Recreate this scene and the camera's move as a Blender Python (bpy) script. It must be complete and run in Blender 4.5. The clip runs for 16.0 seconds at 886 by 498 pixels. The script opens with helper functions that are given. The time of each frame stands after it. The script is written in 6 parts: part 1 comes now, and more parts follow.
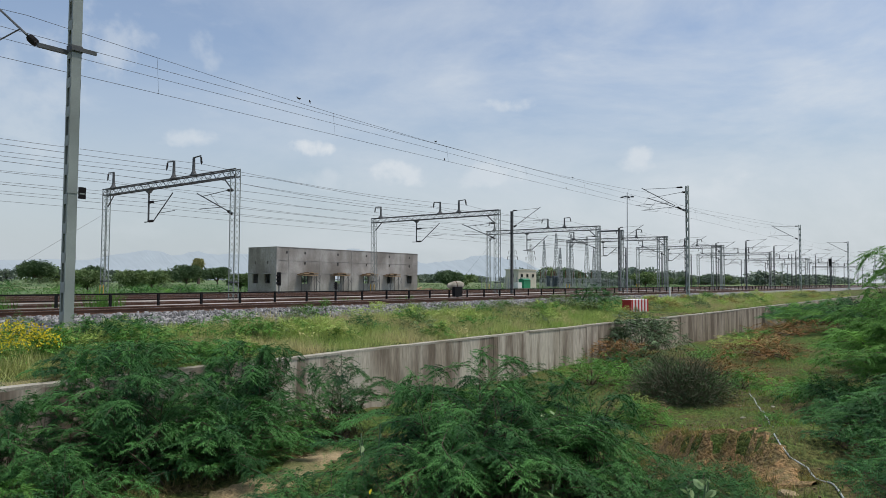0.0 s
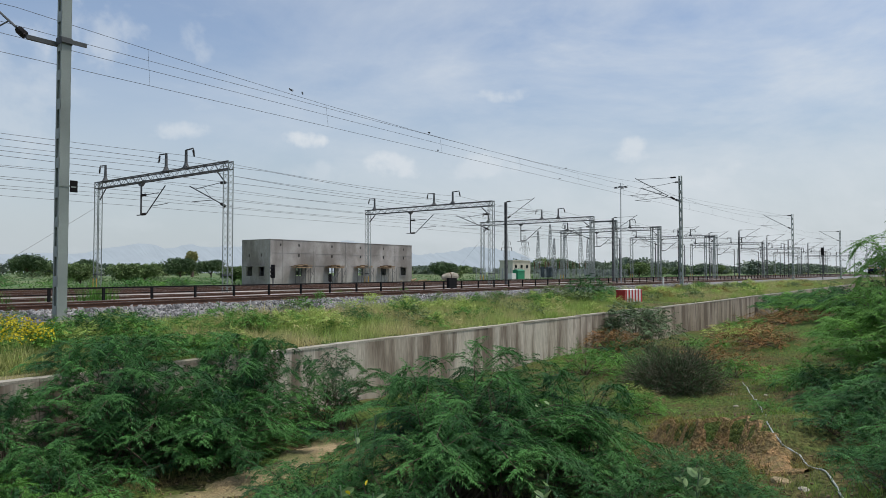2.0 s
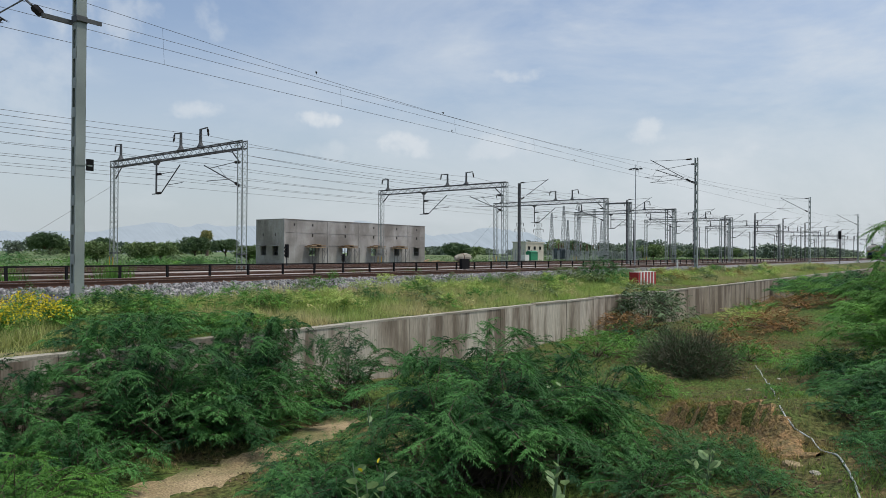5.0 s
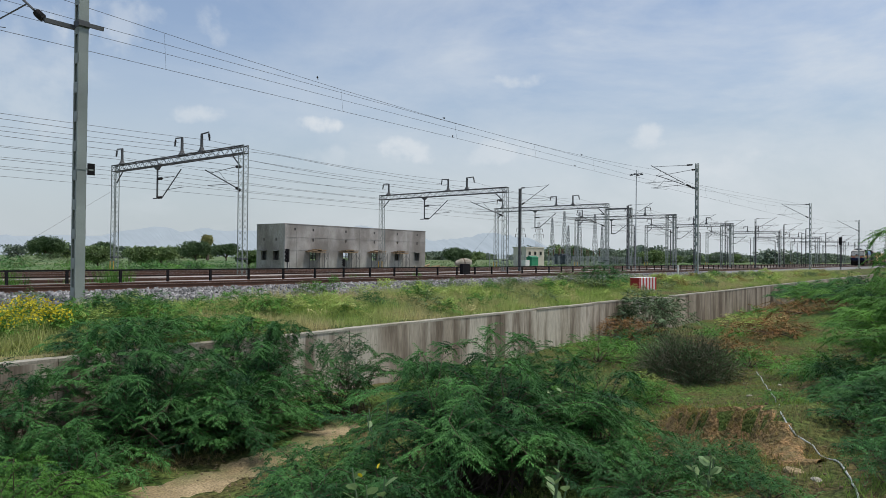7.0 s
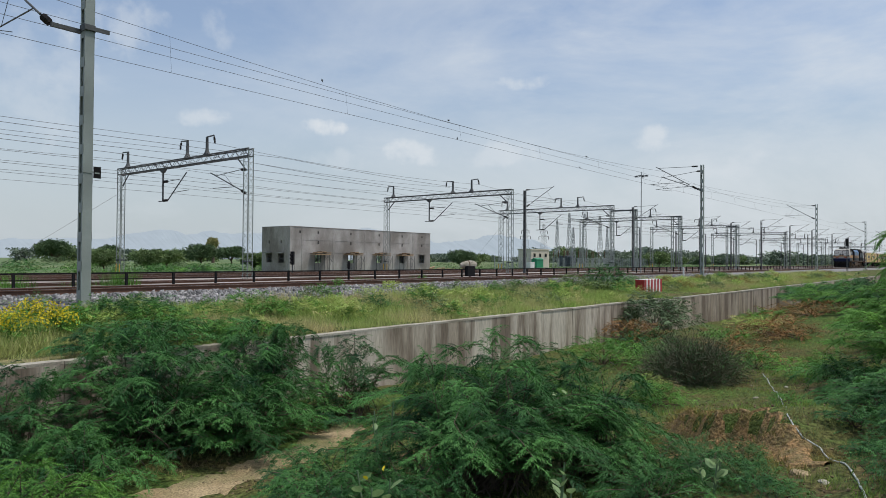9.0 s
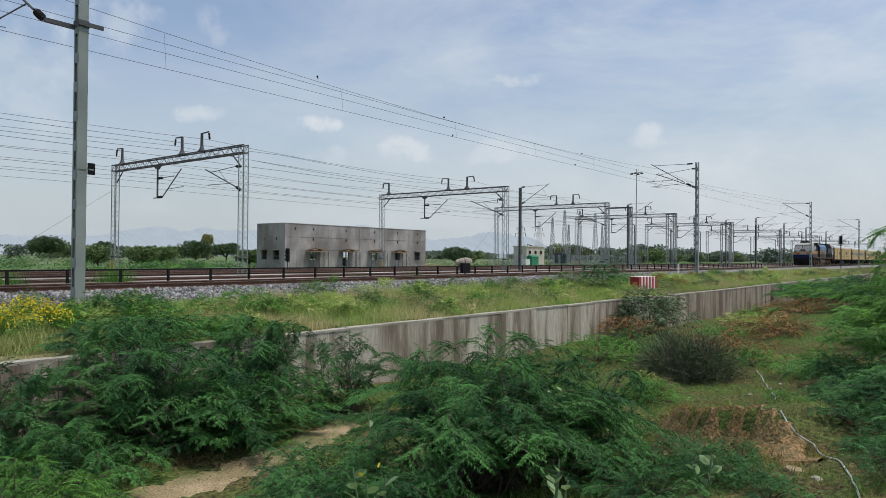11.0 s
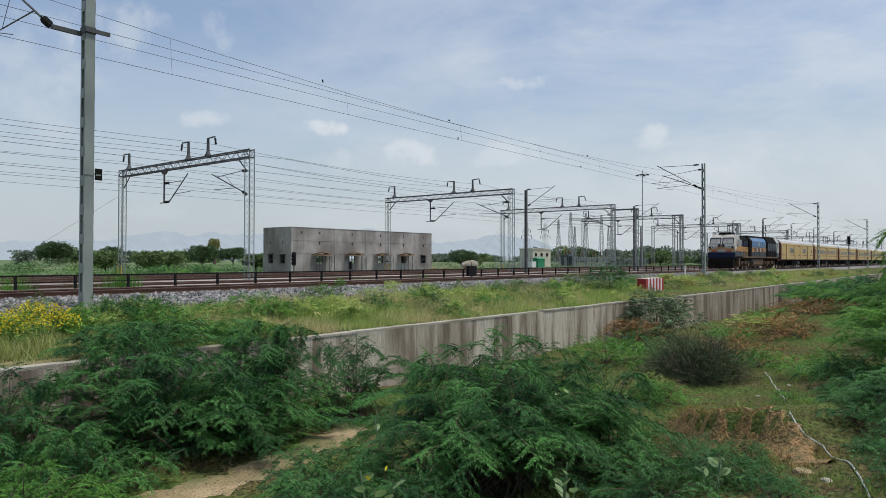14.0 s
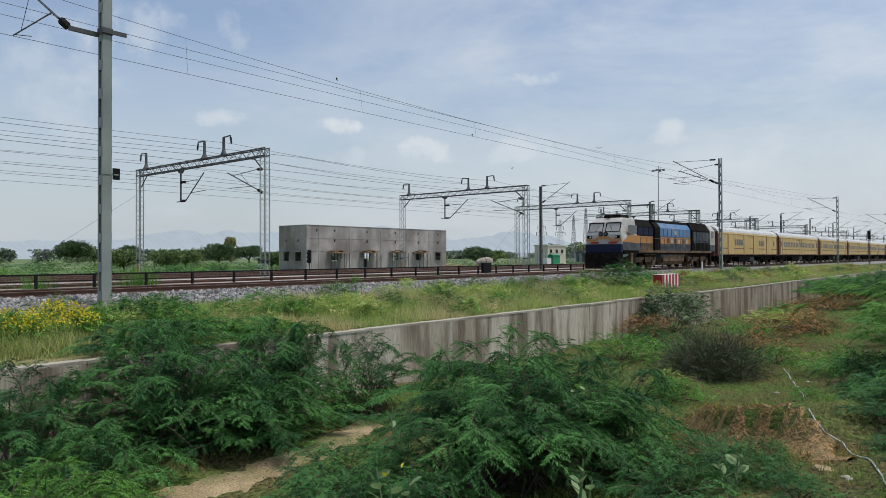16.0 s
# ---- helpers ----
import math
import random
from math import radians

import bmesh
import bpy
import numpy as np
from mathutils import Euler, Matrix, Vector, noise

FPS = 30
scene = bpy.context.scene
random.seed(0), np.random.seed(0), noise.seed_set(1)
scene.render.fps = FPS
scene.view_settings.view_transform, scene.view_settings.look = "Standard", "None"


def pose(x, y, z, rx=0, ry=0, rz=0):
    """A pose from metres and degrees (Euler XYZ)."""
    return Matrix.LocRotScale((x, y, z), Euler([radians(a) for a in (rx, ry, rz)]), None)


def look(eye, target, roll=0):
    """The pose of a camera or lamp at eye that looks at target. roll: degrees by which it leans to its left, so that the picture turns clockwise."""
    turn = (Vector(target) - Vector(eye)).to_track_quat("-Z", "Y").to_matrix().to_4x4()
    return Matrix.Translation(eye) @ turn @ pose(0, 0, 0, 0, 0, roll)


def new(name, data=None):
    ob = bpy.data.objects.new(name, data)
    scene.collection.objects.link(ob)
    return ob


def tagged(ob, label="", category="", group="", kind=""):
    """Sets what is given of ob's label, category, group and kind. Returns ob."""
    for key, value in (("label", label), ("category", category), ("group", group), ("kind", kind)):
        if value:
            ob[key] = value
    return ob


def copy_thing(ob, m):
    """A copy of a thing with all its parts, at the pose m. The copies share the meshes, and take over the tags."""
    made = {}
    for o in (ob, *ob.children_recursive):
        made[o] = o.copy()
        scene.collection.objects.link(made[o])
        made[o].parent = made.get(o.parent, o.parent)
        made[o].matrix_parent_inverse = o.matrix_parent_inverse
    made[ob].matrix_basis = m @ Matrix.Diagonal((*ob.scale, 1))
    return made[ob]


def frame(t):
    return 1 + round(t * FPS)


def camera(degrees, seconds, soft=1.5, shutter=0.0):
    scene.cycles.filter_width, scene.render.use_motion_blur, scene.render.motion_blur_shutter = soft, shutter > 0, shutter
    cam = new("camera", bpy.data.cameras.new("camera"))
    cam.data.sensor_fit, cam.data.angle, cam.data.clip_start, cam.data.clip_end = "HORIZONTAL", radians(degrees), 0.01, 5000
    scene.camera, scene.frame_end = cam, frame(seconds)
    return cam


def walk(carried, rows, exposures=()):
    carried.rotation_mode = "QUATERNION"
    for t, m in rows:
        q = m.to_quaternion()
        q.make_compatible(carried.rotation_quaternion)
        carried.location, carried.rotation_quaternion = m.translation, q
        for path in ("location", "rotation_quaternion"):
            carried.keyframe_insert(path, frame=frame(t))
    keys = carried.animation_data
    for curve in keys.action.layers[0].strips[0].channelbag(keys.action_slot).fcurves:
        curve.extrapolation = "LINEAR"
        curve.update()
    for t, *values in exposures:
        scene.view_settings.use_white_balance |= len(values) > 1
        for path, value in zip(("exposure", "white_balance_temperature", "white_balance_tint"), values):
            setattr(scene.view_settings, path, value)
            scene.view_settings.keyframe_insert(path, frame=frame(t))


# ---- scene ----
cam = camera(66.0, 16.0, soft=0.8)
CAMERA_ROWS = [
    (0.0, pose(0, 0, 1, 92.66, -0.29, -52.40)),
    (0.5, pose(0, 0, 1, 92.89, 0.28, -52.03)),
    (1.0, pose(0, 0, 1, 92.59, 0.16, -52.10)),
    (1.5, pose(0, 0, 1, 92.25, 0.21, -52.47)),
    (2.0, pose(0, 0, 1, 91.94, 0.08, -52.88)),
    (2.5, pose(0, 0, 1, 91.62, -0.03, -53.39)),
    (3.0, pose(0, 0, 1, 91.15, 0.02, -53.57)),
    (3.5, pose(0, 0, 1, 90.47, 0.62, -52.80)),
    (4.0, pose(0, 0, 1, 90.17, 0.32, -52.33)),
    (6.5, pose(0, 0, 1, 90.57, -0.77, -51.61)),
    (7.0, pose(0, 0, 1, 90.75, -0.51, -51.75)),
    (7.5, pose(0, 0, 1, 90.72, -0.58, -51.92)),
    (8.0, pose(0, 0, 1, 90.90, -0.51, -51.81)),
    (8.5, pose(0, 0, 1, 90.89, -0.53, -51.59)),
    (9.0, pose(0, 0, 1, 90.93, -0.39, -51.34)),
    (11.5, pose(0, 0, 1, 90.65, -0.43, -51.79)),
    (12.0, pose(0, 0, 1, 90.66, -0.41, -51.80)),
    (12.5, pose(0, 0, 1, 90.71, -0.44, -51.54)),
    (13.0, pose(0, 0, 1, 90.90, -0.39, -51.60)),
    (13.5, pose(0, 0, 1, 90.86, -0.17, -51.50)),
    (14.0, pose(0, 0, 1, 90.93, -0.08, -51.22)),
    (14.5, pose(0, 0, 1, 90.88, -0.02, -50.97)),
    (15.0, pose(0, 0, 1, 91.01, -0.00, -50.74)),
    (15.5, pose(0, 0, 1, 90.86, -0.03, -50.38)),
    (16.0, pose(0, 0, 1, 90.68, 0.21, -49.98)),]
walk(cam, CAMERA_ROWS)

# ---- sky, sun, exposure ----
SUN_AZ, SUN_EL = radians(-60), radians(70)      # direction towards the sun, from +x
world = bpy.data.worlds.new("sky")
scene.world = world
world.use_nodes = True
wn, wl = world.node_tree.nodes, world.node_tree.links
wn.clear()


def wnode(kind, **values):
    n = wn.new(kind)
    for k, v in values.items():
        n.inputs[k].default_value = v
    return n


w_out, w_bg = wn.new("ShaderNodeOutputWorld"), wnode("ShaderNodeBackground", Strength=1.0)
w_sky = wn.new("ShaderNodeTexSky")
w_sky.sky_type, w_sky.sun_disc = "NISHITA", False
w_sky.sun_elevation, w_sky.sun_rotation = SUN_EL, math.pi / 2 - SUN_AZ
w_sky.dust_density, w_sky.air_density, w_sky.ozone_density = 2.5, 1.0, 2.0
w_dim = wn.new("ShaderNodeVectorMath")
w_dim.operation = "SCALE"
w_dim.inputs["Scale"].default_value = 0.15
w_tc = wn.new("ShaderNodeTexCoord")
w_sep = wn.new("ShaderNodeSeparateXYZ")
w_map = wn.new("ShaderNodeMapping")
w_map.inputs["Scale"].default_value = (1.0, 1.0, 2.6)
w_map.inputs["Location"].default_value = (3.1, 0.4, 0.2)
w_n1 = wnode("ShaderNodeTexNoise", Scale=2.3, Detail=7.0, Roughness=0.6, Distortion=0.4)
w_n2 = wnode("ShaderNodeTexNoise", Scale=8.0, Detail=5.0, Roughness=0.55)
w_r1 = wn.new("ShaderNodeMapRange")
w_r1.inputs["From Min"].default_value, w_r1.inputs["From Max"].default_value = 0.36, 0.64
w_r2 = wn.new("ShaderNodeMapRange")
w_r2.inputs["From Min"].default_value, w_r2.inputs["From Max"].default_value = 0.59, 0.70
w_r2.inputs["To Max"].default_value = 0.12
# thin high cloud grows towards +x and the horizon
w_side = wn.new("ShaderNodeMapRange")
w_side.inputs["From Min"].default_value, w_side.inputs["From Max"].default_value = 0.45, 1.0
w_side.inputs["To Min"].default_value, w_side.inputs["To Max"].default_value = 0.14, 0.86
w_haze = wn.new("ShaderNodeMapRange")
w_haze.interpolation_type = "SMOOTHSTEP"
w_haze.inputs["From Min"].default_value, w_haze.inputs["From Max"].default_value = 0.0, 0.34
w_haze.inputs["To Min"].default_value, w_haze.inputs["To Max"].default_value = 0.85, 0.14


def wmath(op, a, b):
    n = wn.new("ShaderNodeMath")
    n.operation, n.use_clamp = op, True
    wl.new(a, n.inputs[0])
    wl.new(b, n.inputs[1])
    return n.outputs[0]


wl.new(w_tc.outputs["Generated"], w_map.inputs["Vector"])
wl.new(w_tc.outputs["Generated"], w_sep.inputs[0])
for n in (w_n1, w_n2):
    wl.new(w_map.outputs[0], n.inputs["Vector"])
wl.new(w_n1.outputs[0], w_r1.inputs["Value"])
wl.new(w_n2.outputs[0], w_r2.inputs["Value"])
wl.new(w_sep.outputs["X"], w_side.inputs["Value"])
wl.new(w_sep.outputs["Z"], w_haze.inputs["Value"])
w_thin = wmath("MULTIPLY", w_r1.outputs[0], w_side.outputs[0])
w_cloud = wmath("ADD", w_thin, w_r2.outputs[0])
# small fair-weather clouds: azimuth, elevation, half width, half height in degrees, density
PUFFS = [(58.4, 11.1, 2.1, 0.7, 0.50), (49.0, 10.9, 1.9, 0.7, 0.72), (41.4, 8.9, 2.1, 1.0, 0.50), (21.6, 9.7, 1.5, 1.1, 0.50), (34.4, 8.8, 3.6, 1.1, 0.28), (47.6, 8.3, 2.6, 0.9, 0.25), (57.1, 17.8, 1.4, 1.5, 0.30), (31.8, 14.5, 2.5, 0.6, 0.42), (64.5, 17.4, 3.2, 2.6, 0.40), (14.3, 7.9, 1.8, 0.8, 0.25), (69.4, 12.7, 3.3, 4.7, 0.25)]


def wcalc(op, a, b=0.0):
    n = wn.new("ShaderNodeMath")
    n.operation = op
    for sock, v in zip(n.inputs, (a, b)):
        if isinstance(v, float):
            sock.default_value = v
        else:
            wl.new(v, sock)
    return n.outputs[0]


w_az = wcalc("ARCTAN2", w_sep.outputs["Y"], w_sep.outputs["X"])
w_el = wcalc("ARCSINE", w_sep.outputs["Z"])
w_n3 = wnode("ShaderNodeTexNoise", Scale=26.0, Detail=5.0, Roughness=0.55)
wl.new(w_tc.outputs["Generated"], w_n3.inputs["Vector"])
w_ragged = wcalc("MULTIPLY", wcalc("SUBTRACT", w_n3.outputs[0], 0.5), 5.0)
for a, e, w, h, k in PUFFS:
    u = wcalc("DIVIDE", wcalc("SUBTRACT", w_az, radians(a)), radians(w))
    v = wcalc("DIVIDE", wcalc("SUBTRACT", w_el, radians(e)), radians(h))
    r = wcalc("ADD", wcalc("ADD", wcalc("MULTIPLY", u, u), wcalc("MULTIPLY", v, v)), w_ragged)
    w_puff = wn.new("ShaderNodeMapRange")
    w_puff.interpolation_type = "SMOOTHSTEP"
    for key, value in (("From Min", 1.25), ("From Max", -0.3), ("To Min", 0.0), ("To Max", k)):
        w_puff.inputs[key].default_value = value
    wl.new(r, w_puff.inputs["Value"])
    w_cloud = wmath("ADD", w_cloud, w_puff.outputs[0])
w_mix = wn.new("ShaderNodeMix")
w_mix.data_type = "RGBA"
w_mix.inputs[7].default_value = (0.535, 0.60, 0.645, 1)
w_mix2 = wn.new("ShaderNodeMix")
w_mix2.data_type = "RGBA"
w_mix2.inputs[7].default_value = (0.70, 0.745, 0.79, 1)
wl.new(w_sky.outputs[0], w_dim.inputs[0])
wl.new(w_haze.outputs[0], w_mix.inputs[0])
wl.new(w_dim.outputs[0], w_mix.inputs[6])
wl.new(w_mix.outputs[2], w_mix2.inputs[6])
wl.new(w_cloud, w_mix2.inputs[0])
wl.new(w_mix2.outputs[2], w_bg.inputs["Color"])
wl.new(w_bg.outputs[0], w_out.inputs["Surface"])

sun = new("sun", bpy.data.lights.new("sun", "SUN"))
sun.data.energy, sun.data.angle, sun.data.color = 2.35, radians(4), (1.0, 0.95, 0.87)
sun_dir = Vector((math.cos(SUN_EL) * math.cos(SUN_AZ), math.cos(SUN_EL) * math.sin(SUN_AZ), math.sin(SUN_EL)))
sun.matrix_world = look(sun_dir * 100, (0, 0, 0))
scene.view_settings.exposure = 0.0

# ---- materials ----


def material(name, c1, c2, scale=4.0, rough=0.8, metal=0.0, bump=0.0, fine=60.0, stretch=(1, 1, 1), island=0.0, obj_random=0.0,
             c3=None, scale3=0.5, lo=0.35, hi=0.65, emit=None, translucent=0.0, grainy=0.08, depth=0.02, gloss=0.5, whole=False):
    """Two colours mixed by noise, a third at a larger scale, fine grain and bump, variation by piece."""
    m = bpy.data.materials.new(name)
    m.use_nodes = True
    n, l = m.node_tree.nodes, m.node_tree.links
    b = n["Principled BSDF"]
    tc = n.new("ShaderNodeTexCoord")
    mp = n.new("ShaderNodeMapping")
    mp.inputs["Scale"].default_value = stretch
    l.new(n.new("ShaderNodeNewGeometry").outputs["Position"] if whole else tc.outputs["Object"], mp.inputs["Vector"])

    def noise_fac(s, a, z, detail=6.0):
        t = n.new("ShaderNodeTexNoise")
        t.inputs["Scale"].default_value, t.inputs["Detail"].default_value = s, detail
        l.new(mp.outputs[0], t.inputs["Vector"])
        r = n.new("ShaderNodeMapRange")
        r.inputs["From Min"].default_value, r.inputs["From Max"].default_value = a, z
        l.new(t.outputs[0], r.inputs["Value"])
        return r.outputs[0], t.outputs[0]

    def mix(f, a, c, mode="MIX"):
        x = n.new("ShaderNodeMix")
        x.data_type, x.blend_type = "RGBA", mode
        for sock, v in ((x.inputs[0], f), (x.inputs[6], a), (x.inputs[7], c)):
            if isinstance(v, bpy.types.NodeSocket):
                l.new(v, sock)
            else:
                sock.default_value = v if isinstance(v, float) else (*v, 1)
        return x.outputs[2]

    fac, _ = noise_fac(scale, lo, hi)
    col = mix(fac, c1, c2)
    if c3:
        f3, _ = noise_fac(scale3, 0.45, 0.62, 4.0)
        col = mix(f3, col, c3)
    _, grain = noise_fac(fine, 0.3, 0.7, 3.0)
    g = n.new("ShaderNodeMapRange")
    g.inputs["From Min"].default_value, g.inputs["From Max"].default_value = 0.25, 0.75
    g.inputs["To Min"].default_value, g.inputs["To Max"].default_value = 1 - grainy * 1.6, 1 + grainy * 1.6
    l.new(grain, g.inputs["Value"])
    col = mix(1.0, col, g.outputs[0], "MULTIPLY")
    if island or obj_random:
        if island:
            src = n.new("ShaderNodeNewGeometry").outputs["Random Per Island"]
        else:
            src = n.new("ShaderNodeObjectInfo").outputs["Random"]
        k = max(island, obj_random)
        r = n.new("ShaderNodeMapRange")
        r.inputs["To Min"].default_value, r.inputs["To Max"].default_value = 1 - k, 1 + k
        l.new(src, r.inputs["Value"])
        col = mix(1.0, col, r.outputs[0], "MULTIPLY")
    l.new(col, b.inputs["Base Color"])
    b.inputs["Specular IOR Level"].default_value = gloss
    b.inputs["Roughness"].default_value, b.inputs["Metallic"].default_value = rough, metal
    if bump:
        bp = n.new("ShaderNodeBump")
        bp.inputs["Strength"].default_value, bp.inputs["Distance"].default_value = min(1.0, bump), depth
        l.new(grain, bp.inputs["Height"])
        l.new(bp.outputs[0], b.inputs["Normal"])
    if emit:
        b.inputs["Emission Color"].default_value, b.inputs["Emission Strength"].default_value = (*emit[0], 1), emit[1]
    if translucent:
        tr = n.new("ShaderNodeBsdfTranslucent")
        l.new(col, tr.inputs["Color"])
        ms = n.new("ShaderNodeMixShader")
        ms.inputs[0].default_value = translucent
        l.new(b.outputs[0], ms.inputs[1])
        l.new(tr.outputs[0], ms.inputs[2])
        l.new(ms.outputs[0], n["Material Output"].inputs["Surface"])
    return m


GROUND = material("ground_soil_and_grass", (0.066, 0.096, 0.026), (0.112, 0.084, 0.038), 1.7, 0.95, bump=1.0, fine=13, c3=(0.074, 0.122, 0.028), scale3=0.4, grainy=0.55, depth=0.07, gloss=0.15)
FIELD = material("field_grass", (0.055, 0.120, 0.032), (0.105, 0.165, 0.048), 0.05, 0.95, fine=1.5, c3=(0.14, 0.175, 0.070), scale3=0.012, stretch=(0.5, 1.6, 1))
YARD = material("yard_gravel", (0.29, 0.265, 0.24), (0.38, 0.355, 0.33), 0.6, 0.95, bump=0.4, fine=18, c3=(0.15, 0.14, 0.12), scale3=0.08)
SAND = material("sandy_path_soil", (0.38, 0.295, 0.17), (0.26, 0.20, 0.105), 1.6, 0.95, bump=0.8, fine=30, c3=(0.13, 0.14, 0.05), scale3=0.9, grainy=0.3, depth=0.04)
BARE = material("bare_red_soil", (0.34, 0.205, 0.090), (0.155, 0.120, 0.048), 4.5, 0.95, bump=1.0, fine=20, grainy=0.4, depth=0.06)
BALLAST = material("ballast_grey", (0.15, 0.148, 0.15), (0.25, 0.245, 0.24), 9.0, 0.9, bump=0.8, fine=30, grainy=0.3)
STONE = material("ballast_stone", (0.15, 0.152, 0.158), (0.29, 0.285, 0.28), 3.0, 0.85, island=0.6, fine=40)
RAIL = material("rusty_rail_steel", (0.085, 0.042, 0.026), (0.12, 0.062, 0.040), 3.0, 0.75, 0.2, fine=60)
RAILTOP = material("polished_rail_head", (0.32, 0.29, 0.27), (0.42, 0.40, 0.38), 1.0, 0.35, 0.8)
SLEEPER = material("concrete_sleeper", (0.24, 0.21, 0.18), (0.31, 0.28, 0.25), 2.0, 0.9, obj_random=0.15)
GALV = material("galvanised_steel", (0.235, 0.27, 0.25), (0.31, 0.345, 0.325), 1.2, 0.6, 0.1, fine=30, c3=(0.19, 0.215, 0.20), scale3=0.6, grainy=0.04)
# base colour darkened to paint in steel backlit by the bright sky
GALV_DARK = material("backlit_tone_steel", (0.062, 0.066, 0.068), (0.10, 0.105, 0.108), 1.2, 0.65, 0.0, fine=30, gloss=0.3)
BLACKSTEEL = material("black_painted_steel", (0.010, 0.010, 0.011), (0.016, 0.015, 0.015), 2.0, 0.85, 0.0, obj_random=0.2, gloss=0.15)
WIRE = material("oxidised_copper_wire", (0.055, 0.055, 0.058), (0.08, 0.08, 0.082), 1.0, 0.6, 0.4)
INSUL = material("brown_black_insulator", (0.012, 0.010, 0.010), (0.022, 0.017, 0.015), 5.0, 0.5, gloss=0.25)
WALLC = material("stained_wall_concrete", (0.50, 0.455, 0.375), (0.36, 0.31, 0.24), 0.8, 0.9, bump=0.3, fine=24, stretch=(1, 1, 0.12), obj_random=0.05,
                 c3=(0.17, 0.135, 0.10), scale3=2.1, lo=0.40, hi=0.62, grainy=0.18, whole=True)
WALLC_BROWN = material("brown_stained_wall_concrete", (0.37, 0.315, 0.25), (0.28, 0.225, 0.165), 0.8, 0.9, bump=0.3, fine=24, stretch=(1, 1, 0.12), obj_random=0.05,
                       c3=(0.15, 0.115, 0.085), scale3=2.1, lo=0.40, hi=0.62, grainy=0.18, whole=True)
COPING = material("pale_wall_coping", (0.40, 0.375, 0.31), (0.24, 0.215, 0.16), 1.1, 0.9, bump=0.3, fine=30, whole=True, grainy=0.2)
CONCRETE = material("raw_building_concrete", (0.45, 0.44, 0.425), (0.335, 0.325, 0.31), 0.55, 0.9, bump=0.3, fine=7, c3=(0.25, 0.235, 0.215), scale3=0.42, obj_random=0.05, stretch=(1, 1, 0.55), grainy=0.2, whole=True)
DARK = material("backlit_tone_steel", (0.062, 0.066, 0.068), (0.10, 0.105, 0.108), 1.2, 0.65, 0.0, fine=30, gloss=0.3)
BLACKSTEEL = material("black_painted_steel", (0.010, 0.010, 0.011), (0.016, 0.015, 0.015), 2.0, 0.85, 0.0, obj_random=0.2, gloss=0.15)
WIRE = material("oxidised_copper_wire", (0.055, 0.055, 0.058), (0.08, 0.08, 0.082), 1.0, 0.6, 0.4)
INSUL = material("brown_black_insulator", (0.012, 0.010, 0.010), (0.022, 0.017, 0.015), 5.0, 0.5, gloss=0.25)
WALLC = material("stained_wall_concrete", (0.50, 0.455, 0.375), (0.36, 0.31, 0.24), 0.8, 0.9, bump=0.3, fine=24, stretch=(1, 1, 0.12), obj_random=0.05,
                 c3=(0.17, 0.135, 0.10), scale3=2.1, lo=0.40, hi=0.62, grainy=0.18, whole=True)
COPING = material("pale_wall_coping", (0.40, 0.375, 0.31), (0.24, 0.215, 0.16), 1.1, 0.9, bump=0.3, fine=30, whole=True, grainy=0.2)
CONCRETE = material("raw_building_concrete", (0.40, 0.385, 0.36), (0.27, 0.255, 0.235), 0.7, 0.9, bump=0.25, fine=9, c3=(0.20, 0.185, 0.165), scale3=0.3, obj_random=0.10, stretch=(1, 1, 0.6), grainy=0.12)
DARK = material("dark_interior", (0.02, 0.02, 0.02), (0.035, 0.033, 0.03), 2.0, 0.9)
TIMBER = material("formwork_timber", (0.33, 0.235, 0.135), (0.19, 0.13, 0.08), 3.0, 0.85, obj_random=0.25)
CREAM = material("cream_wall_paint", (0.62, 0.57, 0.47), (0.54, 0.49, 0.40), 0.6, 0.85)
WHITE = material("white_paint", (0.74, 0.73, 0.71), (0.62, 0.60, 0.58), 2.0, 0.7, fine=30)
RED = material("red_paint", (0.42, 0.025, 0.022), (0.32, 0.03, 0.028), 2.5, 0.7, fine=30)
GREENP = material("green_paint", (0.02, 0.26, 0.12), (0.02, 0.20, 0.10), 2.0, 0.6)
YELLOWP = material("yellow_paint", (0.60, 0.36, 0.03), (0.48, 0.29, 0.03), 2.0, 0.6)
PIPE = material("weathered_white_pipe", (0.52, 0.56, 0.55), (0.36, 0.40, 0.37), 4.0, 0.6)
LEAF = material("mesquite_leaf", (0.016, 0.068, 0.023), (0.092, 0.252, 0.060), 0.9, 0.6, island=0.25, translucent=0.20, gloss=0.2)
LEAF2 = material("bright_young_leaf", (0.050, 0.150, 0.027), (0.150, 0.335, 0.058), 0.9, 0.6, island=0.25, translucent=0.25, gloss=0.2)
LEAF_GREY = material("grey_green_leaf", (0.16, 0.23, 0.13), (0.11, 0.18, 0.09), 2.0, 0.6, island=0.25, translucent=0.2)
LEAF_DARK = material("dark_tree_leaf", (0.066, 0.118, 0.050), (0.105, 0.165, 0.066), 0.15, 0.7, island=0.5, translucent=0.15)
LEAF_OLIVE = material("olive_tree_leaf", (0.110, 0.180, 0.062), (0.165, 0.225, 0.082), 0.2, 0.7, island=0.4, translucent=0.2)
# paler, bluer leaf copy with haze put into its colour, for distant trees
LEAF_HAZY = material("haze_painted_leaf", (0.135, 0.185, 0.135), (0.17, 0.215, 0.15), 0.05, 0.8, island=0.3, translucent=0.1)
LEAF_BROAD = material("broad_milkweed_leaf", (0.30, 0.42, 0.20), (0.21, 0.33, 0.13), 3.0, 0.5, island=0.25, translucent=0.35)
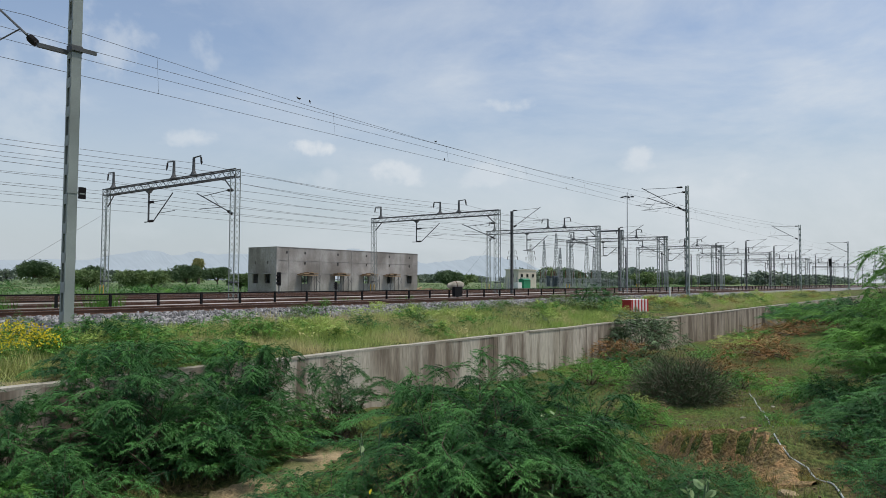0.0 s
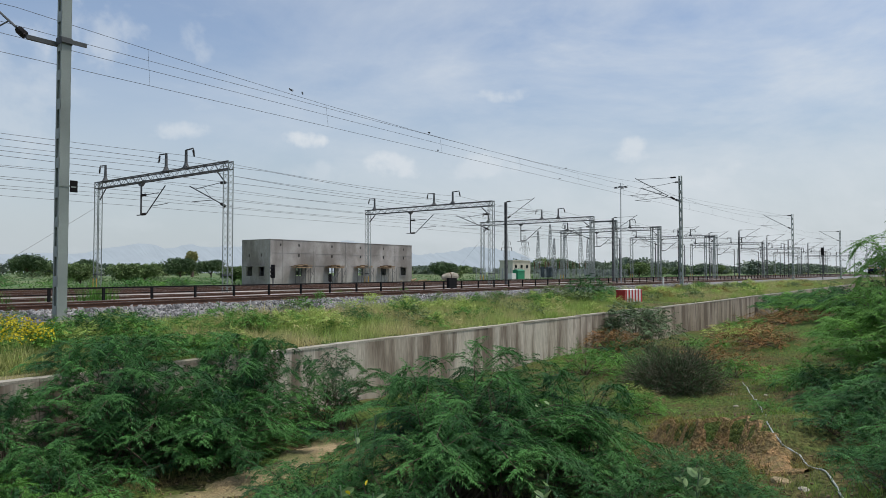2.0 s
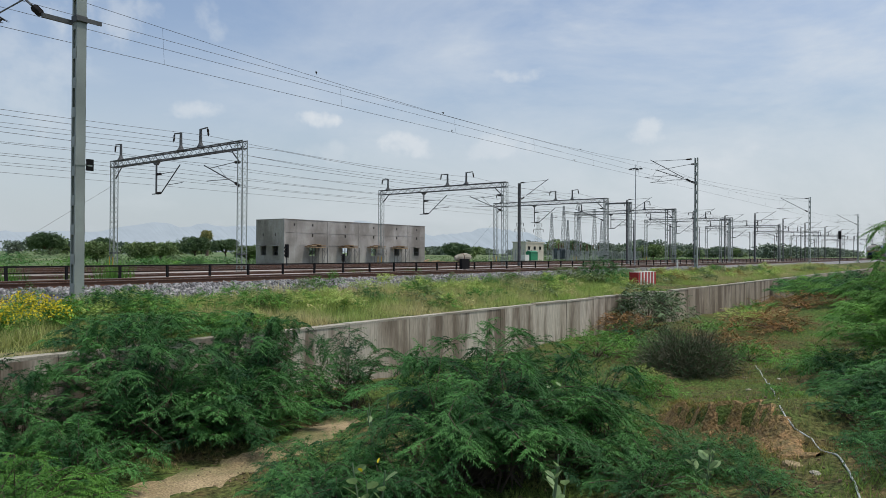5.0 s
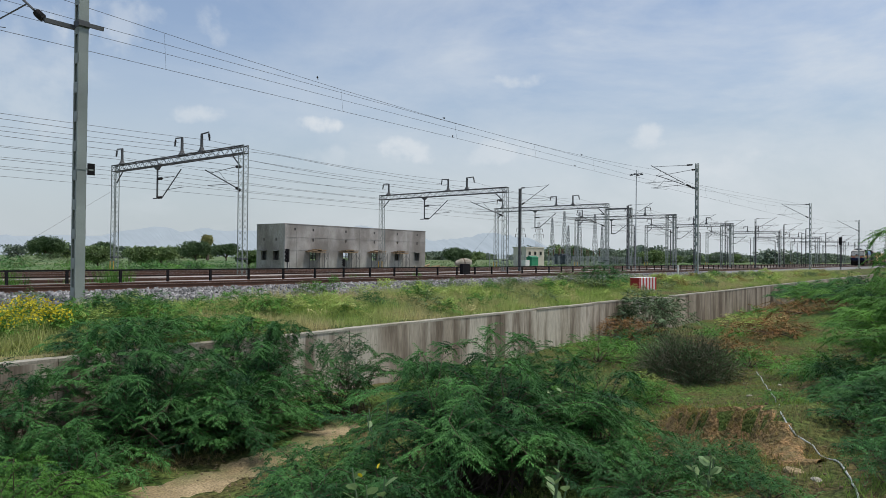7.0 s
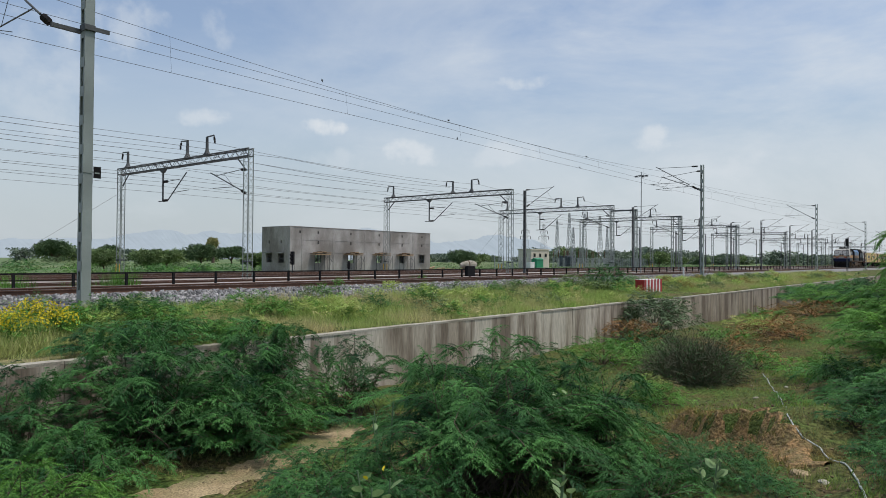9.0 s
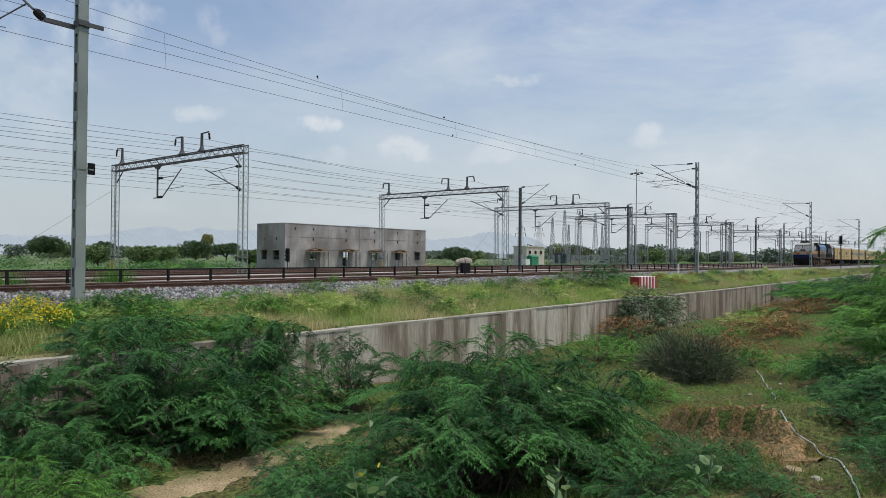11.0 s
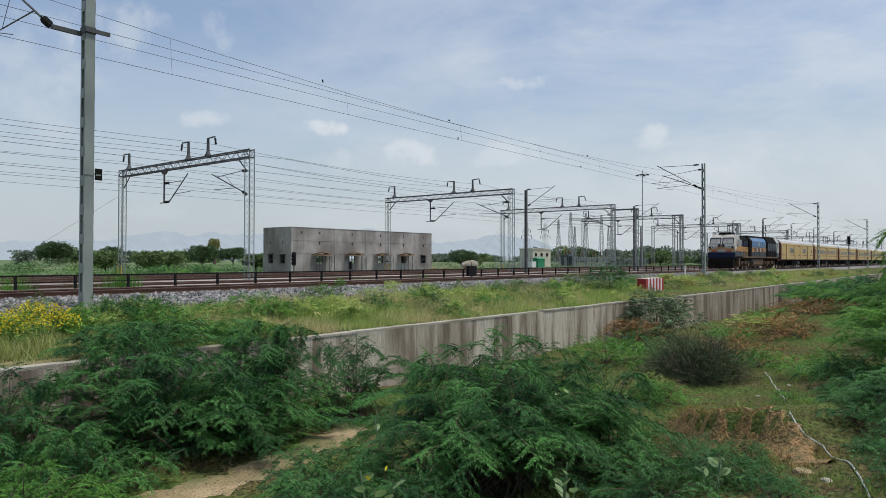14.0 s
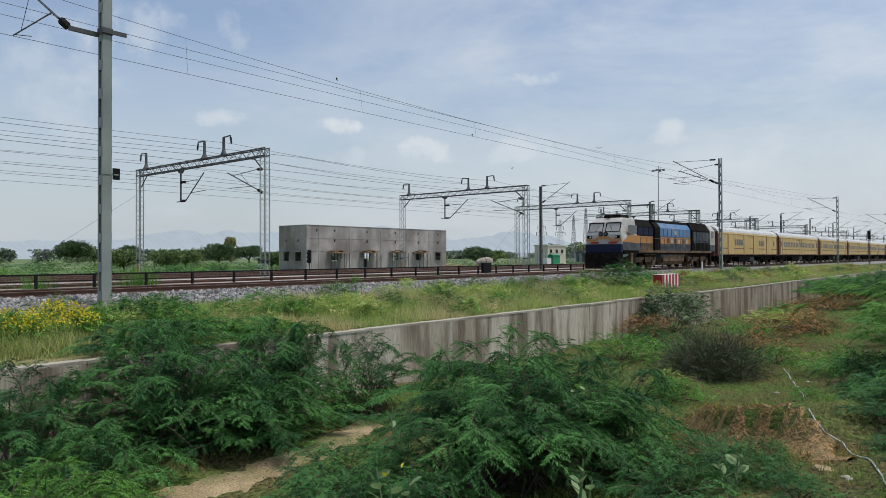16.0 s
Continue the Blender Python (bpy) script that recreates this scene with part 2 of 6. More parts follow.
LEAF_DRY = material("dry_red_brown_leaf", (0.28, 0.140, 0.048), (0.17, 0.120, 0.042), 1.0, 0.85, island=0.4, translucent=0.15)
TWIGMAT = material("dry_dark_twig", (0.105, 0.115, 0.072), (0.150, 0.140, 0.095), 2.0, 0.9, island=0.3, gloss=0.1)
BARK = material("brown_bark", (0.085, 0.060, 0.042), (0.13, 0.095, 0.070), 6.0, 0.9, bump=0.5)
GRASS = material("mixed_grass", (0.28, 0.42, 0.090), (0.46, 0.53, 0.165), 0.35, 0.8, island=0.3, translucent=0.4, c3=(0.54, 0.48, 0.23), scale3=0.3)
GRASS2 = material("green_ground_grass", (0.18, 0.28, 0.055), (0.30, 0.33, 0.10), 0.5, 0.85, island=0.4, translucent=0.35, c3=(0.26, 0.21, 0.10), scale3=0.5)
STRAW = material("dead_straw", (0.27, 0.19, 0.07), (0.20, 0.22, 0.06), 0.9, 0.9, island=0.4, translucent=0.25, gloss=0.1)
FLOWER = material("yellow_petal", (0.74, 0.60, 0.02), (0.82, 0.70, 0.05), 3.0, 0.6, island=0.2, translucent=0.2)
CROP = material("field_crop_leaf", (0.060, 0.135, 0.034), (0.105, 0.185, 0.050), 0.09, 0.8, island=0.3, translucent=0.2)
# glow and blue-grey colour paint the haze of distance onto the hills
HILL = material("haze_painted_hill", (0.10, 0.115, 0.13), (0.11, 0.125, 0.14), 0.004, 1.0, fine=0.02, gloss=0.0, emit=((0.40, 0.47, 0.53), 0.74))
STEEL_FAR = material("dull_grey_steel", (0.27, 0.285, 0.29), (0.34, 0.355, 0.36), 0.6, 0.6, 0.2)
# rolling stock
T_WHITE = material("loco_off_white", (0.50, 0.485, 0.45), (0.37, 0.355, 0.32), 1.5, 0.5, fine=25)
T_NAVY = material("loco_navy", (0.009, 0.014, 0.050), (0.010, 0.013, 0.030), 1.5, 0.65, gloss=0.2)
T_BLUE = material("loco_sky_blue", (0.055, 0.165, 0.37), (0.085, 0.20, 0.38), 1.6, 0.5, c3=(0.16, 0.22, 0.30), scale3=1.2)
T_ORANGE = material("loco_orange", (0.50, 0.22, 0.045), (0.40, 0.19, 0.06), 1.5, 0.5)
T_GREY = material("loco_grey", (0.105, 0.12, 0.14), (0.05, 0.055, 0.06), 1.5, 0.7, gloss=0.25)
T_BLACK = material("sooty_black", (0.009, 0.008, 0.008), (0.018, 0.015, 0.013), 2.0, 0.9, gloss=0.06)
T_RUST = material("brown_running_gear", (0.19, 0.110, 0.055), (0.060, 0.040, 0.026), 2.2, 0.8)
T_GLASS = material("dark_cab_glass", (0.05, 0.06, 0.065), (0.07, 0.08, 0.085), 1.0, 0.08)
C_YELLOW = material("coach_cream_yellow", (0.60, 0.42, 0.155), (0.47, 0.315, 0.11), 1.0, 0.5, fine=14, stretch=(1, 1, 0.3))
C_BROWN = material("coach_maroon_band", (0.16, 0.055, 0.035), (0.12, 0.045, 0.03), 1.0, 0.55)
C_ROOF = material("coach_silver_roof", (0.58, 0.58, 0.57), (0.46, 0.46, 0.45), 0.8, 0.5, 0.1)
C_GLASS = material("coach_dark_window", (0.025, 0.025, 0.024), (0.05, 0.045, 0.035), 2.0, 0.25)
LAMP_ON = material("headlamp_glass", (0.8, 0.8, 0.75), (0.75, 0.75, 0.7), 2.0, 0.2)
BIRD = material("dark_feather", (0.02, 0.02, 0.022), (0.05, 0.048, 0.045), 20.0, 0.7)

# ---- mesh helpers ----


class Shape:
    """Collects vertices and faces of one mesh."""

    def __init__(self):
        self.v, self.f, self.m = [], [], []

    def add(self, vs, fs, mi=0):
        k = len(self.v)
        self.v += [tuple(p) for p in vs]
        self.f += [tuple(k + i for i in q) for q in fs]
        self.m += [mi] * len(fs)
        return self

    def box(self, x0, x1, y0, y1, z0, z1, mi=0):
        vs = [(x, y, z) for z in (z0, z1) for x, y in ((x0, y0), (x1, y0), (x1, y1), (x0, y1))]
        return self.add(vs, [(3, 2, 1, 0), (4, 5, 6, 7), (0, 1, 5, 4), (1, 2, 6, 5), (2, 3, 7, 6), (3, 0, 4, 7)], mi)

    def tube(self, p, q, r, n=6, r2=None, mi=0):
        p, q = Vector(p), Vector(q)
        d = (q - p).normalized()
        a = d.orthogonal().normalized()
        b = d.cross(a)
        r2 = r if r2 is None else r2
        c = [(math.cos(2 * math.pi * (i + 0.5) / n), math.sin(2 * math.pi * (i + 0.5) / n)) for i in range(n)]
        vs = [p + (a * x + b * y) * r for x, y in c] + [q + (a * x + b * y) * r2 for x, y in c]
        fs = [(i, (i + 1) % n, n + (i + 1) % n, n + i) for i in range(n)] + [tuple(range(n - 1, -1, -1)), tuple(range(n, 2 * n))]
        return self.add(vs, fs, mi)

    def path(self, pts, r, n=6, r2=None):
        """One swept tube through the points, tapering from r to r2."""
        r2 = r if r2 is None else r2
        pts = [Vector(p) for p in pts]
        k = len(pts) - 1
        vs, a = [], None
        for i, p in enumerate(pts):
            d = (pts[min(i + 1, k)] - pts[max(i - 1, 0)]).normalized()
            a = d.orthogonal().normalized() if a is None else (a - d * a.dot(d)).normalized()
            b = d.cross(a)
            q = r + (r2 - r) * i / k
            vs += [p + (a * math.cos(6.28319 * (j + 0.5) / n) + b * math.sin(6.28319 * (j + 0.5) / n)) * q for j in range(n)]
        fs = [(i * n + j, i * n + (j + 1) % n, (i + 1) * n + (j + 1) % n, (i + 1) * n + j) for i in range(k) for j in range(n)]
        return self.add(vs, fs + [tuple(range(n - 1, -1, -1)), tuple(range(k * n, k * n + n))])

    def lathe(self, p, q, radii, n=8):
        """A turned body from p to q with evenly spaced radii."""
        p, q = Vector(p), Vector(q)
        d = (q - p).normalized()
        a = d.orthogonal().normalized()
        b = d.cross(a)
        k = len(radii) - 1
        vs = [p.lerp(q, i / k) + (a * math.cos(6.28319 * j / n) + b * math.sin(6.28319 * j / n)) * r for i, r in enumerate(radii) for j in range(n)]
        fs = [(i * n + j, i * n + (j + 1) % n, (i + 1) * n + (j + 1) % n, (i + 1) * n + j) for i in range(k) for j in range(n)]
        return self.add(vs, fs + [tuple(range(n - 1, -1, -1)), tuple(range(k * n, k * n + n))])

    def prism(self, outline, axis, a, b, mi=0):
        """Extrudes an outline (u, v) along axis from a to b."""
        def at(u, v, w):
            return {"x": (w, u, v), "y": (u, w, v), "z": (u, v, w)}[axis]
        n = len(outline)
        vs = [at(u, v, a) for u, v in outline] + [at(u, v, b) for u, v in outline]
        fs = [(i, (i + 1) % n, n + (i + 1) % n, n + i) for i in range(n)] + [tuple(range(n - 1, -1, -1)), tuple(range(n, 2 * n))]
        return self.add(vs, fs, mi)

    def scaled(self, k):
        self.v = [(x * k, y * k, z * k) for x, y, z in self.v]
        return self

    def mesh(self, name, *mats):
        me = bpy.data.meshes.new(name)
        me.from_pydata(self.v, [], self.f)
        for m in mats:
            me.materials.append(m)
        if len(mats) > 1:
            me.polygons.foreach_set("material_index", self.m)
        bm = bmesh.new()
        bm.from_mesh(me)
        bmesh.ops.recalc_face_normals(bm, faces=bm.faces)
        bm.to_mesh(me)
        bm.free()
        return me


def part(name, shape, mat, parent=None, label="", kind="", at=None, bevel=0.0):
    """One mesh object, under a thing or at top level."""
    me = shape if isinstance(shape, bpy.types.Mesh) else shape.mesh(name, *(mat if isinstance(mat, (list, tuple)) else (mat,)))
    ob = new(name, me)
    if at is not None:
        ob.matrix_basis = at
    ob.parent = parent
    if bevel:
        md = ob.modifiers.new("bevel", "BEVEL")
        md.width, md.segments, md.limit_method = bevel, 2, "ANGLE"
    if label:
        ob["label"] = label
    if kind:
        ob["kind"] = kind
    return ob


def quads(name, verts, mat, smooth=False):
    """A mesh from an array of quads, shape (n, 4, 3)."""
    verts = np.asarray(verts, dtype=np.float32).reshape(-1, 4, 3)
    n = len(verts)
    me = bpy.data.meshes.new(name)
    me.vertices.add(n * 4)
    me.vertices.foreach_set("co", verts.reshape(-1))
    me.loops.add(n * 4)
    me.loops.foreach_set("vertex_index", np.arange(n * 4, dtype=np.int32))
    me.polygons.add(n)
    me.polygons.foreach_set("loop_start", np.arange(0, n * 4, 4, dtype=np.int32))
    me.update(calc_edges=True)
    me.materials.append(mat)
    return me


def thing(name, label, category, at=None, group="", kind=""):
    ob = new(name)
    ob.empty_display_size = 0.3
    if at is not None:
        ob.matrix_basis = at
    return tagged(ob, label, category, group, kind)


# ---- lie of the land: rails at z = 0, the line runs along x at y = 23.6 ----


def step(a, b, v):
    t = np.clip((np.asarray(v, float) - a) / (b - a), 0, 1)
    return t * t * (3 - 2 * t)


def rough_field(x, y):
    return (0.5 * np.sin(0.9 * x + 1.3 * y) + 0.35 * np.sin(2.1 * x - 1.7 * y + 1) + 0.3 * np.sin(3.7 * x + 2.9 * y + 2)
            + 0.2 * np.sin(6.3 * x - 5.1 * y))


def land(x, y):
    x, y = np.asarray(x, float), np.asarray(y, float)
    bed = -2.5 + 1.75 * step(6.5, -4.5, y) + 0.75 * np.exp(-(x * x + y * y) / 5.0)
    # eroded ledge across the slope
    across = (x - 12.4) * 0.80 - (y - 3.4) * 0.60
    along = (x - 12.4) * 0.60 + (y - 3.4) * 0.80
    across = across + 0.18 * np.sin(along * 2.1) + 0.08 * np.sin(along * 5.3)
    bed = bed + (0.58 * step(-0.42, 0.08, across) * np.exp(-(np.maximum(across, 0) / 2.2) ** 2) - 0.24 * np.exp(-((across + 0.65) / 0.45) ** 2)) * np.exp(-(along / 2.5) ** 4) * step(-1.9, -0.5, along)
    bed = bed + 0.07 * rough_field(x, y) * step(1.0, 3.0, np.hypot(x, y))
    # grown-over bank that closes in on the drain
    toe = 9.3 + 3.4 * step(38, 60, x)
    bed = bed + 1.25 * step(toe, toe - 3.6, y) * step(26, 38, x)
    berm = -0.92 + 0.36 * step(14.0, 19.5, y) + 0.04 * rough_field(x * 0.7, y * 0.7)
    far = -0.56 - 0.24 * step(27.5, 31, y)
    z = np.where(y < 13.42, bed, np.where(y < 20.0, berm, far))
    return z


def swarm(name, verts, faces, mat):
    """Many alike pieces in one mesh: verts (n, k, 3), faces a list of quads of k."""
    verts = np.asarray(verts, dtype=np.float32)
    n, k = verts.shape[:2]
    fs = (np.asarray(faces, dtype=np.int32)[None] + (np.arange(n, dtype=np.int32) * k)[:, None, None]).reshape(-1)
    me = bpy.data.meshes.new(name)
    me.vertices.add(n * k)
    me.vertices.foreach_set("co", verts.reshape(-1))
    me.loops.add(len(fs))
    me.loops.foreach_set("vertex_index", fs)
    me.polygons.add(len(fs) // 4)
    me.polygons.foreach_set("loop_start", np.arange(0, len(fs), 4, dtype=np.int32))
    me.update(calc_edges=True)
    me.materials.append(mat)
    return me


# ---- ground: one sheet to the horizon ----
xs = np.concatenate([[-4000, -1500, -500, -200, -80, -40, -20], np.arange(-10, 9.8, 0.4), np.arange(10, 16, 0.16), np.arange(16, 60, 0.4), np.arange(60, 130, 2.5), [140, 160, 200, 300, 500, 900, 1600, 4000]])
ys = np.concatenate([[-4000, -1200, -300, -100, -40, -20, -14], np.arange(-10, 0.9, 0.32), np.arange(1.0, 6.0, 0.16), np.arange(6.1, 13.3, 0.32), [13.40, 13.44], np.arange(13.8, 20.0, 0.5), [20.0, 22, 25, 27.5, 29, 31, 40, 55, 73, 74, 100, 160, 300, 700, 1500, 4000]])
gx, gy = np.meshgrid(xs, ys)
gz = land(gx, gy)
me = bpy.data.meshes.new("ground")
nx, ny = len(xs), len(ys)
idx = np.arange(nx * ny).reshape(ny, nx)
me.from_pydata(np.stack([gx, gy, gz], -1).reshape(-1, 3).tolist(), [],
               np.stack([idx[:-1, :-1], idx[:-1, 1:], idx[1:, 1:], idx[1:, :-1]], -1).reshape(-1, 4).tolist())
for m in (GROUND, YARD, FIELD):
    me.materials.append(m)
me.polygons.foreach_set("material_index", [0 if p.center.y < 26 and p.center.x < 300 and p.center.y > -40 else 1 if 26 < p.center.y < 73.5 and -60 < p.center.x < 700 else 2 for p in me.polygons])
me.polygons.foreach_set("use_smooth", [True] * len(me.polygons))
tagged(new("ground", me), "uneven earth, patchy grass and gravel yard", "ground", kind="structure")

# hills behind the plain
rng = random.Random(5)


def hill_range(name, y_far, x0, x1, base, peaks, label):
    s = Shape()
    n = 420
    top = []
    for i in range(n + 1):
        u = x0 + (x1 - x0) * i / n
        h = base + sum(0.85 * a * math.exp(-((u - c) / (1.15 * w)) ** 2) for c, w, a in peaks) + 14 * noise.noise(Vector((u * 0.008, 3, 1))) + 7 * noise.noise(Vector((u * 0.025, 9, 1)))
        top.append((u, max(h, 3)))
    for i in range(n):
        (u, a), (v, b) = top[i], top[i + 1]
        rows = []
        for w, hh in ((u, a), (v, b)):
            rows.append([(w, y_far - 260, -2), (w, y_far - 110 + 60 * noise.noise(Vector((w * 0.01, 0, 4))), hh * 0.55), (w, y_far, hh), (w, y_far + 300, -2)])
        for k in range(3):
            s.add([rows[0][k], rows[1][k], rows[1][k + 1], rows[0][k + 1]], [(0, 1, 2, 3)])
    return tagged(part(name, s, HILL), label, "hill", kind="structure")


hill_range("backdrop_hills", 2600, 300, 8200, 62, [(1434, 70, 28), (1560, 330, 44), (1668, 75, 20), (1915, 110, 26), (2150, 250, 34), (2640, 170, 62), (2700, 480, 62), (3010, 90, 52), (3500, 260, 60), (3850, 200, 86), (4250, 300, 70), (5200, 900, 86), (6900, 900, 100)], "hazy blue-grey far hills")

# ---- retaining wall of the drain ----


def retaining_wall(name, x0, x1, y0, top, label, mat=WALLC):
    w = thing(name, label, "wall", pose(0, y0, 0), kind="structure")
    part("wall_core", Shape().box(x0, x1, 0.03, 0.26, -2.95, top - 0.02), mat, w)
    n = round((x1 - x0) / 2.4)
    L = (x1 - x0) / n
    face = Shape().box(0.008, L - 0.008, 0, 0.05, -2.9, top - 0.05).mesh("panel", mat)
    cap = Shape().box(0.004, L - 0.004, -0.012, 0.28, top - 0.05, top + 0.006).mesh("coping_stone", COPING)
    for i in range(n):
        part("panel", face, None, w, at=pose(x0 + i * L, rng.uniform(-0.012, 0.006), 0, 0, 0, rng.uniform(-0.15, 0.15)))
        part("coping_stone", cap, None, w, at=pose(x0 + i * L, rng.uniform(-0.01, 0.01), rng.uniform(-0.012, 0.008)))
    return w


retaining_wall("retaining_wall_1", -14.0, 34.6, 13.18, -0.90, "streaked grey-brown concrete retaining wall of the drain")
retaining_wall("retaining_wall_2", 35.4, 120.0, 12.62, -0.88, "streaked brown concrete retaining wall farther along the drain", WALLC_BROWN)
part("whitewash_patch", Shape().box(31.6, 34.4, -0.022, -0.016, -1.32, -0.96), material("faded_whitewash", (0.42, 0.42, 0.40), (0.26, 0.235, 0.20), 2.2, 0.9, lo=0.42, hi=0.6, fine=20, grainy=0.15), bpy.data.objects["retaining_wall_1"], "faded whitewash patch")
s = Shape().box(34.6, 35.4, 12.66, 13.42, -2.95, -0.95)
tagged(part("wall_return", s, WALLC), "short concrete return between two wall runs", "wall", kind="structure")

# ---- main line ----
TY = 23.63
s = Shape().prism([(20.0, -0.66), (21.6, -0.25), (22.3, -0.20), (25.0, -0.20), (25.8, -0.24), (26.6, -0.62)], "x", -120, 420)
tagged(part("ballast_bed", s, BALLAST), "grey crushed stone ballast bed", "ballast", kind="structure")
rs = np.random.RandomState(3)
n = 12000
bx = 2 + 70 * rs.rand(n) ** 1.3
by = 19.7 + 2.75 * rs.rand(n)
bz = np.interp(by, [19.7, 20.0, 21.6, 22.3], [-0.62, -0.64, -0.25, -0.20])
cube = np.array([(x, y, z) for z in (-1, 1) for x, y in ((-1, -1), (1, -1), (1, 1), (-1, 1))], float)
jit = cube[None] * (0.62 + 0.5 * rs.rand(n, 8, 1)) * (0.026 + 0.036 * rs.rand(n, 1, 3))
ang = rs.rand(n) * 6.28
c_, s_ = np.cos(ang)[:, None], np.sin(ang)[:, None]
tilt = rs.rand(n)[:, None] * 1.0
jit = np.stack([jit[..., 0] * c_ - jit[..., 1] * s_, jit[..., 0] * s_ + jit[..., 1] * c_, jit[..., 2] + jit[..., 0] * tilt], -1)
jit += np.stack([bx, by, bz + 0.012], -1)[:, None]
CUBE_F = [(3, 2, 1, 0), (4, 5, 6, 7), (0, 1, 5, 4), (1, 2, 6, 5), (2, 3, 7, 6), (3, 0, 4, 7)]
tagged(new("ballast_stones", swarm("ballast_stones", jit, CUBE_F, STONE)), "loose grey ballast stones on the track shoulder", "stones", kind="stuff")

RAIL_OUT = [(-0.075, -0.172), (0.075, -0.172), (0.075, -0.160), (0.012, -0.140), (0.010, -0.045), (0.036, -0.035), (0.036, -0.004), (0.030, 0.0),
            (-0.030, 0.0), (-0.036, -0.004), (-0.036, -0.035), (-0.010, -0.045), (-0.012, -0.140), (-0.075, -0.160)]


def track(name, y, z, x0, x1, label, sleepers):
    t = thing(name, label, "railway track", pose(0, y, z), kind="structure")
    for side in (-0.874, 0.874):
        part("rail", Shape().prism([(side + u, v) for u, v in RAIL_OUT], "x", x0, x1), RAIL, t, "rust-brown steel rail")
        part("rail_head", Shape().box(x0, x1, side - 0.026, side + 0.026, 0.0, 0.003), RAILTOP, t, "polished rail head")
    me = Shape().prism([(-1.37, -0.38), (1.37, -0.38), (1.37, -0.20), (0.95, -0.172), (-0.95, -0.172), (-1.37, -0.20)], "x", -0.12, 0.12).mesh("sleeper", SLEEPER)
    for i in range(sleepers):
        part("sleeper", me, None, t, at=pose(2 + i * 0.6, 0, 0))
    return t


track("main_track", TY, 0.0, -120, 420, "rusty broad gauge rails on concrete sleepers", 180)
for i, ty in enumerate((32.5, 41.6, 50.2, 55.6, 61.0)):
    s = Shape().prism([(ty - 2.0, -0.83), (ty - 1.5, -0.60), (ty + 1.5, -0.60), (ty + 2.0, -0.83)], "x", -120, 500)
    tagged(part("yard_ballast", s, YARD), "low gravel bed under a yard track", "ballast", kind="structure")
    track("yard_track", ty, -0.46, -120, 500, "brown rails of a yard track on gravel", 0)

# ---- black railing beside the main line ----
fence = thing("track_railing", "low black steel railing beside the main track", "railing", pose(0, 26.9, 0))
me = Shape().box(-0.045, 0.045, -0.04, 0.04, -0.66, 0.43).mesh("post", BLACKSTEEL)
for i in range(-8, 110):
    part("post", me, None, fence, at=pose(9.35 + i * 2.02, 0, rng.uniform(-0.01, 0.01), rng.uniform(-1.5, 1.5), rng.uniform(-1, 1), 0))
for z, h in ((0.40, 0.032), (0.17, 0.014)):
    part("rail_bar", Shape().box(-8, 229, -0.02, 0.02, z - h, z + h), BLACKSTEEL, fence)
box = thing("equipment_box", "black trackside box mounted at the railing", "box", pose(36.3, 26.75, 0))
part("case", Shape().box(-0.42, 0.42, -0.12, 0.12, -0.05, 0.62), BLACKSTEEL, box, bevel=0.02)
part("stand", Shape().box(-0.06, 0.06, -0.05, 0.05, -0.62, -0.05), BLACKSTEEL, box)

# ---- overhead line masts ----
BATTEN = Shape().box(-0.006, 0.006, -0.14, 0.14, -0.15, 0.15).mesh("batten", GALV)


def insulator(shape, p, q, r=0.075):
    shape.lathe(p, q, [0.03, 0.04] + [r, r * 0.5] * 5 + [0.04, 0.03])


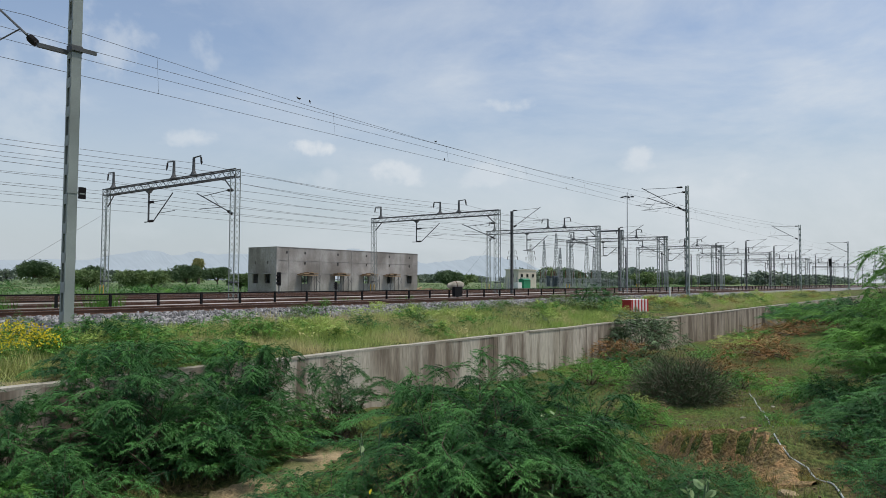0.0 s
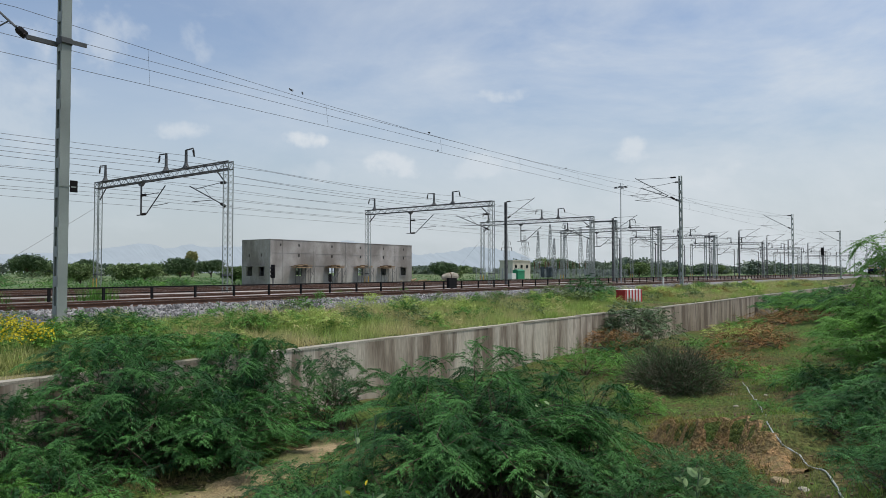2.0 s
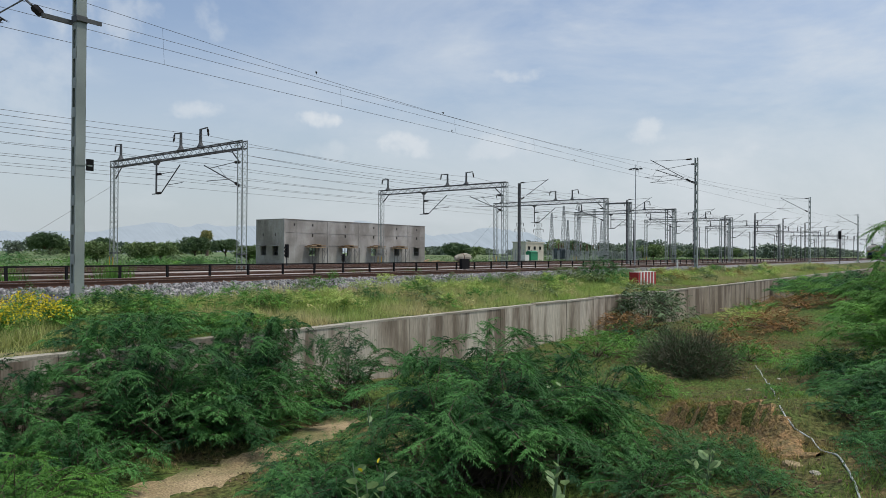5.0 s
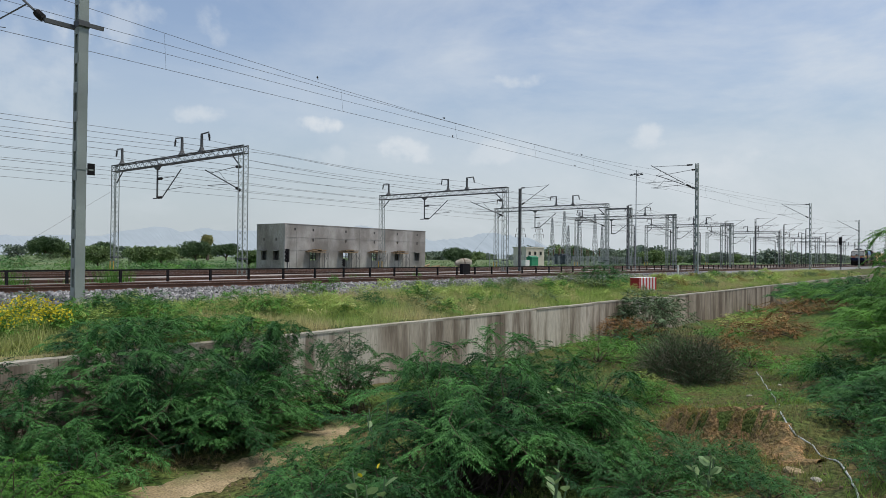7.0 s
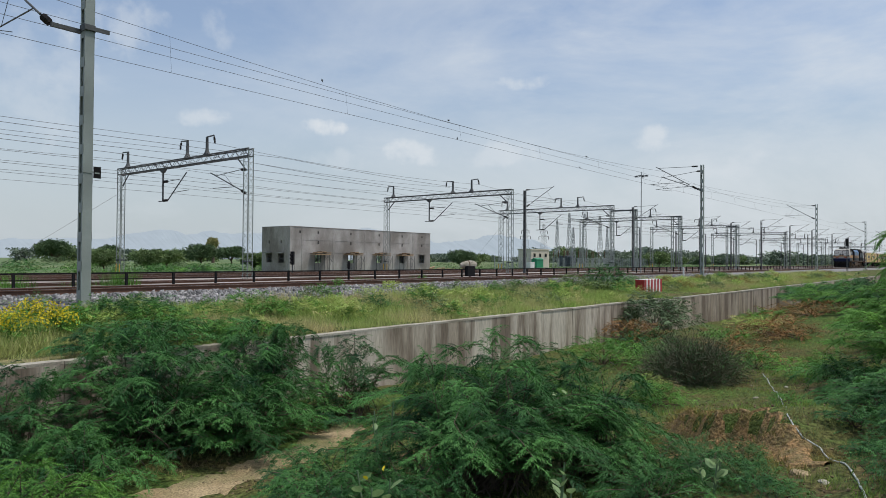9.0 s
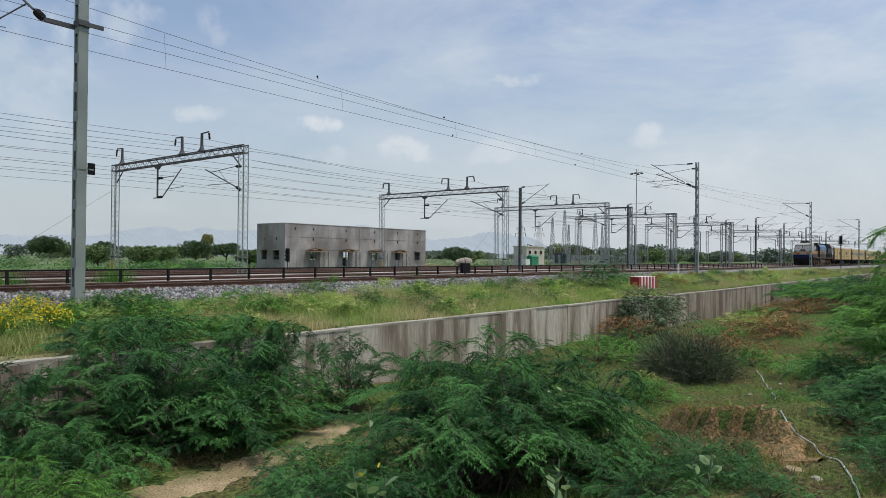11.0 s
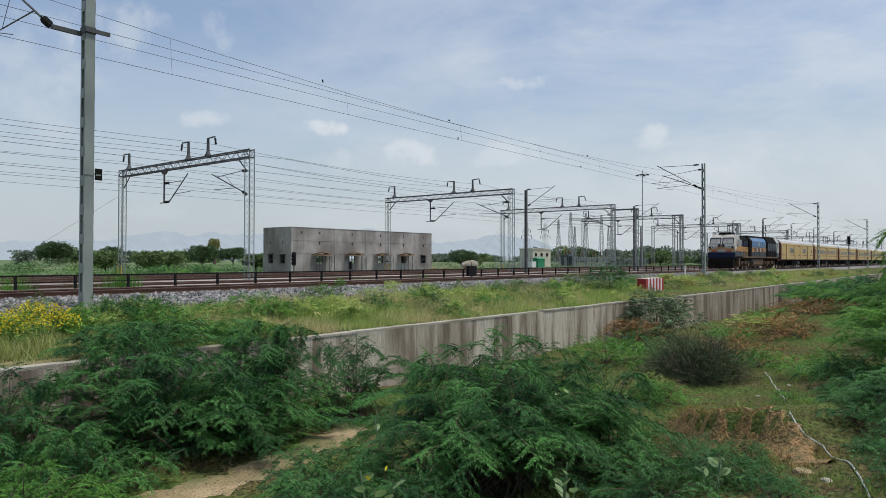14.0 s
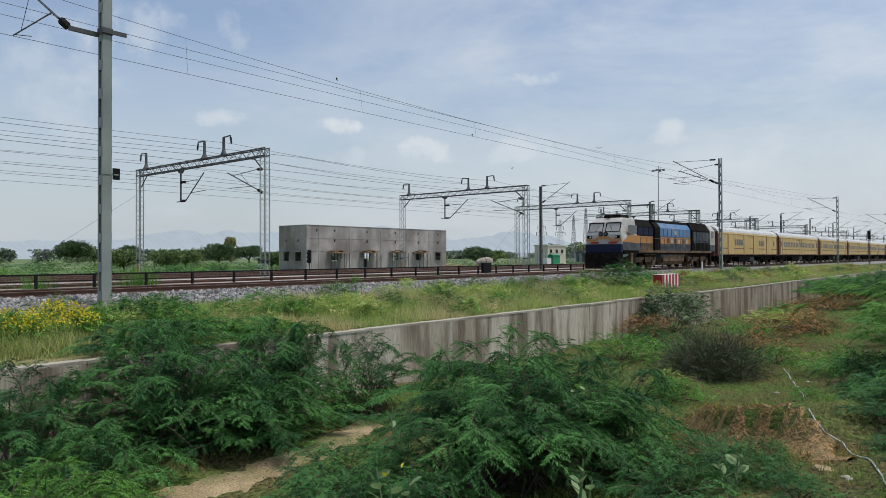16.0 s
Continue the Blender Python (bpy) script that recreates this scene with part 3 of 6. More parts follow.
def mast(x, y, h, base, label, side=1, arms=1, crossarm=False, plate=False, steel=GALV, batten=BATTEN):
    m = thing("catenary_mast", label, "railway mast", pose(x, y, base), group="catenary masts")
    H = h - base
    for k in (-1, 1):
        o = [(-0.14, 0.14 * k), (0.14, 0.14 * k), (0.14, 0.075 * k), (0.128, 0.075 * k), (0.128, 0.128 * k), (-0.128, 0.128 * k), (-0.128, 0.075 * k), (-0.14, 0.075 * k)]
        part("channel", Shape().prism(o, "z", -0.3, H), steel, m)
    n = int((H - 0.4) / 0.85)
    for i in range(n + 1):
        for k in (-1, 1):
            part("batten", batten, None, m, at=pose(0.136 * k, 0, 0.35 + i * 0.85))
    part("footing", Shape().prism([(-0.42, -0.42), (0.42, -0.42), (0.42, 0.42), (-0.42, 0.42)], "z", -0.5, 0.06), COPING, m, "pale concrete footing", bevel=0.03)
    for a in range(arms):
        dx = (-0.95 if crossarm else 0.0) if arms == 1 else (-0.75, 0.55)[a]
        drop = 0.0 if a == 0 else -0.75
        zt, zb, r = 9.75 - base + drop * 0.4, 7.62 - base, 0.14 * side
        top = (dx, 3.85 * side, 9.84 - base + drop)
        st, br, ins, ins2, reg = Shape(), Shape(), Shape(), Shape(), Shape()
        if dx:
            part("cross_arm", Shape().box(min(dx, 0), max(dx, 0), 0.15 * side - 0.05, 0.15 * side + 0.05, zb - 0.06, zb + 0.06), GALV_DARK, m)
        st.tube((dx, r + 0.62 * side, zt), top, 0.022)
        insulator(ins, (dx, r, zt), (dx, r + 0.6 * side, zt + 0.01), 0.10)
        lo, mid = Vector((dx, r, zb)), Vector(top)
        insulator(ins2, lo.lerp(mid, 0.03), lo.lerp(mid, 0.16), 0.12)
        br.tube(lo.lerp(mid, 0.2), mid + (mid - lo) * 0.06, 0.035, 8)
        e = lo.lerp(mid, 0.33)
        reg.tube(e, (dx, 4.6 * side, 8.35 - base + drop * 0.5), 0.022)
        reg.tube((dx, 4.4 * side, 8.33 - base + drop * 0.5), (dx, 3.0 * side, 7.98 - base + drop * 0.3), 0.014)
        reg.tube(lo.lerp(mid, 0.8), (dx, 3.9 * side, 8.36 - base + drop * 0.5), 0.01)
        part("stay_tube", st, GALV_DARK, m)
        part("bracket_tube", br, GALV_DARK, m)
        part("registration_arm", reg, GALV_DARK, m)
        part("insulator", ins, INSUL, m, "dark ribbed insulator")
        part("insulator", ins2, INSUL, m, "dark ribbed insulator")
    if crossarm:
        part("steel_arm", Shape().box(-0.16, 0.55, -0.20, -0.15, 7.63 - base, 7.75 - base), GALV_DARK, m)
        part("clamp", Shape().box(-0.16, 0.16, -0.155, 0.155, 7.60 - base, 7.80 - base), GALV_DARK, m)
    if plate:
        part("number_plate", Shape().box(0.16, 0.37, -0.16, -0.14, 3.33 - base, 3.67 - base), BLACKSTEEL, m, "small black plate")
        part("plate_mark", Shape().box(0.19, 0.33, -0.165, -0.161, 3.46 - base, 3.50 - base), GALV, m)
        part("plate_strap", Shape().box(-0.15, 0.17, -0.155, -0.141, 3.47 - base, 3.53 - base), GALV, m)
    return m


mast(9.0, 20.6, 9.95, -0.45, "grey-green battened steel mast beside the track", crossarm=True, plate=True)
mast(63.95, 20.6, 9.95, -0.40, "battened steel mast with two insulated cantilever arms", arms=2)
m3 = mast(117.4, 20.6, 9.95, -0.45, "battened steel mast with a cantilever arm")
for x in (-45.0, 170.6, 224.0, 278.0, 332.0):
    copy_thing(m3, pose(x, 20.6, -0.45))
m4 = mast(72.3, 44.9, 9.7, -0.75, "dark steel yard mast with cantilever arm", side=-1, steel=GALV_DARK, batten=Shape().box(-0.006, 0.006, -0.14, 0.14, -0.15, 0.15).mesh("batten", GALV_DARK))
for x in (104.5, 137.0, 158.0, 184.0, 210.0, 240.0, 270.0, 310.0, 355.0, 400.0):
    copy_thing(m4, pose(x, 44.6, -0.75))
    if x > 150:
        copy_thing(m4, pose(x + 9, 69.5, -0.75, 0, 0, 180))
        copy_thing(m4, pose(x - 6, 36.9, -0.75))

# ---- yard portals ----


def lattice(shape, p, q, a, b, n, r=0.03, t=0.016):
    """Four chords from p to q, half widths along vectors a and b, with crossed lacing."""
    p, q, a, b = Vector(p), Vector(q), Vector(a), Vector(b)
    cs = [a + b, a - b, -a - b, -a + b]
    for c in cs:
        shape.tube(p + c, q + c, r, 4)
    for i in range(n):
        u, v = p.lerp(q, i / n), p.lerp(q, (i + 1) / n)
        for k in range(4):
            c, d = cs[k], cs[(k + 1) % 4]
            if i % 2:
                c, d = d, c
            shape.tube(u + c, v + d, t, 4)
    return shape


Y0, Y1 = 46.8, 68.0


def portal():
    g = thing("catenary_portal", "galvanised lattice steel portal over yard tracks", "railway portal", group="yard portals")
    B = -0.78
    L = Y1 - Y0
    for k, y in (("near", 0.0), ("far", L)):
        part("column", lattice(Shape(), (0, y, B), (0, y, 9.95), (0.22, 0, 0), (0, 0.34, 0), 22, 0.045, 0.018), GALV, g)
        part("column_band", Shape().box(-0.25, 0.25, y - 0.37, y + 0.37, B + 1.5, B + 1.62), GALV_DARK, g)
    part("yellow_base", Shape().box(-0.27, -0.22, L - 0.39, L - 0.29, B, B + 1.2).box(-0.27, -0.22, L + 0.29, L + 0.39, B, B + 1.2), YELLOWP, g, "yellow painted post foot")
    part("beam", lattice(Shape(), (0, -0.34, 9.62), (0, L + 0.34, 9.62), (0.24, 0, 0), (0, 0, 0.30), 34, 0.06, 0.026), GALV_DARK, g)
    for y, k in ((0.3, 1), (L - 0.3, -1)):
        part("knee_brace", Shape().tube((0, y, 8.2), (0, y + 1.3 * k, 9.35), 0.075, 4), GALV_DARK, g)
    for y, s in ((6.0, 1), (9.1, -1), (L - 1.3, -1)):
        pin = Shape().prism([(y - 0.5, 9.95), (y + 0.5, 9.95), (y + 0.12, 10.2), (y - 0.12, 10.2)], "x", -0.14, 0.14)
        pin.lathe((0, y, 9.95), (0, y, 11.5), [0.36, 0.22, 0.14, 0.13, 0.13, 0.12, 0.12, 0.11], 8).tube((0, y + 0.12 * s, 11.5), (0, y - 1.05 * s, 11.56), 0.065, 5)
        part("top_pin", pin, GALV_DARK, g)
        ins = Shape()
        insulator(ins, (0, y - 1.05 * s, 11.5), (0, y - 1.2 * s, 10.8), 0.11)
        part("pin_insulator", ins, INSUL, g)
    # hanging arm with its cantilever
    y = 13.2
    drop = Shape().prism([(y - 0.55, 9.3), (y + 0.55, 9.3), (y + 0.1, 8.95), (y - 0.1, 8.95)], "x", -0.14, 0.14).tube((0, y, 9.2), (0, y, 6.3), 0.085, 6)
    part("drop_arm", drop, GALV_DARK, g)
    arms = Shape()
    for p, q in (((0, y, 8.1), (0, y - 0.95, 8.1)), ((0, y, 6.35), (0, y - 0.95, 6.35)), ((0, 0.3, 8.25), (0, 1.1, 8.3)), ((0, 0.3, 6.3), (0, 1.05, 6.64))):
        ins = Shape()
        insulator(ins, p, q, 0.13)
        part("arm_insulator", ins, INSUL, g, "dark ribbed insulator")
    arms.tube((0, y, 6.3), (0, y + 0.7, 6.3), 0.05, 5)
    arms.tube((0, y - 0.9, 8.1), (0, y - 2.9, 8.15), 0.034).tube((0, y - 0.9, 6.35), (0, y - 4.0, 8.7), 0.055, 5).tube((0, y - 1.6, 7.0), (0, y - 4.4, 7.1), 0.03, 4)
    part("hanging_cantilever", arms, GALV_DARK, g)
    arms = Shape()
    arms.tube((0, 1.0, 8.3), (0, 4.6, 8.05), 0.032).tube((0, 0.95, 6.6), (0, 5.4, 8.35), 0.05, 5).tube((0, 1.9, 6.95), (0, 5.0, 7.0), 0.03, 4).tube((0, 3.4, 8.1), (0, 2.2, 7.1), 0.022, 4)
    part("column_cantilever", arms, GALV_DARK, g)
    g.matrix_basis = pose(33.2, Y0, 0)
    return g


g1 = portal()
PORTALS = [71.9, 102.0, 133.0, 172.0, 222.0, 280.0, 345.0, 425.0]
for x in PORTALS:
    copy_thing(g1, pose(x, Y0 + (0.3 if x > 100 else 0), 0))
for x in (-22.0,):
    copy_thing(g1, pose(x, Y0, 0))

# ---- wires ----


def wire(name, pts, r, label, sag=0.0):
    n, ps = 8, []
    for p, q in zip(pts, pts[1:]):
        p, q = Vector(p), Vector(q)
        ps += [p.lerp(q, i / n) - Vector((0, 0, sag * 4 * (i / n) * (1 - i / n))) for i in range(n)]
    return tagged(part(name, Shape().path(ps + [Vector(pts[-1])], r, 4), WIRE), label, "wire")


MX = [-45.0, 9.0, 63.95, 117.4, 170.6, 224.0, 278.0]
wire("messenger_wire", [(x, 24.05, 9.55) for i, x in enumerate(MX)], 0.0085, "upper catenary wire of the main track", 0.72)
wire("contact_wire", [(x, 23.9, 7.95) for i, x in enumerate(MX)], 0.0085, "contact wire of the main track")
wire("overlap_messenger", [(-45, 23.0, 9.3), (9.0, 23.75, 8.86), (63.95, 24.0, 8.90), (117, 20.8, 9.6)], 0.008, "second catenary wire at the mast overlap", 0.1)
wire("overlap_contact", [(-45, 23.0, 8.3), (9.0, 23.75, 8.50), (63.95, 24.2, 8.40), (117, 20.8, 9.2)], 0.008, "second contact wire at the mast overlap")
droppers = Shape()
for i, x in enumerate(MX[:-1]):
    for k in range(6):
        f = (k + 0.5) / 6
        droppers.tube((x + f * 54, 24.05, 9.55 - 4 * 0.72 * f * (1 - f)), (x + f * 54, 23.9, 7.95), 0.005, 3)
tagged(part("dropper_wires", droppers, WIRE), "thin dropper wires between catenary and contact wire", "wire", kind="stuff")
PX = [-22.0, 33.2] + PORTALS[:8]
for y, zm, zc in ((42.0, 8.7, 7.5), (50.4, 8.3, 7.25), (56.6, 8.4, 7.3), (61.0, 8.2, 7.2)):
    wire("yard_messenger", [(-120, y, zm)] + [(x, y, zm) for x in PX], 0.013, "catenary wire over a yard track", 0.35)
    wire("yard_contact", [(-120, y, zc)] + [(x, y, zc) for x in PX], 0.013, "contact wire over a yard track", 0.05)
for y, z in ((Y0 + 4.85, 10.85), (Y0 + 10.25, 10.85), (Y1 - 0.15, 10.85), (Y0 + 1.8, 9.2)):
    wire("feeder_wire", [(-120, y, z)] + [(x, y, z) for x in PX], 0.014, "feeder wire along the portal tops", 0.5)
wire("guy_wire", [(33.2, Y1, 7.6), (21.0, Y1, -0.8)], 0.012, "slanting guy wire of the portal column")
wire("guy_wire", [(71.9, Y0, 6.6), (63.0, Y0 + 1, -0.8)], 0.012, "slanting guy wire of the portal column")

# ---- unfinished concrete building ----
bld = thing("concrete_building", "unfinished raw concrete building with propped window hoods", "building", pose(60.0, 75.0, -0.85))
BL, BD, BH = 30.2, 6.2, 6.35
WINS = [(5.1, 1), (11.5, 1), (17.6, 1), (23.0, 1), (28.0, 0)]


def facade(length, wins):
    """Front wall pieces round window openings, thickness 0.25, as a list of boxes (u0, u1, z0, z1)."""
    out, u = [], 0.0
    for c, hood in wins:
        out.append((u, c - 0.62, 0, BH))
        out.append((c - 0.62, c + 0.62, 0, 1.35))
        out.append((c - 0.62, c + 0.62, 2.62, 4.02))
        out.append((c - 0.62, c - 0.14, 4.02, 4.45))
        out.append((c + 0.14, c + 0.62, 4.02, 4.45))
        out.append((c - 0.62, c + 0.62, 4.45, BH))
        u = c + 0.62
    out.append((u, length, 0, BH))
    return out


s = Shape()
for a, b, z0, z1 in facade(BL, WINS):
    s.box(a, b, 0, 0.25, z0, z1)
part("front_wall", s, CONCRETE, bld)
s = Shape()
for a, b, z0, z1 in facade(BD - 0.5, [(1.6, 0), (4.3, 0)]):
    s.box(0, 0.25, 0.25 + a, 0.25 + b, z0, z1)
part("end_wall", s, material("brownish_unfinished_concrete", (0.37, 0.345, 0.31), (0.27, 0.24, 0.205), 0.6, 0.9, bump=0.35, fine=7, c3=(0.21, 0.185, 0.155), scale3=0.4, stretch=(1, 1, 0.6), grainy=0.22), bld, "brownish unfinished end wall")
part("end_wall", Shape().box(BL - 0.25, BL, 0.25, BD - 0.25, 0, BH), CONCRETE, bld)
part("back_wall", Shape().box(0, 4.4, BD - 0.25, BD, 0, BH).box(4.4, 29, BD - 0.25, BD, 2.7, BH).box(4.4, 29, BD - 0.25, BD, 0, 1.2).box(29, BL, BD - 0.25, BD, 0, BH), CONCRETE, bld)
part("roof_slab", Shape().box(0.25, BL - 0.25, 0.25, BD - 0.25, 4.9, 5.1), CONCRETE, bld)
part("floor_slab", Shape().box(0.25, BL - 0.25, 0.25, BD - 0.25, -0.1, 0.2), CONCRETE, bld)
for u in (0.0, 2.1, 7.9, 14.3, 20.2, 25.6):
    part("pilaster", Shape().box(u + 0.01, u + 0.31, -0.035, 0, 0, BH - 0.02), CONCRETE, bld)
for z in (4.55, 2.75):
    part("string_course", Shape().box(0.02, BL - 0.02, -0.03, 0, z, z + 0.1), CONCRETE, bld)
part("parapet", Shape().box(-0.02, BL + 0.02, -0.045, 0.27, BH, BH + 0.08).box(-0.04, 0.27, 0.27, BD, BH, BH + 0.08), CONCRETE, bld)
for c, hood in WINS + [(1.8, 0)]:
    part("wall_opening", Shape().box(c - 0.13, c + 0.13, -0.005, 0.02, BH - 0.85, BH - 0.5), DARK, bld)
for c, hood in WINS:
    part("window_frame", Shape().box(c - 0.6, c - 0.52, 0.05, 0.12, 1.36, 2.6).box(c + 0.52, c + 0.6, 0.05, 0.12, 1.36, 2.6).box(c - 0.03, c + 0.03, 0.05, 0.12, 1.36, 2.6).box(c - 0.6, c + 0.6, 0.05, 0.12, 1.9, 1.96), GALV_DARK, bld)
    part("window_hood", Shape().box(c - 0.85, c + 0.85, -0.62, 0, 2.66, 2.76), CONCRETE, bld)
    if hood:
        f = thing("formwork_scaffold", "timber formwork on steel props under a window hood", "scaffold", pose(60 + c, 75, -0.85), group="window scaffolds")
        for k in range(6):
            part("plank", Shape().box(-1.5, 1.3 + 0.1 * (k % 3), -1.35 + k * 0.22, -1.16 + k * 0.22, 2.46 + 0.02 * k, 2.58 + 0.02 * k), TIMBER, f)
        for k, u in enumerate((-1.2, -0.4, 0.5)):
            part("joist", Shape().box(u, u + 0.9, -1.3, -0.3, 2.70 + 0.12 * (k % 2), 2.84 + 0.12 * (k % 2)), TIMBER, f)
        for u in (-0.9, 0.9, 1.9):
            part("prop", Shape().tube((u, -1.1, 0), (u, -1.1, 2.5), 0.035, 5).tube((u, -0.35, 0), (u, -0.35, 2.5), 0.035, 5), GALV_DARK, f)
        part("brace", Shape().tube((-0.9, -1.1, 0.4), (0.9, -1.1, 2.2), 0.025, 4).tube((0.9, -1.1, 0.2), (1.9, -1.1, 2.3), 0.025, 4).tube((0.9, -1.1, 2.3), (1.9, -1.1, 1.4), 0.025, 4), GALV_DARK, f)
for v in (1.85, 4.55):
    part("window_grille", Shape().box(0.06, 0.1, v - 0.6, v + 0.6, 1.9, 1.95).box(0.06, 0.1, v - 0.35, v - 0.3, 1.36, 2.6).box(0.06, 0.1, v + 0.3, v + 0.35, 1.36, 2.6), GALV_DARK, bld)
    part("window_hood", Shape().box(-0.5, 0, v - 0.8, v + 0.8, 2.66, 2.76), CONCRETE, bld)

# ---- striped culvert parapet ----
blk = thing("culvert_parapet", "red and white striped concrete culvert parapet", "parapet", pose(38.6, 15.75, -0.98, 0, 0, -4))
part("core", Shape().box(0, 2.3, 0, 0.6, -0.1, 0.92), WHITE, blk, bevel=0.02)
part("red_end", Shape().box(-0.006, 0.0, 0.0, 0.6, 0, 0.91), RED, blk)
for i in range(6):
    part("stripe", Shape().box(0.02 + i * 0.41, 0.23 + i * 0.41, -0.006, 0, 0, 0.915), RED, blk)
post = thing("marker_post", "thin white marker post beside the track", "post", pose(57.6, 20.1, -0.6))
part("shaft", Shape().box(-0.07, 0.07, -0.05, 0.05, 0, 1.15), WHITE, post, bevel=0.01)

# ---- signals, lamps and yard equipment ----


def signal(x, y, z, h, label, k=1.0):
    g = thing("colour_light_signal", label, "railway signal", pose(x, y, z))
    part("post", Shape().tube((0, 0, 0), (0, 0, h), 0.07, 8), GALV_DARK, g)
    part("head", Shape().box(-0.10, 0.10, -0.2 * k, 0.2 * k, h - 0.1, h + 1.05 * k), BLACKSTEEL, g, bevel=0.04)
    for i in range(3):
        part("hood", Shape().tube((-0.10, 0, h + (0.1 + i * 0.32) * k), (-0.28, 0, h + (0.13 + i * 0.32) * k), 0.10 * k, 8), BLACKSTEEL, g)
    part("ladder", Shape().tube((0.25, -0.15, 0), (0.12, -0.15, h), 0.018, 4).tube((0.25, 0.15, 0), (0.12, 0.15, h), 0.018, 4), GALV_DARK, g)
    return g


signal(46.8, 58.0, -0.8, 1.3, "short black trackside signal before the building", 1.25)
signal(50.5, 53.2, -0.8, 0.9, "small black shunt signal in the yard", 0.7)
signal(144.0, 20.3, -0.5, 4.6, "tall black colour light signal beside the main track", 1.3)
lm = thing("light_mast", "slender grey yard light mast with a lamp ring", "light mast", pose(84.5, 35.0, -0.8, 0, 0.8, 0))
part("pole", Shape().tube((0, 0, 0), (0, 0, 13.4), 0.085, 8, 0.045), STEEL_FAR, lm)
part("crossbar", Shape().tube((-0.55, 0, 12.9), (0.55, 0, 12.9), 0.04, 5).tube((0, -0.75, 12.9), (0, 0.75, 12.9), 0.04, 5), GALV_DARK, lm)
for dx, dy in ((-0.5, 0), (0.5, 0), (0, -0.7), (0, 0.7)):
    part("lamp", Shape().box(dx - 0.14, dx + 0.14, dy - 0.16, dy + 0.16, 12.72, 12.86), GALV_DARK, lm)

hut = thing("equipment_hut", "small cream flat-roofed equipment building", "building", pose(139.0, 84.5, -0.8))
part("wall_block", Shape().box(0, 8.4, 0, 3.6, 0, 4.4), CREAM, hut)
part("roof_slab", Shape().box(-0.2, 8.6, -0.2, 3.8, 4.4, 4.6), CREAM, hut)
for u in (1.1, 3.7, 6.3):
    part("window", Shape().box(u, u + 0.9, -0.03, 0.0, 2.7, 3.5), DARK, hut)
    part("window_shade", Shape().box(u - 0.15, u + 1.05, -0.4, -0.03, 3.52, 3.6), CREAM, hut)
for u in (1.3,):
    part("window", Shape().box(-0.03, 0.0, u, u + 0.9, 2.7, 3.5), DARK, hut)
gc = thing("green_container", "bright green steel equipment kiosk", "kiosk", pose(134.8, 80.5, -0.8))
part("cabinet", Shape().box(0, 3.0, 0, 1.4, 0.2, 2.1), GREENP, gc, bevel=0.04)
part("plinth", Shape().box(-0.1, 3.1, -0.1, 1.5, 0, 0.2), COPING, gc)
part("roof", Shape().prism([(-0.15, 2.1), (1.55, 2.1), (0.7, 2.4)], "x", -0.15, 3.15), GREENP, gc)
wb = thing("white_cabinet", "white box cabinet on a plinth", "cabinet", pose(130.5, 79.5, -0.8))
part("cabinet", Shape().box(0, 1.8, 0, 1.2, 0.2, 1.5), WHITE, wb, bevel=0.03)
part("plinth", Shape().box(-0.1, 1.9, -0.1, 1.3, 0, 0.2), COPING, wb)

mixer = thing("concrete_mixer", "weathered drum concrete mixer lying by rubble", "mixer", pose(88.0, 66.8, -0.8))
part("drum", Shape().lathe((0, 0, 0.95), (2.6, -1.2, 1.15), [0.3, 0.55, 0.66, 0.7, 0.7, 0.6, 0.4], 14), COPING, mixer)
part("band", Shape().tube((1.2, -0.55, 1.04), (1.35, -0.62, 1.05), 0.73, 14), T_RUST, mixer)
part("cradle", Shape().box(-0.3, 2.6, -1.2, 0.5, 0.0, 0.35), T_RUST, mixer)
rub = Shape()
for i in range(60):
    a, b = rng.uniform(-5, 7), rng.uniform(-2, 3)
    p = Vector((a, b, 0.1 + rng.random() * 0.5 * math.exp(-abs(a) / 4)))
    rub.tube(p, p + Vector((rng.uniform(-1, 1), rng.uniform(-1, 1), rng.uniform(-0.1, 0.25))) * rng.uniform(0.4, 1.3), rng.uniform(0.05, 0.14), 4)
tagged(part("rubble_heap", rub, TIMBER, at=pose(84.0, 67.5, -0.85)), "heap of broken timber and rubble", "rubble", kind="stuff")

# substation yard
chain = thing("substation_fence", "grey wire mesh fence round the substation", "fence", pose(0, 0, -0.8))
wires = Shape()
for (xa, ya), (xb, yb) in (((152, 80.5), (196, 79)), ((196, 79), (206, 112)), ((120, 82), (140, 83.5))):
    n = 16 if xb - xa > 20 else 10
    for i in range(n + 1):
        u, v = xa + (xb - xa) * i / n, ya + (yb - ya) * i / n
        part("fence_post", Shape().box(u - 0.05, u + 0.05, v - 0.05, v + 0.05, 0, 2.7), STEEL_FAR, chain)
    for k in range(9):
        wires.tube((xa, ya, 0.2 + k * 0.29), (xb, yb, 0.2 + k * 0.29), 0.010, 3)
    for k in range(n * 9):
        t = k / (n * 9)
        u, v = xa + (xb - xa) * t, ya + (yb - ya) * t
        wires.tube((u, v, 0.1), (u, v, 2.55), 0.010, 3)
part("chain_mesh", wires, STEEL_FAR, chain)


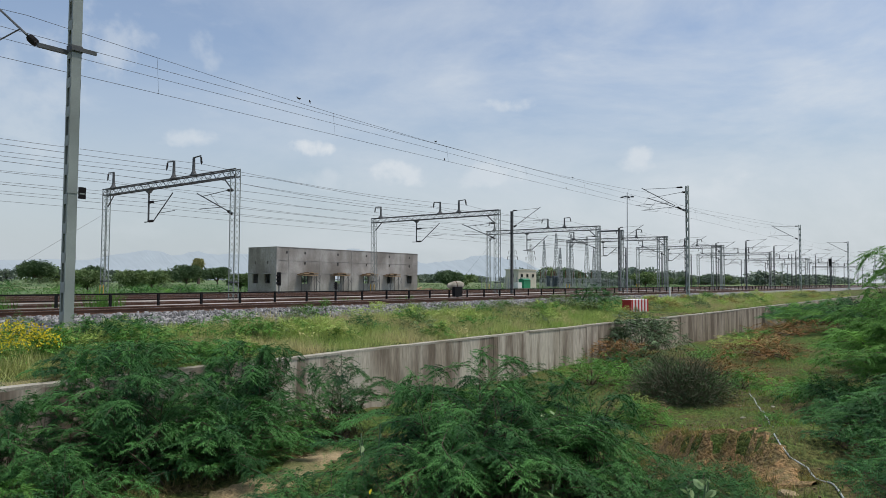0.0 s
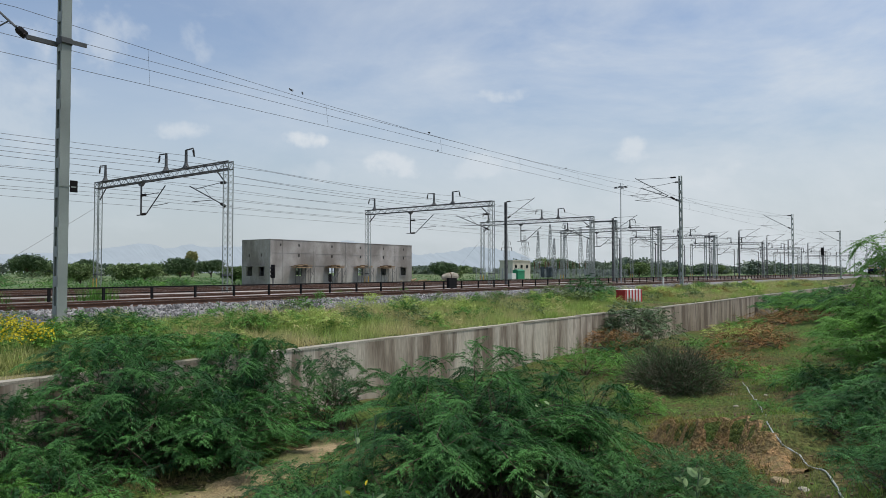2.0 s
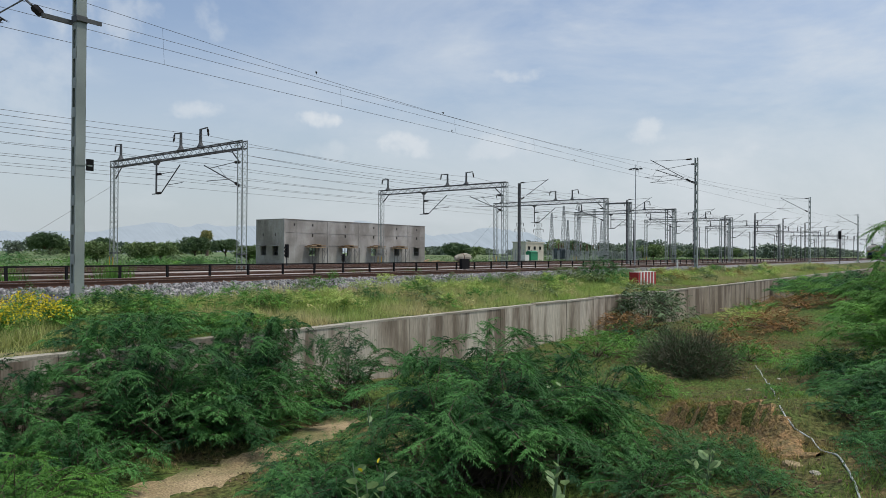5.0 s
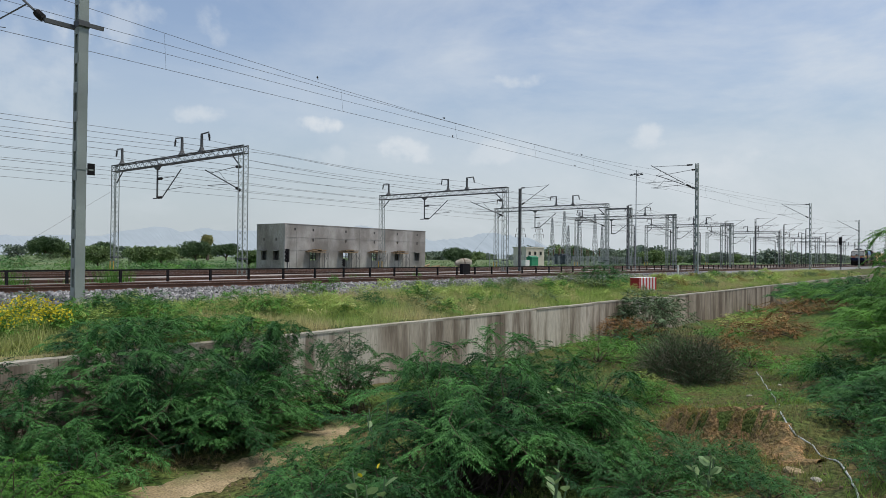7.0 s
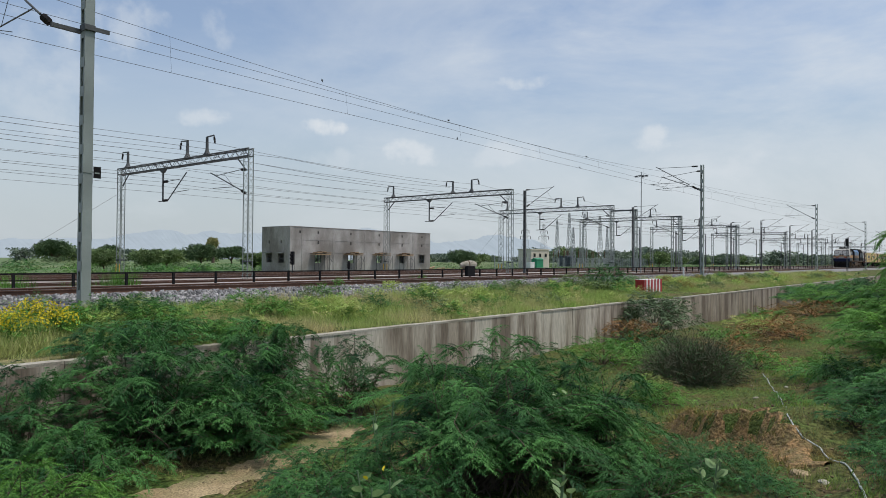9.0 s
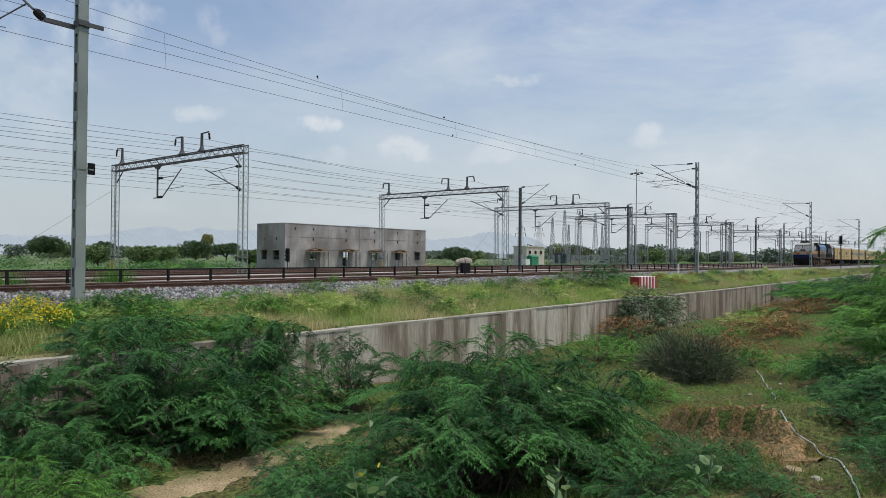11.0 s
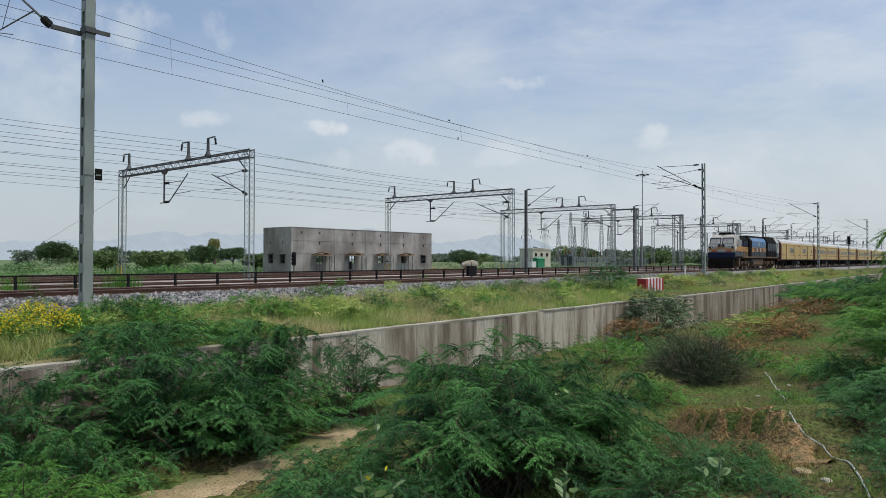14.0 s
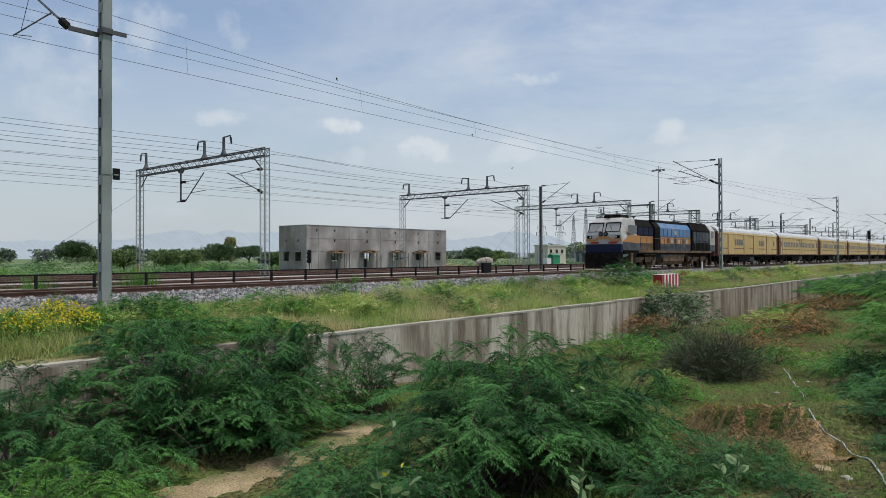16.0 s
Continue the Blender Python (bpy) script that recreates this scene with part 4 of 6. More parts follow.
def gantry_tower(x, y, h, w, label, arms=False):
    g = thing("lattice_tower", label, "tower", pose(x, y, -0.8), group="lattice towers")
    s = Shape()
    n = max(6, int(h / 1.4))
    for i in range(n):
        a, b = i / n, (i + 1) / n
        wa, wb = w * (1 - 0.8 * a), w * (1 - 0.8 * b)
        ca = [(sx * wa, sy * wa, h * a) for sx, sy in ((-1, -1), (1, -1), (1, 1), (-1, 1))]
        cb = [(sx * wb, sy * wb, h * b) for sx, sy in ((-1, -1), (1, -1), (1, 1), (-1, 1))]
        for k in range(4):
            s.tube(ca[k], cb[k], 0.055, 4)
            s.tube(ca[k], cb[(k + 1) % 4], 0.03, 4)
            s.tube(ca[(k + 1) % 4], cb[k], 0.03, 4)
    part("lattice", s, STEEL_FAR, g)
    if arms:
        for z, r in ((h * 0.68, 3.0), (h * 0.82, 2.2)):
            a = Shape().tube((0, -r, z), (0, r, z), 0.09, 4).tube((0, -r, z), (0, 0, z + 1.0), 0.05, 4).tube((0, r, z), (0, 0, z + 1.0), 0.05, 4)
            part("cross_arm", a, STEEL_FAR, g)
            for k in (-1, 1):
                part("insulator", Shape().tube((0, k * r, z), (0, k * r, z - 1.6), 0.14, 6), INSUL, g)
    return g


gantry_tower(298.5, 185, 21, 2.0, "far power line pylon with two cross arms", True)
gantry_tower(317, 185, 21.5, 2.0, "far power line pylon with two cross arms", True)
for x, y, h, w in ((168, 90, 15.0, 0.8), (177, 90, 15.4, 0.8), (159, 84, 10.5, 0.55), (187, 90, 15.2, 0.8), (196, 92, 12, 0.6), (172, 96, 13.5, 0.7)):
    gantry_tower(x, y, h, w, "grey lattice column of the substation")
sub = thing("substation_beams", "lattice beams and busbars of the substation", "substation", pose(0, 0, -0.8))
part("beam", lattice(Shape(), (168, 90, 13.2), (177, 90, 13.2), (0, 0.3, 0), (0, 0, 0.3), 14, 0.05, 0.03), STEEL_FAR, sub)
part("beam", lattice(Shape(), (177, 90, 13.2), (187, 90, 13.2), (0, 0.3, 0), (0, 0, 0.3), 14, 0.05, 0.03), STEEL_FAR, sub)
for i in range(12):
    x, y = 154 + i * 2.6, 84 + 3.0 * (i % 3)
    b = thing("busbar_support", "grey substation post insulator on a steel stand", "insulator stand", pose(x, y, -0.8), group="substation stands")
    part("stand", lattice(Shape(), (0, 0, 0), (0, 0, 2.6), (0.2, 0, 0), (0, 0.2, 0), 5, 0.04, 0.02), STEEL_FAR, b)
    st = Shape()
    insulator(st, (0, 0, 2.6), (0, 0, 4.6), 0.16)
    part("insulator", st, T_RUST, b)
tr = thing("power_transformer", "grey power transformer with radiators and bushings", "transformer", pose(163, 88, -0.8))
part("tank", Shape().box(0, 4, 0, 2.4, 0.4, 3.2), T_GREY, tr, bevel=0.05)
for k in range(6):
    part("radiator", Shape().box(0.3 + k * 0.6, 0.5 + k * 0.6, -0.9, 0, 0.7, 2.9), T_GREY, tr)
for k in range(3):
    st = Shape()
    insulator(st, (0.8 + k * 1.2, 1.2, 3.2), (0.8 + k * 1.2, 1.2, 4.8), 0.14)
    part("bushing", st, T_RUST, tr)


def double_frame(x, y, w, h):
    g = thing("post_frame", "tall grey steel double post frame in the yard", "steel frame", pose(x, y, -0.8), group="post frames")
    for k in (0, 1):
        part("post", lattice(Shape(), (0, k * w, 0), (0, k * w, h), (0.16, 0, 0), (0, 0.2, 0), 16, 0.045, 0.02), GALV, g)
    part("crossbeam", Shape().box(-0.15, 0.15, -0.2, w + 0.2, h - 0.25, h), GALV_DARK, g)
    return g


double_frame(109.0, 46.0, 4.2, 10.5)
double_frame(133.2, 47.2, 1.5, 10.8)
double_frame(166.0, 45.8, 2.0, 10.2)

# ---- locomotive and coaches; each is built with its front at x = 0, rail head at z = 0 ----


def bogie(parent, x, wheels, r, mat=T_RUST):
    b = part("bogie_frame", Shape().box(x - wheels[-1] - 0.8, x + wheels[-1] + 0.8, -1.18, -1.02, 0.55, 0.95).box(x - wheels[-1] - 0.8, x + wheels[-1] + 0.8, 1.02, 1.18, 0.55, 0.95)
             .box(x - 0.35, x + 0.35, -1.1, 1.1, 0.5, 0.9), mat, parent)
    for w in sorted({s * v for v in wheels for s in (-1, 1)}):
        for k in (-1, 1):
            part("wheel", Shape().tube((x + w, k * 0.80, r), (x + w, k * 0.94, r), r, 16), T_RUST, b)
            part("axle_box", Shape().box(x + w - 0.22, x + w + 0.22, min(k * 1.0, k * 1.3), max(k * 1.0, k * 1.3), r - 0.2, r + 0.2), mat, b)
            part("spring", Shape().tube((x + w + 0.3, k * 1.14, r), (x + w + 0.3, k * 1.14, r + 0.45), 0.09, 8), T_BLACK, b)
    return b


def locomotive():
    g = thing("diesel_locomotive", "blue, orange and white diesel locomotive with sooty underside", "locomotive", group="train")
    part("underframe", Shape().box(0.5, 20.3, -1.42, 1.42, 1.18, 1.46), T_BLACK, g)
    # short front with sloping windscreen
    prof = [(0.10, 1.9), (0.0, 2.62), (0.42, 3.62), (0.95, 3.92), (3.1, 3.92), (3.1, 1.46), (0.25, 1.46)]
    n = len(prof)

    def half(z):
        return 1.46 if z < 3.0 else 1.46 - (z - 3.0) * 0.42
    s = Shape()
    s.add([(x, -half(z), z) for x, z in prof] + [(x, half(z), z) for x, z in prof],
          [(i, (i + 1) % n, n + (i + 1) % n, n + i) for i in range(n)] + [tuple(range(n - 1, -1, -1)), tuple(range(n, 2 * n))])
    part("cab", s, T_WHITE, g, "off-white driver's cab with sloping front", bevel=0.05)
    part("cab_nose", Shape().box(-0.06, 0.3, -1.46, 1.46, 1.28, 1.92), T_NAVY, g, "dark blue nose", bevel=0.04)
    part("nose_stripe", Shape().prism([(-1.44, 2.16), (-0.75, 2.10), (-0.4, 2.3), (0.4, 2.3), (0.75, 2.10), (1.44, 2.16), (1.44, 2.34), (0.7, 2.3), (0.4, 2.5), (-0.4, 2.5), (-0.7, 2.3), (-1.44, 2.34)], "x", 0.0, 0.075), T_ORANGE, g, "orange nose stripe")
    part("snow_plough", Shape().prism([(-0.08, 1.28), (0.5, 1.28), (0.5, 0.2), (-0.35, 0.14), (-0.3, 0.9)], "y", -1.36, 1.36), T_BLACK, g, "black rail guard", bevel=0.03)
    part("coupler", Shape().box(-0.62, 0.1, -0.16, 0.16, 0.92, 1.22), T_BLACK, g)
    for k in (-1, 1):
        part("buffer", Shape().tube((-0.55, k * 0.98, 1.08), (-0.1, k * 0.98, 1.08), 0.1, 8).tube((-0.6, k * 0.98, 1.08), (-0.55, k * 0.98, 1.08), 0.24, 10), T_BLACK, g)
        w = Shape()
        y0, y1 = sorted((k * 0.12, k * 1.26))
        w.add([(0.155, y0, 2.84), (0.155, y1, 2.84), (0.40, y1 - 0.06 * k * (k > 0), 3.50), (0.40, y0, 3.50), (0.125, y0, 2.85), (0.125, y1, 2.85), (0.372, y1, 3.51), (0.372, y0, 3.51)],
              [(0, 1, 2, 3), (7, 6, 5, 4), (0, 4, 5, 1), (1, 5, 6, 2), (2, 6, 7, 3), (3, 7, 4, 0)])
        fr = Shape()
        for a, b in ((0, 1), (1, 2), (2, 3), (3, 0)):
            fr.tube(w.v[4 + a], w.v[4 + b], 0.05, 4)
        p = part("windscreen", w, T_GLASS, g, "dark sloping windscreen pane")
        part("windscreen_frame", fr, T_BLACK, p)
        part("wiper", Shape().tube((0.1, k * 0.7, 2.86), (0.28, k * 0.45, 3.3), 0.015, 4), T_BLACK, p)
        part("marker_light", Shape().box(-0.03, 0.06, k * 1.13 - 0.19, k * 1.13 + 0.19, 2.36, 2.56), T_BLACK, g)
        part("marker_lens", Shape().tube((-0.05, k * 1.05, 2.46), (-0.02, k * 1.05, 2.46), 0.06, 8), LAMP_ON, g)
        part("headlamp", Shape().tube((-0.06, k * 0.2, 2.68), (0.1, k * 0.2, 2.68), 0.17, 12), T_BLACK, g)
        part("headlamp_lens", Shape().tube((-0.075, k * 0.2, 2.68), (-0.06, k * 0.2, 2.68), 0.115, 12), T_GREY, g)
        part("number_bar", Shape().box(-0.005, 0.07, k * 0.72 - 0.32, k * 0.72 + 0.32, 1.98, 2.10), RED, g)
        yy = k * 1.465
        part("side_window", Shape().box(1.15, 2.65, min(yy, yy + 0.02 * k), max(yy, yy + 0.02 * k), 2.72, 3.36), T_GLASS, g, "dark cab side window")
        part("cab_side_stripe", Shape().prism([(0.15, 2.1), (3.1, 2.0), (3.1, 2.6), (1.4, 2.6)], "y", min(yy, yy + 0.012 * k), max(yy, yy + 0.012 * k)), T_ORANGE, g, "orange side stripe")
        part("cab_side_skirt", Shape().prism([(0.25, 1.47), (3.1, 1.47), (3.1, 2.0), (0.18, 2.08)], "y", min(yy, yy + 0.008 * k), max(yy, yy + 0.008 * k)), T_GREY, g)
    part("horn_cluster", Shape().tube((1.1, 0.0, 3.9), (1.1, 0.0, 4.12), 0.24, 10, 0.18).tube((0.7, -0.1, 4.06), (1.2, -0.1, 4.08), 0.09, 8, 0.05).tube((0.75, 0.12, 4.04), (1.2, 0.12, 4.06), 0.08, 8, 0.05), T_BLACK, g, "black roof horns")
    # hood sections along the body
    secs = [("equipment_hood", 3.1, 6.3, 1.22, 3.82, [T_GREY, T_ORANGE, T_BLACK]), ("dark_bay", 6.3, 7.4, 1.38, 3.80, [T_BLACK, T_BLACK, T_BLACK]),
            ("engine_hood", 7.4, 14.6, 1.20, 3.92, [T_GREY, T_ORANGE, T_BLUE]), ("radiator_hood", 14.6, 19.0, 1.36, 3.95, [T_BLACK, T_BLACK, T_BLACK]),
            ("rear_hood", 19.0, 20.3, 1.46, 3.9, [T_GREY, T_WHITE, T_WHITE])]
    for name, a, b, w, top, (lo, mid, hi) in secs:
        h = part(name, Shape().prism([(-w, 2.6), (w, 2.6), (w, 3.35), (w - 0.36, top), (-w + 0.36, top), (-w, 3.35)], "x", a, b - 0.02), hi, g, bevel=0.02)
        part("waist_band", Shape().box(a, b - 0.02, -w - 0.004, w + 0.004, 2.05, 2.6), mid, h)
        part("lower_panel", Shape().box(a, b - 0.02, -w, w, 1.46, 2.05), lo, h)
    for a, b, w, top in ((3.1, 6.28, 1.22, 3.82), (7.4, 14.58, 1.20, 3.92), (14.62, 18.98, 1.36, 3.95)):
        part("hood_roof", Shape().prism([(-w + 0.26, top - 0.16), (w - 0.26, top - 0.16), (w - 0.36, top + 0.08), (-w + 0.36, top + 0.08)], "x", a, b), T_BLACK, g, "sooty black roof panel")
    part("cooling_unit", Shape().prism([(-0.75, 3.9), (0.75, 3.9), (0.62, 4.2), (-0.62, 4.2)], "x", 1.45, 2.95), T_BLACK, g, "black roof cooling unit", bevel=0.03)
    for k in (-1, 1):
        yy = k * 1.205
        for u in (3.35, 4.35, 5.35):
            part("hood_panel", Shape().box(u, u + 0.86, min(k * 1.222, k * 1.25), max(k * 1.222, k * 1.25), 2.66, 3.28), T_NAVY, g, "dark blue hood panel")
        part("rust_stain_panel", Shape().box(3.15, 6.2, min(k * 1.226, k * 1.24), max(k * 1.226, k * 1.24), 1.48, 2.0), T_RUST, g, "rust-brown lower panel")
        for i in range(8):
            part("hood_door", Shape().box(7.55 + i * 0.87, 8.32 + i * 0.87, min(yy, yy + 0.03 * k), max(yy, yy + 0.03 * k), 2.66, 3.3), T_BLUE, g)
        for i in range(6):
            u = 9.2 + i * 0.78 + (0.3 if i > 3 else 0)
            part("lettering_bar", Shape().box(u, u + 0.5, min(yy, yy + 0.02 * k), max(yy, yy + 0.02 * k), 2.10, 2.52), C_BROWN if i % 2 == 0 else T_WHITE, g, "illegible painted letter")
        part("emblem", Shape().box(10.7, 11.2, min(yy, yy + 0.045 * k), max(yy, yy + 0.045 * k), 2.85, 3.15), T_WHITE, g)
        for i in range(5):
            part("grille", Shape().box(14.9 + i * 0.8, 15.6 + i * 0.8, min(k * 1.36, k * 1.38), max(k * 1.36, k * 1.38), 2.2, 3.2), T_GREY, g)
        part("rear_window", Shape().box(19.3, 19.9, min(k * 1.46, k * 1.48), max(k * 1.46, k * 1.48), 2.75, 3.35), T_GLASS, g)
        for i in range(14):
            part("handrail_post", Shape().tube((3.4 + i * 1.18, k * 1.42, 1.46), (3.4 + i * 1.18, k * 1.42, 2.45), 0.018, 5), T_GREY, g)
        part("handrail", Shape().tube((3.2, k * 1.42, 2.45), (19.0, k * 1.42, 2.45), 0.018, 5), T_GREY, g)
        part("walkway_edge", Shape().box(3.0, 19.2, min(k * 1.40, k * 1.50), max(k * 1.40, k * 1.50), 1.30, 1.48), T_RUST, g, "rust-stained walkway edge")
        for u in (1.6, 2.0, 18.9):
            part("cab_steps", Shape().box(u, u + 0.35, min(k * 1.25, k * 1.48), max(k * 1.25, k * 1.48), 0.45, 1.25), T_RUST if u < 1.8 else T_BLACK, g)
        part("air_reservoir", Shape().tube((7.6, k * 1.1, 1.05), (9.6, k * 1.1, 1.05), 0.26, 10), T_GREY, g)
    part("fuel_tank", Shape().prism([(-1.35, 1.15), (-1.35, 0.6), (-1.05, 0.3), (1.05, 0.3), (1.35, 0.6), (1.35, 1.15)], "x", 8.0, 12.6), T_RUST, g, "brown stained fuel tank", bevel=0.03)
    part("exhaust_stack", Shape().box(9.5, 10.5, -0.3, 0.3, 3.9, 4.08), T_BLACK, g)
    for u in (15.4, 17.0, 18.2):
        part("roof_fan", Shape().tube((u, 0, 3.9), (u, 0, 4.05), 0.62, 14), T_BLACK, g)
    part("roof_hatch", Shape().box(11.6, 13.6, -0.7, 0.7, 3.9, 4.03), T_GREY, g)
    bogie(g, 4.3, (0.001, 1.85), 0.53)
    bogie(g, 16.6, (0.001, 1.85), 0.53)
    return g


WINDOW = Shape().box(0, 0.50, -0.012, 0.012, 2.12, 2.72).mesh("window", C_GLASS)
DOOR_MESH = Shape().box(0, 0.82, -0.012, 0.012, 1.16, 3.12).mesh("door", C_YELLOW)


def coach(van=False):
    name = "luggage_van" if van else "passenger_coach"
    label = "cream-yellow luggage van with maroon band and silver roof" if van else "cream-yellow passenger coach with maroon band and silver roof"
    g = thing(name, label, "railway coach", group="train")
    L, W = 21.4, 1.6
    part("body", Shape().prism([(-W, 1.12), (W, 1.12), (W, 3.25), (W - 0.08, 3.42), (-W + 0.08, 3.42), (-W, 3.25)], "x", 0.0, L), C_YELLOW, g, bevel=0.02)
    arc = [(-W + 0.05, 3.4)] + [(-(W - 0.07) * math.cos(a), 3.42 + 0.58 * math.sin(a) ** 0.8) for a in [math.pi * i / 12 for i in range(1, 12)]] + [(W - 0.05, 3.4)]
    part("roof", Shape().prism(arc, "x", -0.02, L + 0.02), C_ROOF, g, "silver-grey curved roof")
    for k in (0, 1):
        part("end_panel", Shape().box(-0.03 if k == 0 else L, 0.0 if k == 0 else L + 0.03, -W, W, 1.0, 3.42), C_BROWN, g, "maroon coach end")
        part("gangway", Shape().box(-0.42 if k == 0 else L + 0.03, -0.03 if k == 0 else L + 0.42, -1.35, 1.35, 0.98, 3.3), C_BROWN, g, "maroon vestibule end")
        part("buffer_beam", Shape().box(-0.1 if k == 0 else L, 0.0 if k == 0 else L + 0.1, -1.3, 1.3, 0.9, 1.1), T_BLACK, g)
    part("sole_bar", Shape().box(0.05, L - 0.05, -W + 0.1, W - 0.1, 0.92, 1.12), T_BLACK, g)
    for k in (-1, 1):
        yy = k * (W + 0.002)
        part("waist_band", Shape().box(0.02, L - 0.02, min(yy, yy + 0.008 * k), max(yy, yy + 0.008 * k), 1.74, 1.82), C_BROWN, g, "maroon band")
        part("sill_band", Shape().box(0.02, L - 0.02, min(yy, yy + 0.008 * k), max(yy, yy + 0.008 * k), 1.13, 1.22), C_BROWN, g)
        for u in (0.0, L - 0.34):
            part("end_corner", Shape().box(u, u + 0.34, min(yy, yy + 0.012 * k), max(yy, yy + 0.012 * k), 1.22, 3.2), C_BROWN, g, "maroon coach corner")
        part("gutter", Shape().box(0.0, L, min(yy, yy + 0.03 * k), max(yy, yy + 0.03 * k), 3.22, 3.27), C_YELLOW, g)
        at = lambda u: pose(u, k * (W + 0.006), 0)
        if van:
            for u in (3.0, 8.2, 11.6, 16.8):
                part("sliding_door", Shape().box(u, u + 1.75, min(yy, yy + 0.05 * k), max(yy, yy + 0.05 * k), 1.18, 3.15), C_YELLOW, g, bevel=0.01)
                part("door_gap", Shape().box(u - 0.05, u, min(yy, yy + 0.02 * k), max(yy, yy + 0.02 * k), 1.18, 3.18), C_BROWN, g)
                part("door_gap", Shape().box(u + 1.75, u + 1.80, min(yy, yy + 0.02 * k), max(yy, yy + 0.02 * k), 1.18, 3.18), C_BROWN, g)
            us = [5.2, 5.9, 6.6, 7.3, 13.8, 14.5, 15.2, 19.6]
        else:
            us = [2.2 + i * 0.86 for i in range(9)] + [11.4 + i * 0.86 for i in range(9)]
            for u in (0.55, 10.35, 19.95):
                part("door", DOOR_MESH, None, g, at=at(u))
                part("door_frame", Shape().box(u - 0.06, u, min(yy, yy + 0.03 * k), max(yy, yy + 0.03 * k), 1.15, 3.15), C_BROWN, g)
                part("door_frame", Shape().box(u + 0.82, u + 0.88, min(yy, yy + 0.03 * k), max(yy, yy + 0.03 * k), 1.15, 3.15), C_BROWN, g)
                part("door_window", Shape().box(u + 0.2, u + 0.62, min(yy, yy + 0.03 * k), max(yy, yy + 0.03 * k), 2.15, 2.8), C_GLASS, g)
        for u in us:
            part("window", WINDOW, None, g, at=at(u))
        part("lettering_bar", Shape().box(8.6, 11.6, min(yy, yy + 0.006 * k), max(yy, yy + 0.006 * k), 3.02, 3.10), C_BROWN, g, "illegible small lettering")
        part("battery_box", Shape().box(7.2, 9.6, min(k * 0.7, k * 1.4), max(k * 0.7, k * 1.4), 0.4, 0.92), T_BLACK, g)
        part("brake_gear", Shape().box(11.4, 13.0, min(k * 0.6, k * 1.3), max(k * 0.6, k * 1.3), 0.45, 0.92), T_GREY, g)
        for u in (0.2, 20.6):
            part("footstep", Shape().box(u, u + 0.7, min(k * 1.35, k * 1.6), max(k * 1.35, k * 1.6), 0.62, 0.68), T_BLACK, g)
    for u in (3.0, 7.2, 11.4, 15.6, 18.6):
        part("roof_vent", Shape().prism([(-0.3, 3.92), (0.3, 3.92), (0.22, 4.1), (-0.22, 4.1)], "x", u, u + 0.5), C_ROOF, g)
    bogie(g, 3.2, (1.45,), 0.46, T_BLACK)
    bogie(g, L - 3.2, (1.45,), 0.46, T_BLACK)
    return g


LOCO_LEN, PITCH, SPEED, FRONT_END = 20.75, 22.3, 16.25, 46.8
train = [(locomotive(), 0.0), (coach(van=True), LOCO_LEN)]
train[0][0].matrix_basis = pose(FRONT_END + 0.3, TY, 0)
train[1][0].matrix_basis = pose(FRONT_END + LOCO_LEN + 0.3, TY, 0)
first = coach()
first.matrix_basis = pose(FRONT_END + LOCO_LEN + PITCH, TY, 0)
train.append((first, LOCO_LEN + PITCH))
for i in range(2, 10):
    train.append((copy_thing(first, pose(FRONT_END + LOCO_LEN + i * PITCH, TY, 0)), LOCO_LEN + i * PITCH))

# ---- birds ----


def bird(name, label, spread):
    g = thing(name, label, "bird", group="birds")
    s = Shape()
    pts = [(-0.14, 0.02), (-0.10, 0.05), (-0.02, 0.065), (0.08, 0.05), (0.15, 0.028), (0.28, 0.02)]
    for (a, r), (b, q) in zip(pts, pts[1:]):
        s.tube((a, 0, 0.02 - a * 0.25), (b, 0, 0.02 - b * 0.25), r, 8, q)
    part("body", s.scaled(0.55), BIRD, g)
    part("head", Shape().tube((-0.17, 0, 0.09), (-0.11, 0, 0.075), 0.03, 8, 0.042).tube((-0.22, 0, 0.085), (-0.17, 0, 0.09), 0.006, 5, 0.014).scaled(0.55), BIRD, g)
    wings = []
    for k in (-1, 1):
        w = Shape()
        span = 0.42 if spread else 0.1
        z = 0.0
        w.add([(-0.08, 0.03 * k, 0.05), (0.08, 0.03 * k, 0.05), (0.12, span * k, 0.05), (-0.03, span * 0.75 * k, 0.055), (-0.08, 0.03 * k, 0.035), (0.08, 0.03 * k, 0.035), (0.12, span * k, 0.042), (-0.03, span * 0.75 * k, 0.04)],
              CUBE_F)
        wings.append(part("wing", w.scaled(0.55), BIRD, g))
    part("tail", Shape().prism([(0.24, -0.02), (0.36, -0.06), (0.36, 0.06), (0.24, 0.02)], "z", -0.05, -0.04).scaled(0.55), BIRD, g)
    if not spread:
        part("leg", Shape().tube((0.0, 0.02, -0.02), (0.0, 0.02, -0.1), 0.006, 4).scaled(0.55), BIRD, g)
        part("leg", Shape().tube((0.0, -0.02, -0.02), (0.0, -0.02, -0.1), 0.006, 4).scaled(0.55), BIRD, g)
    return g, wings


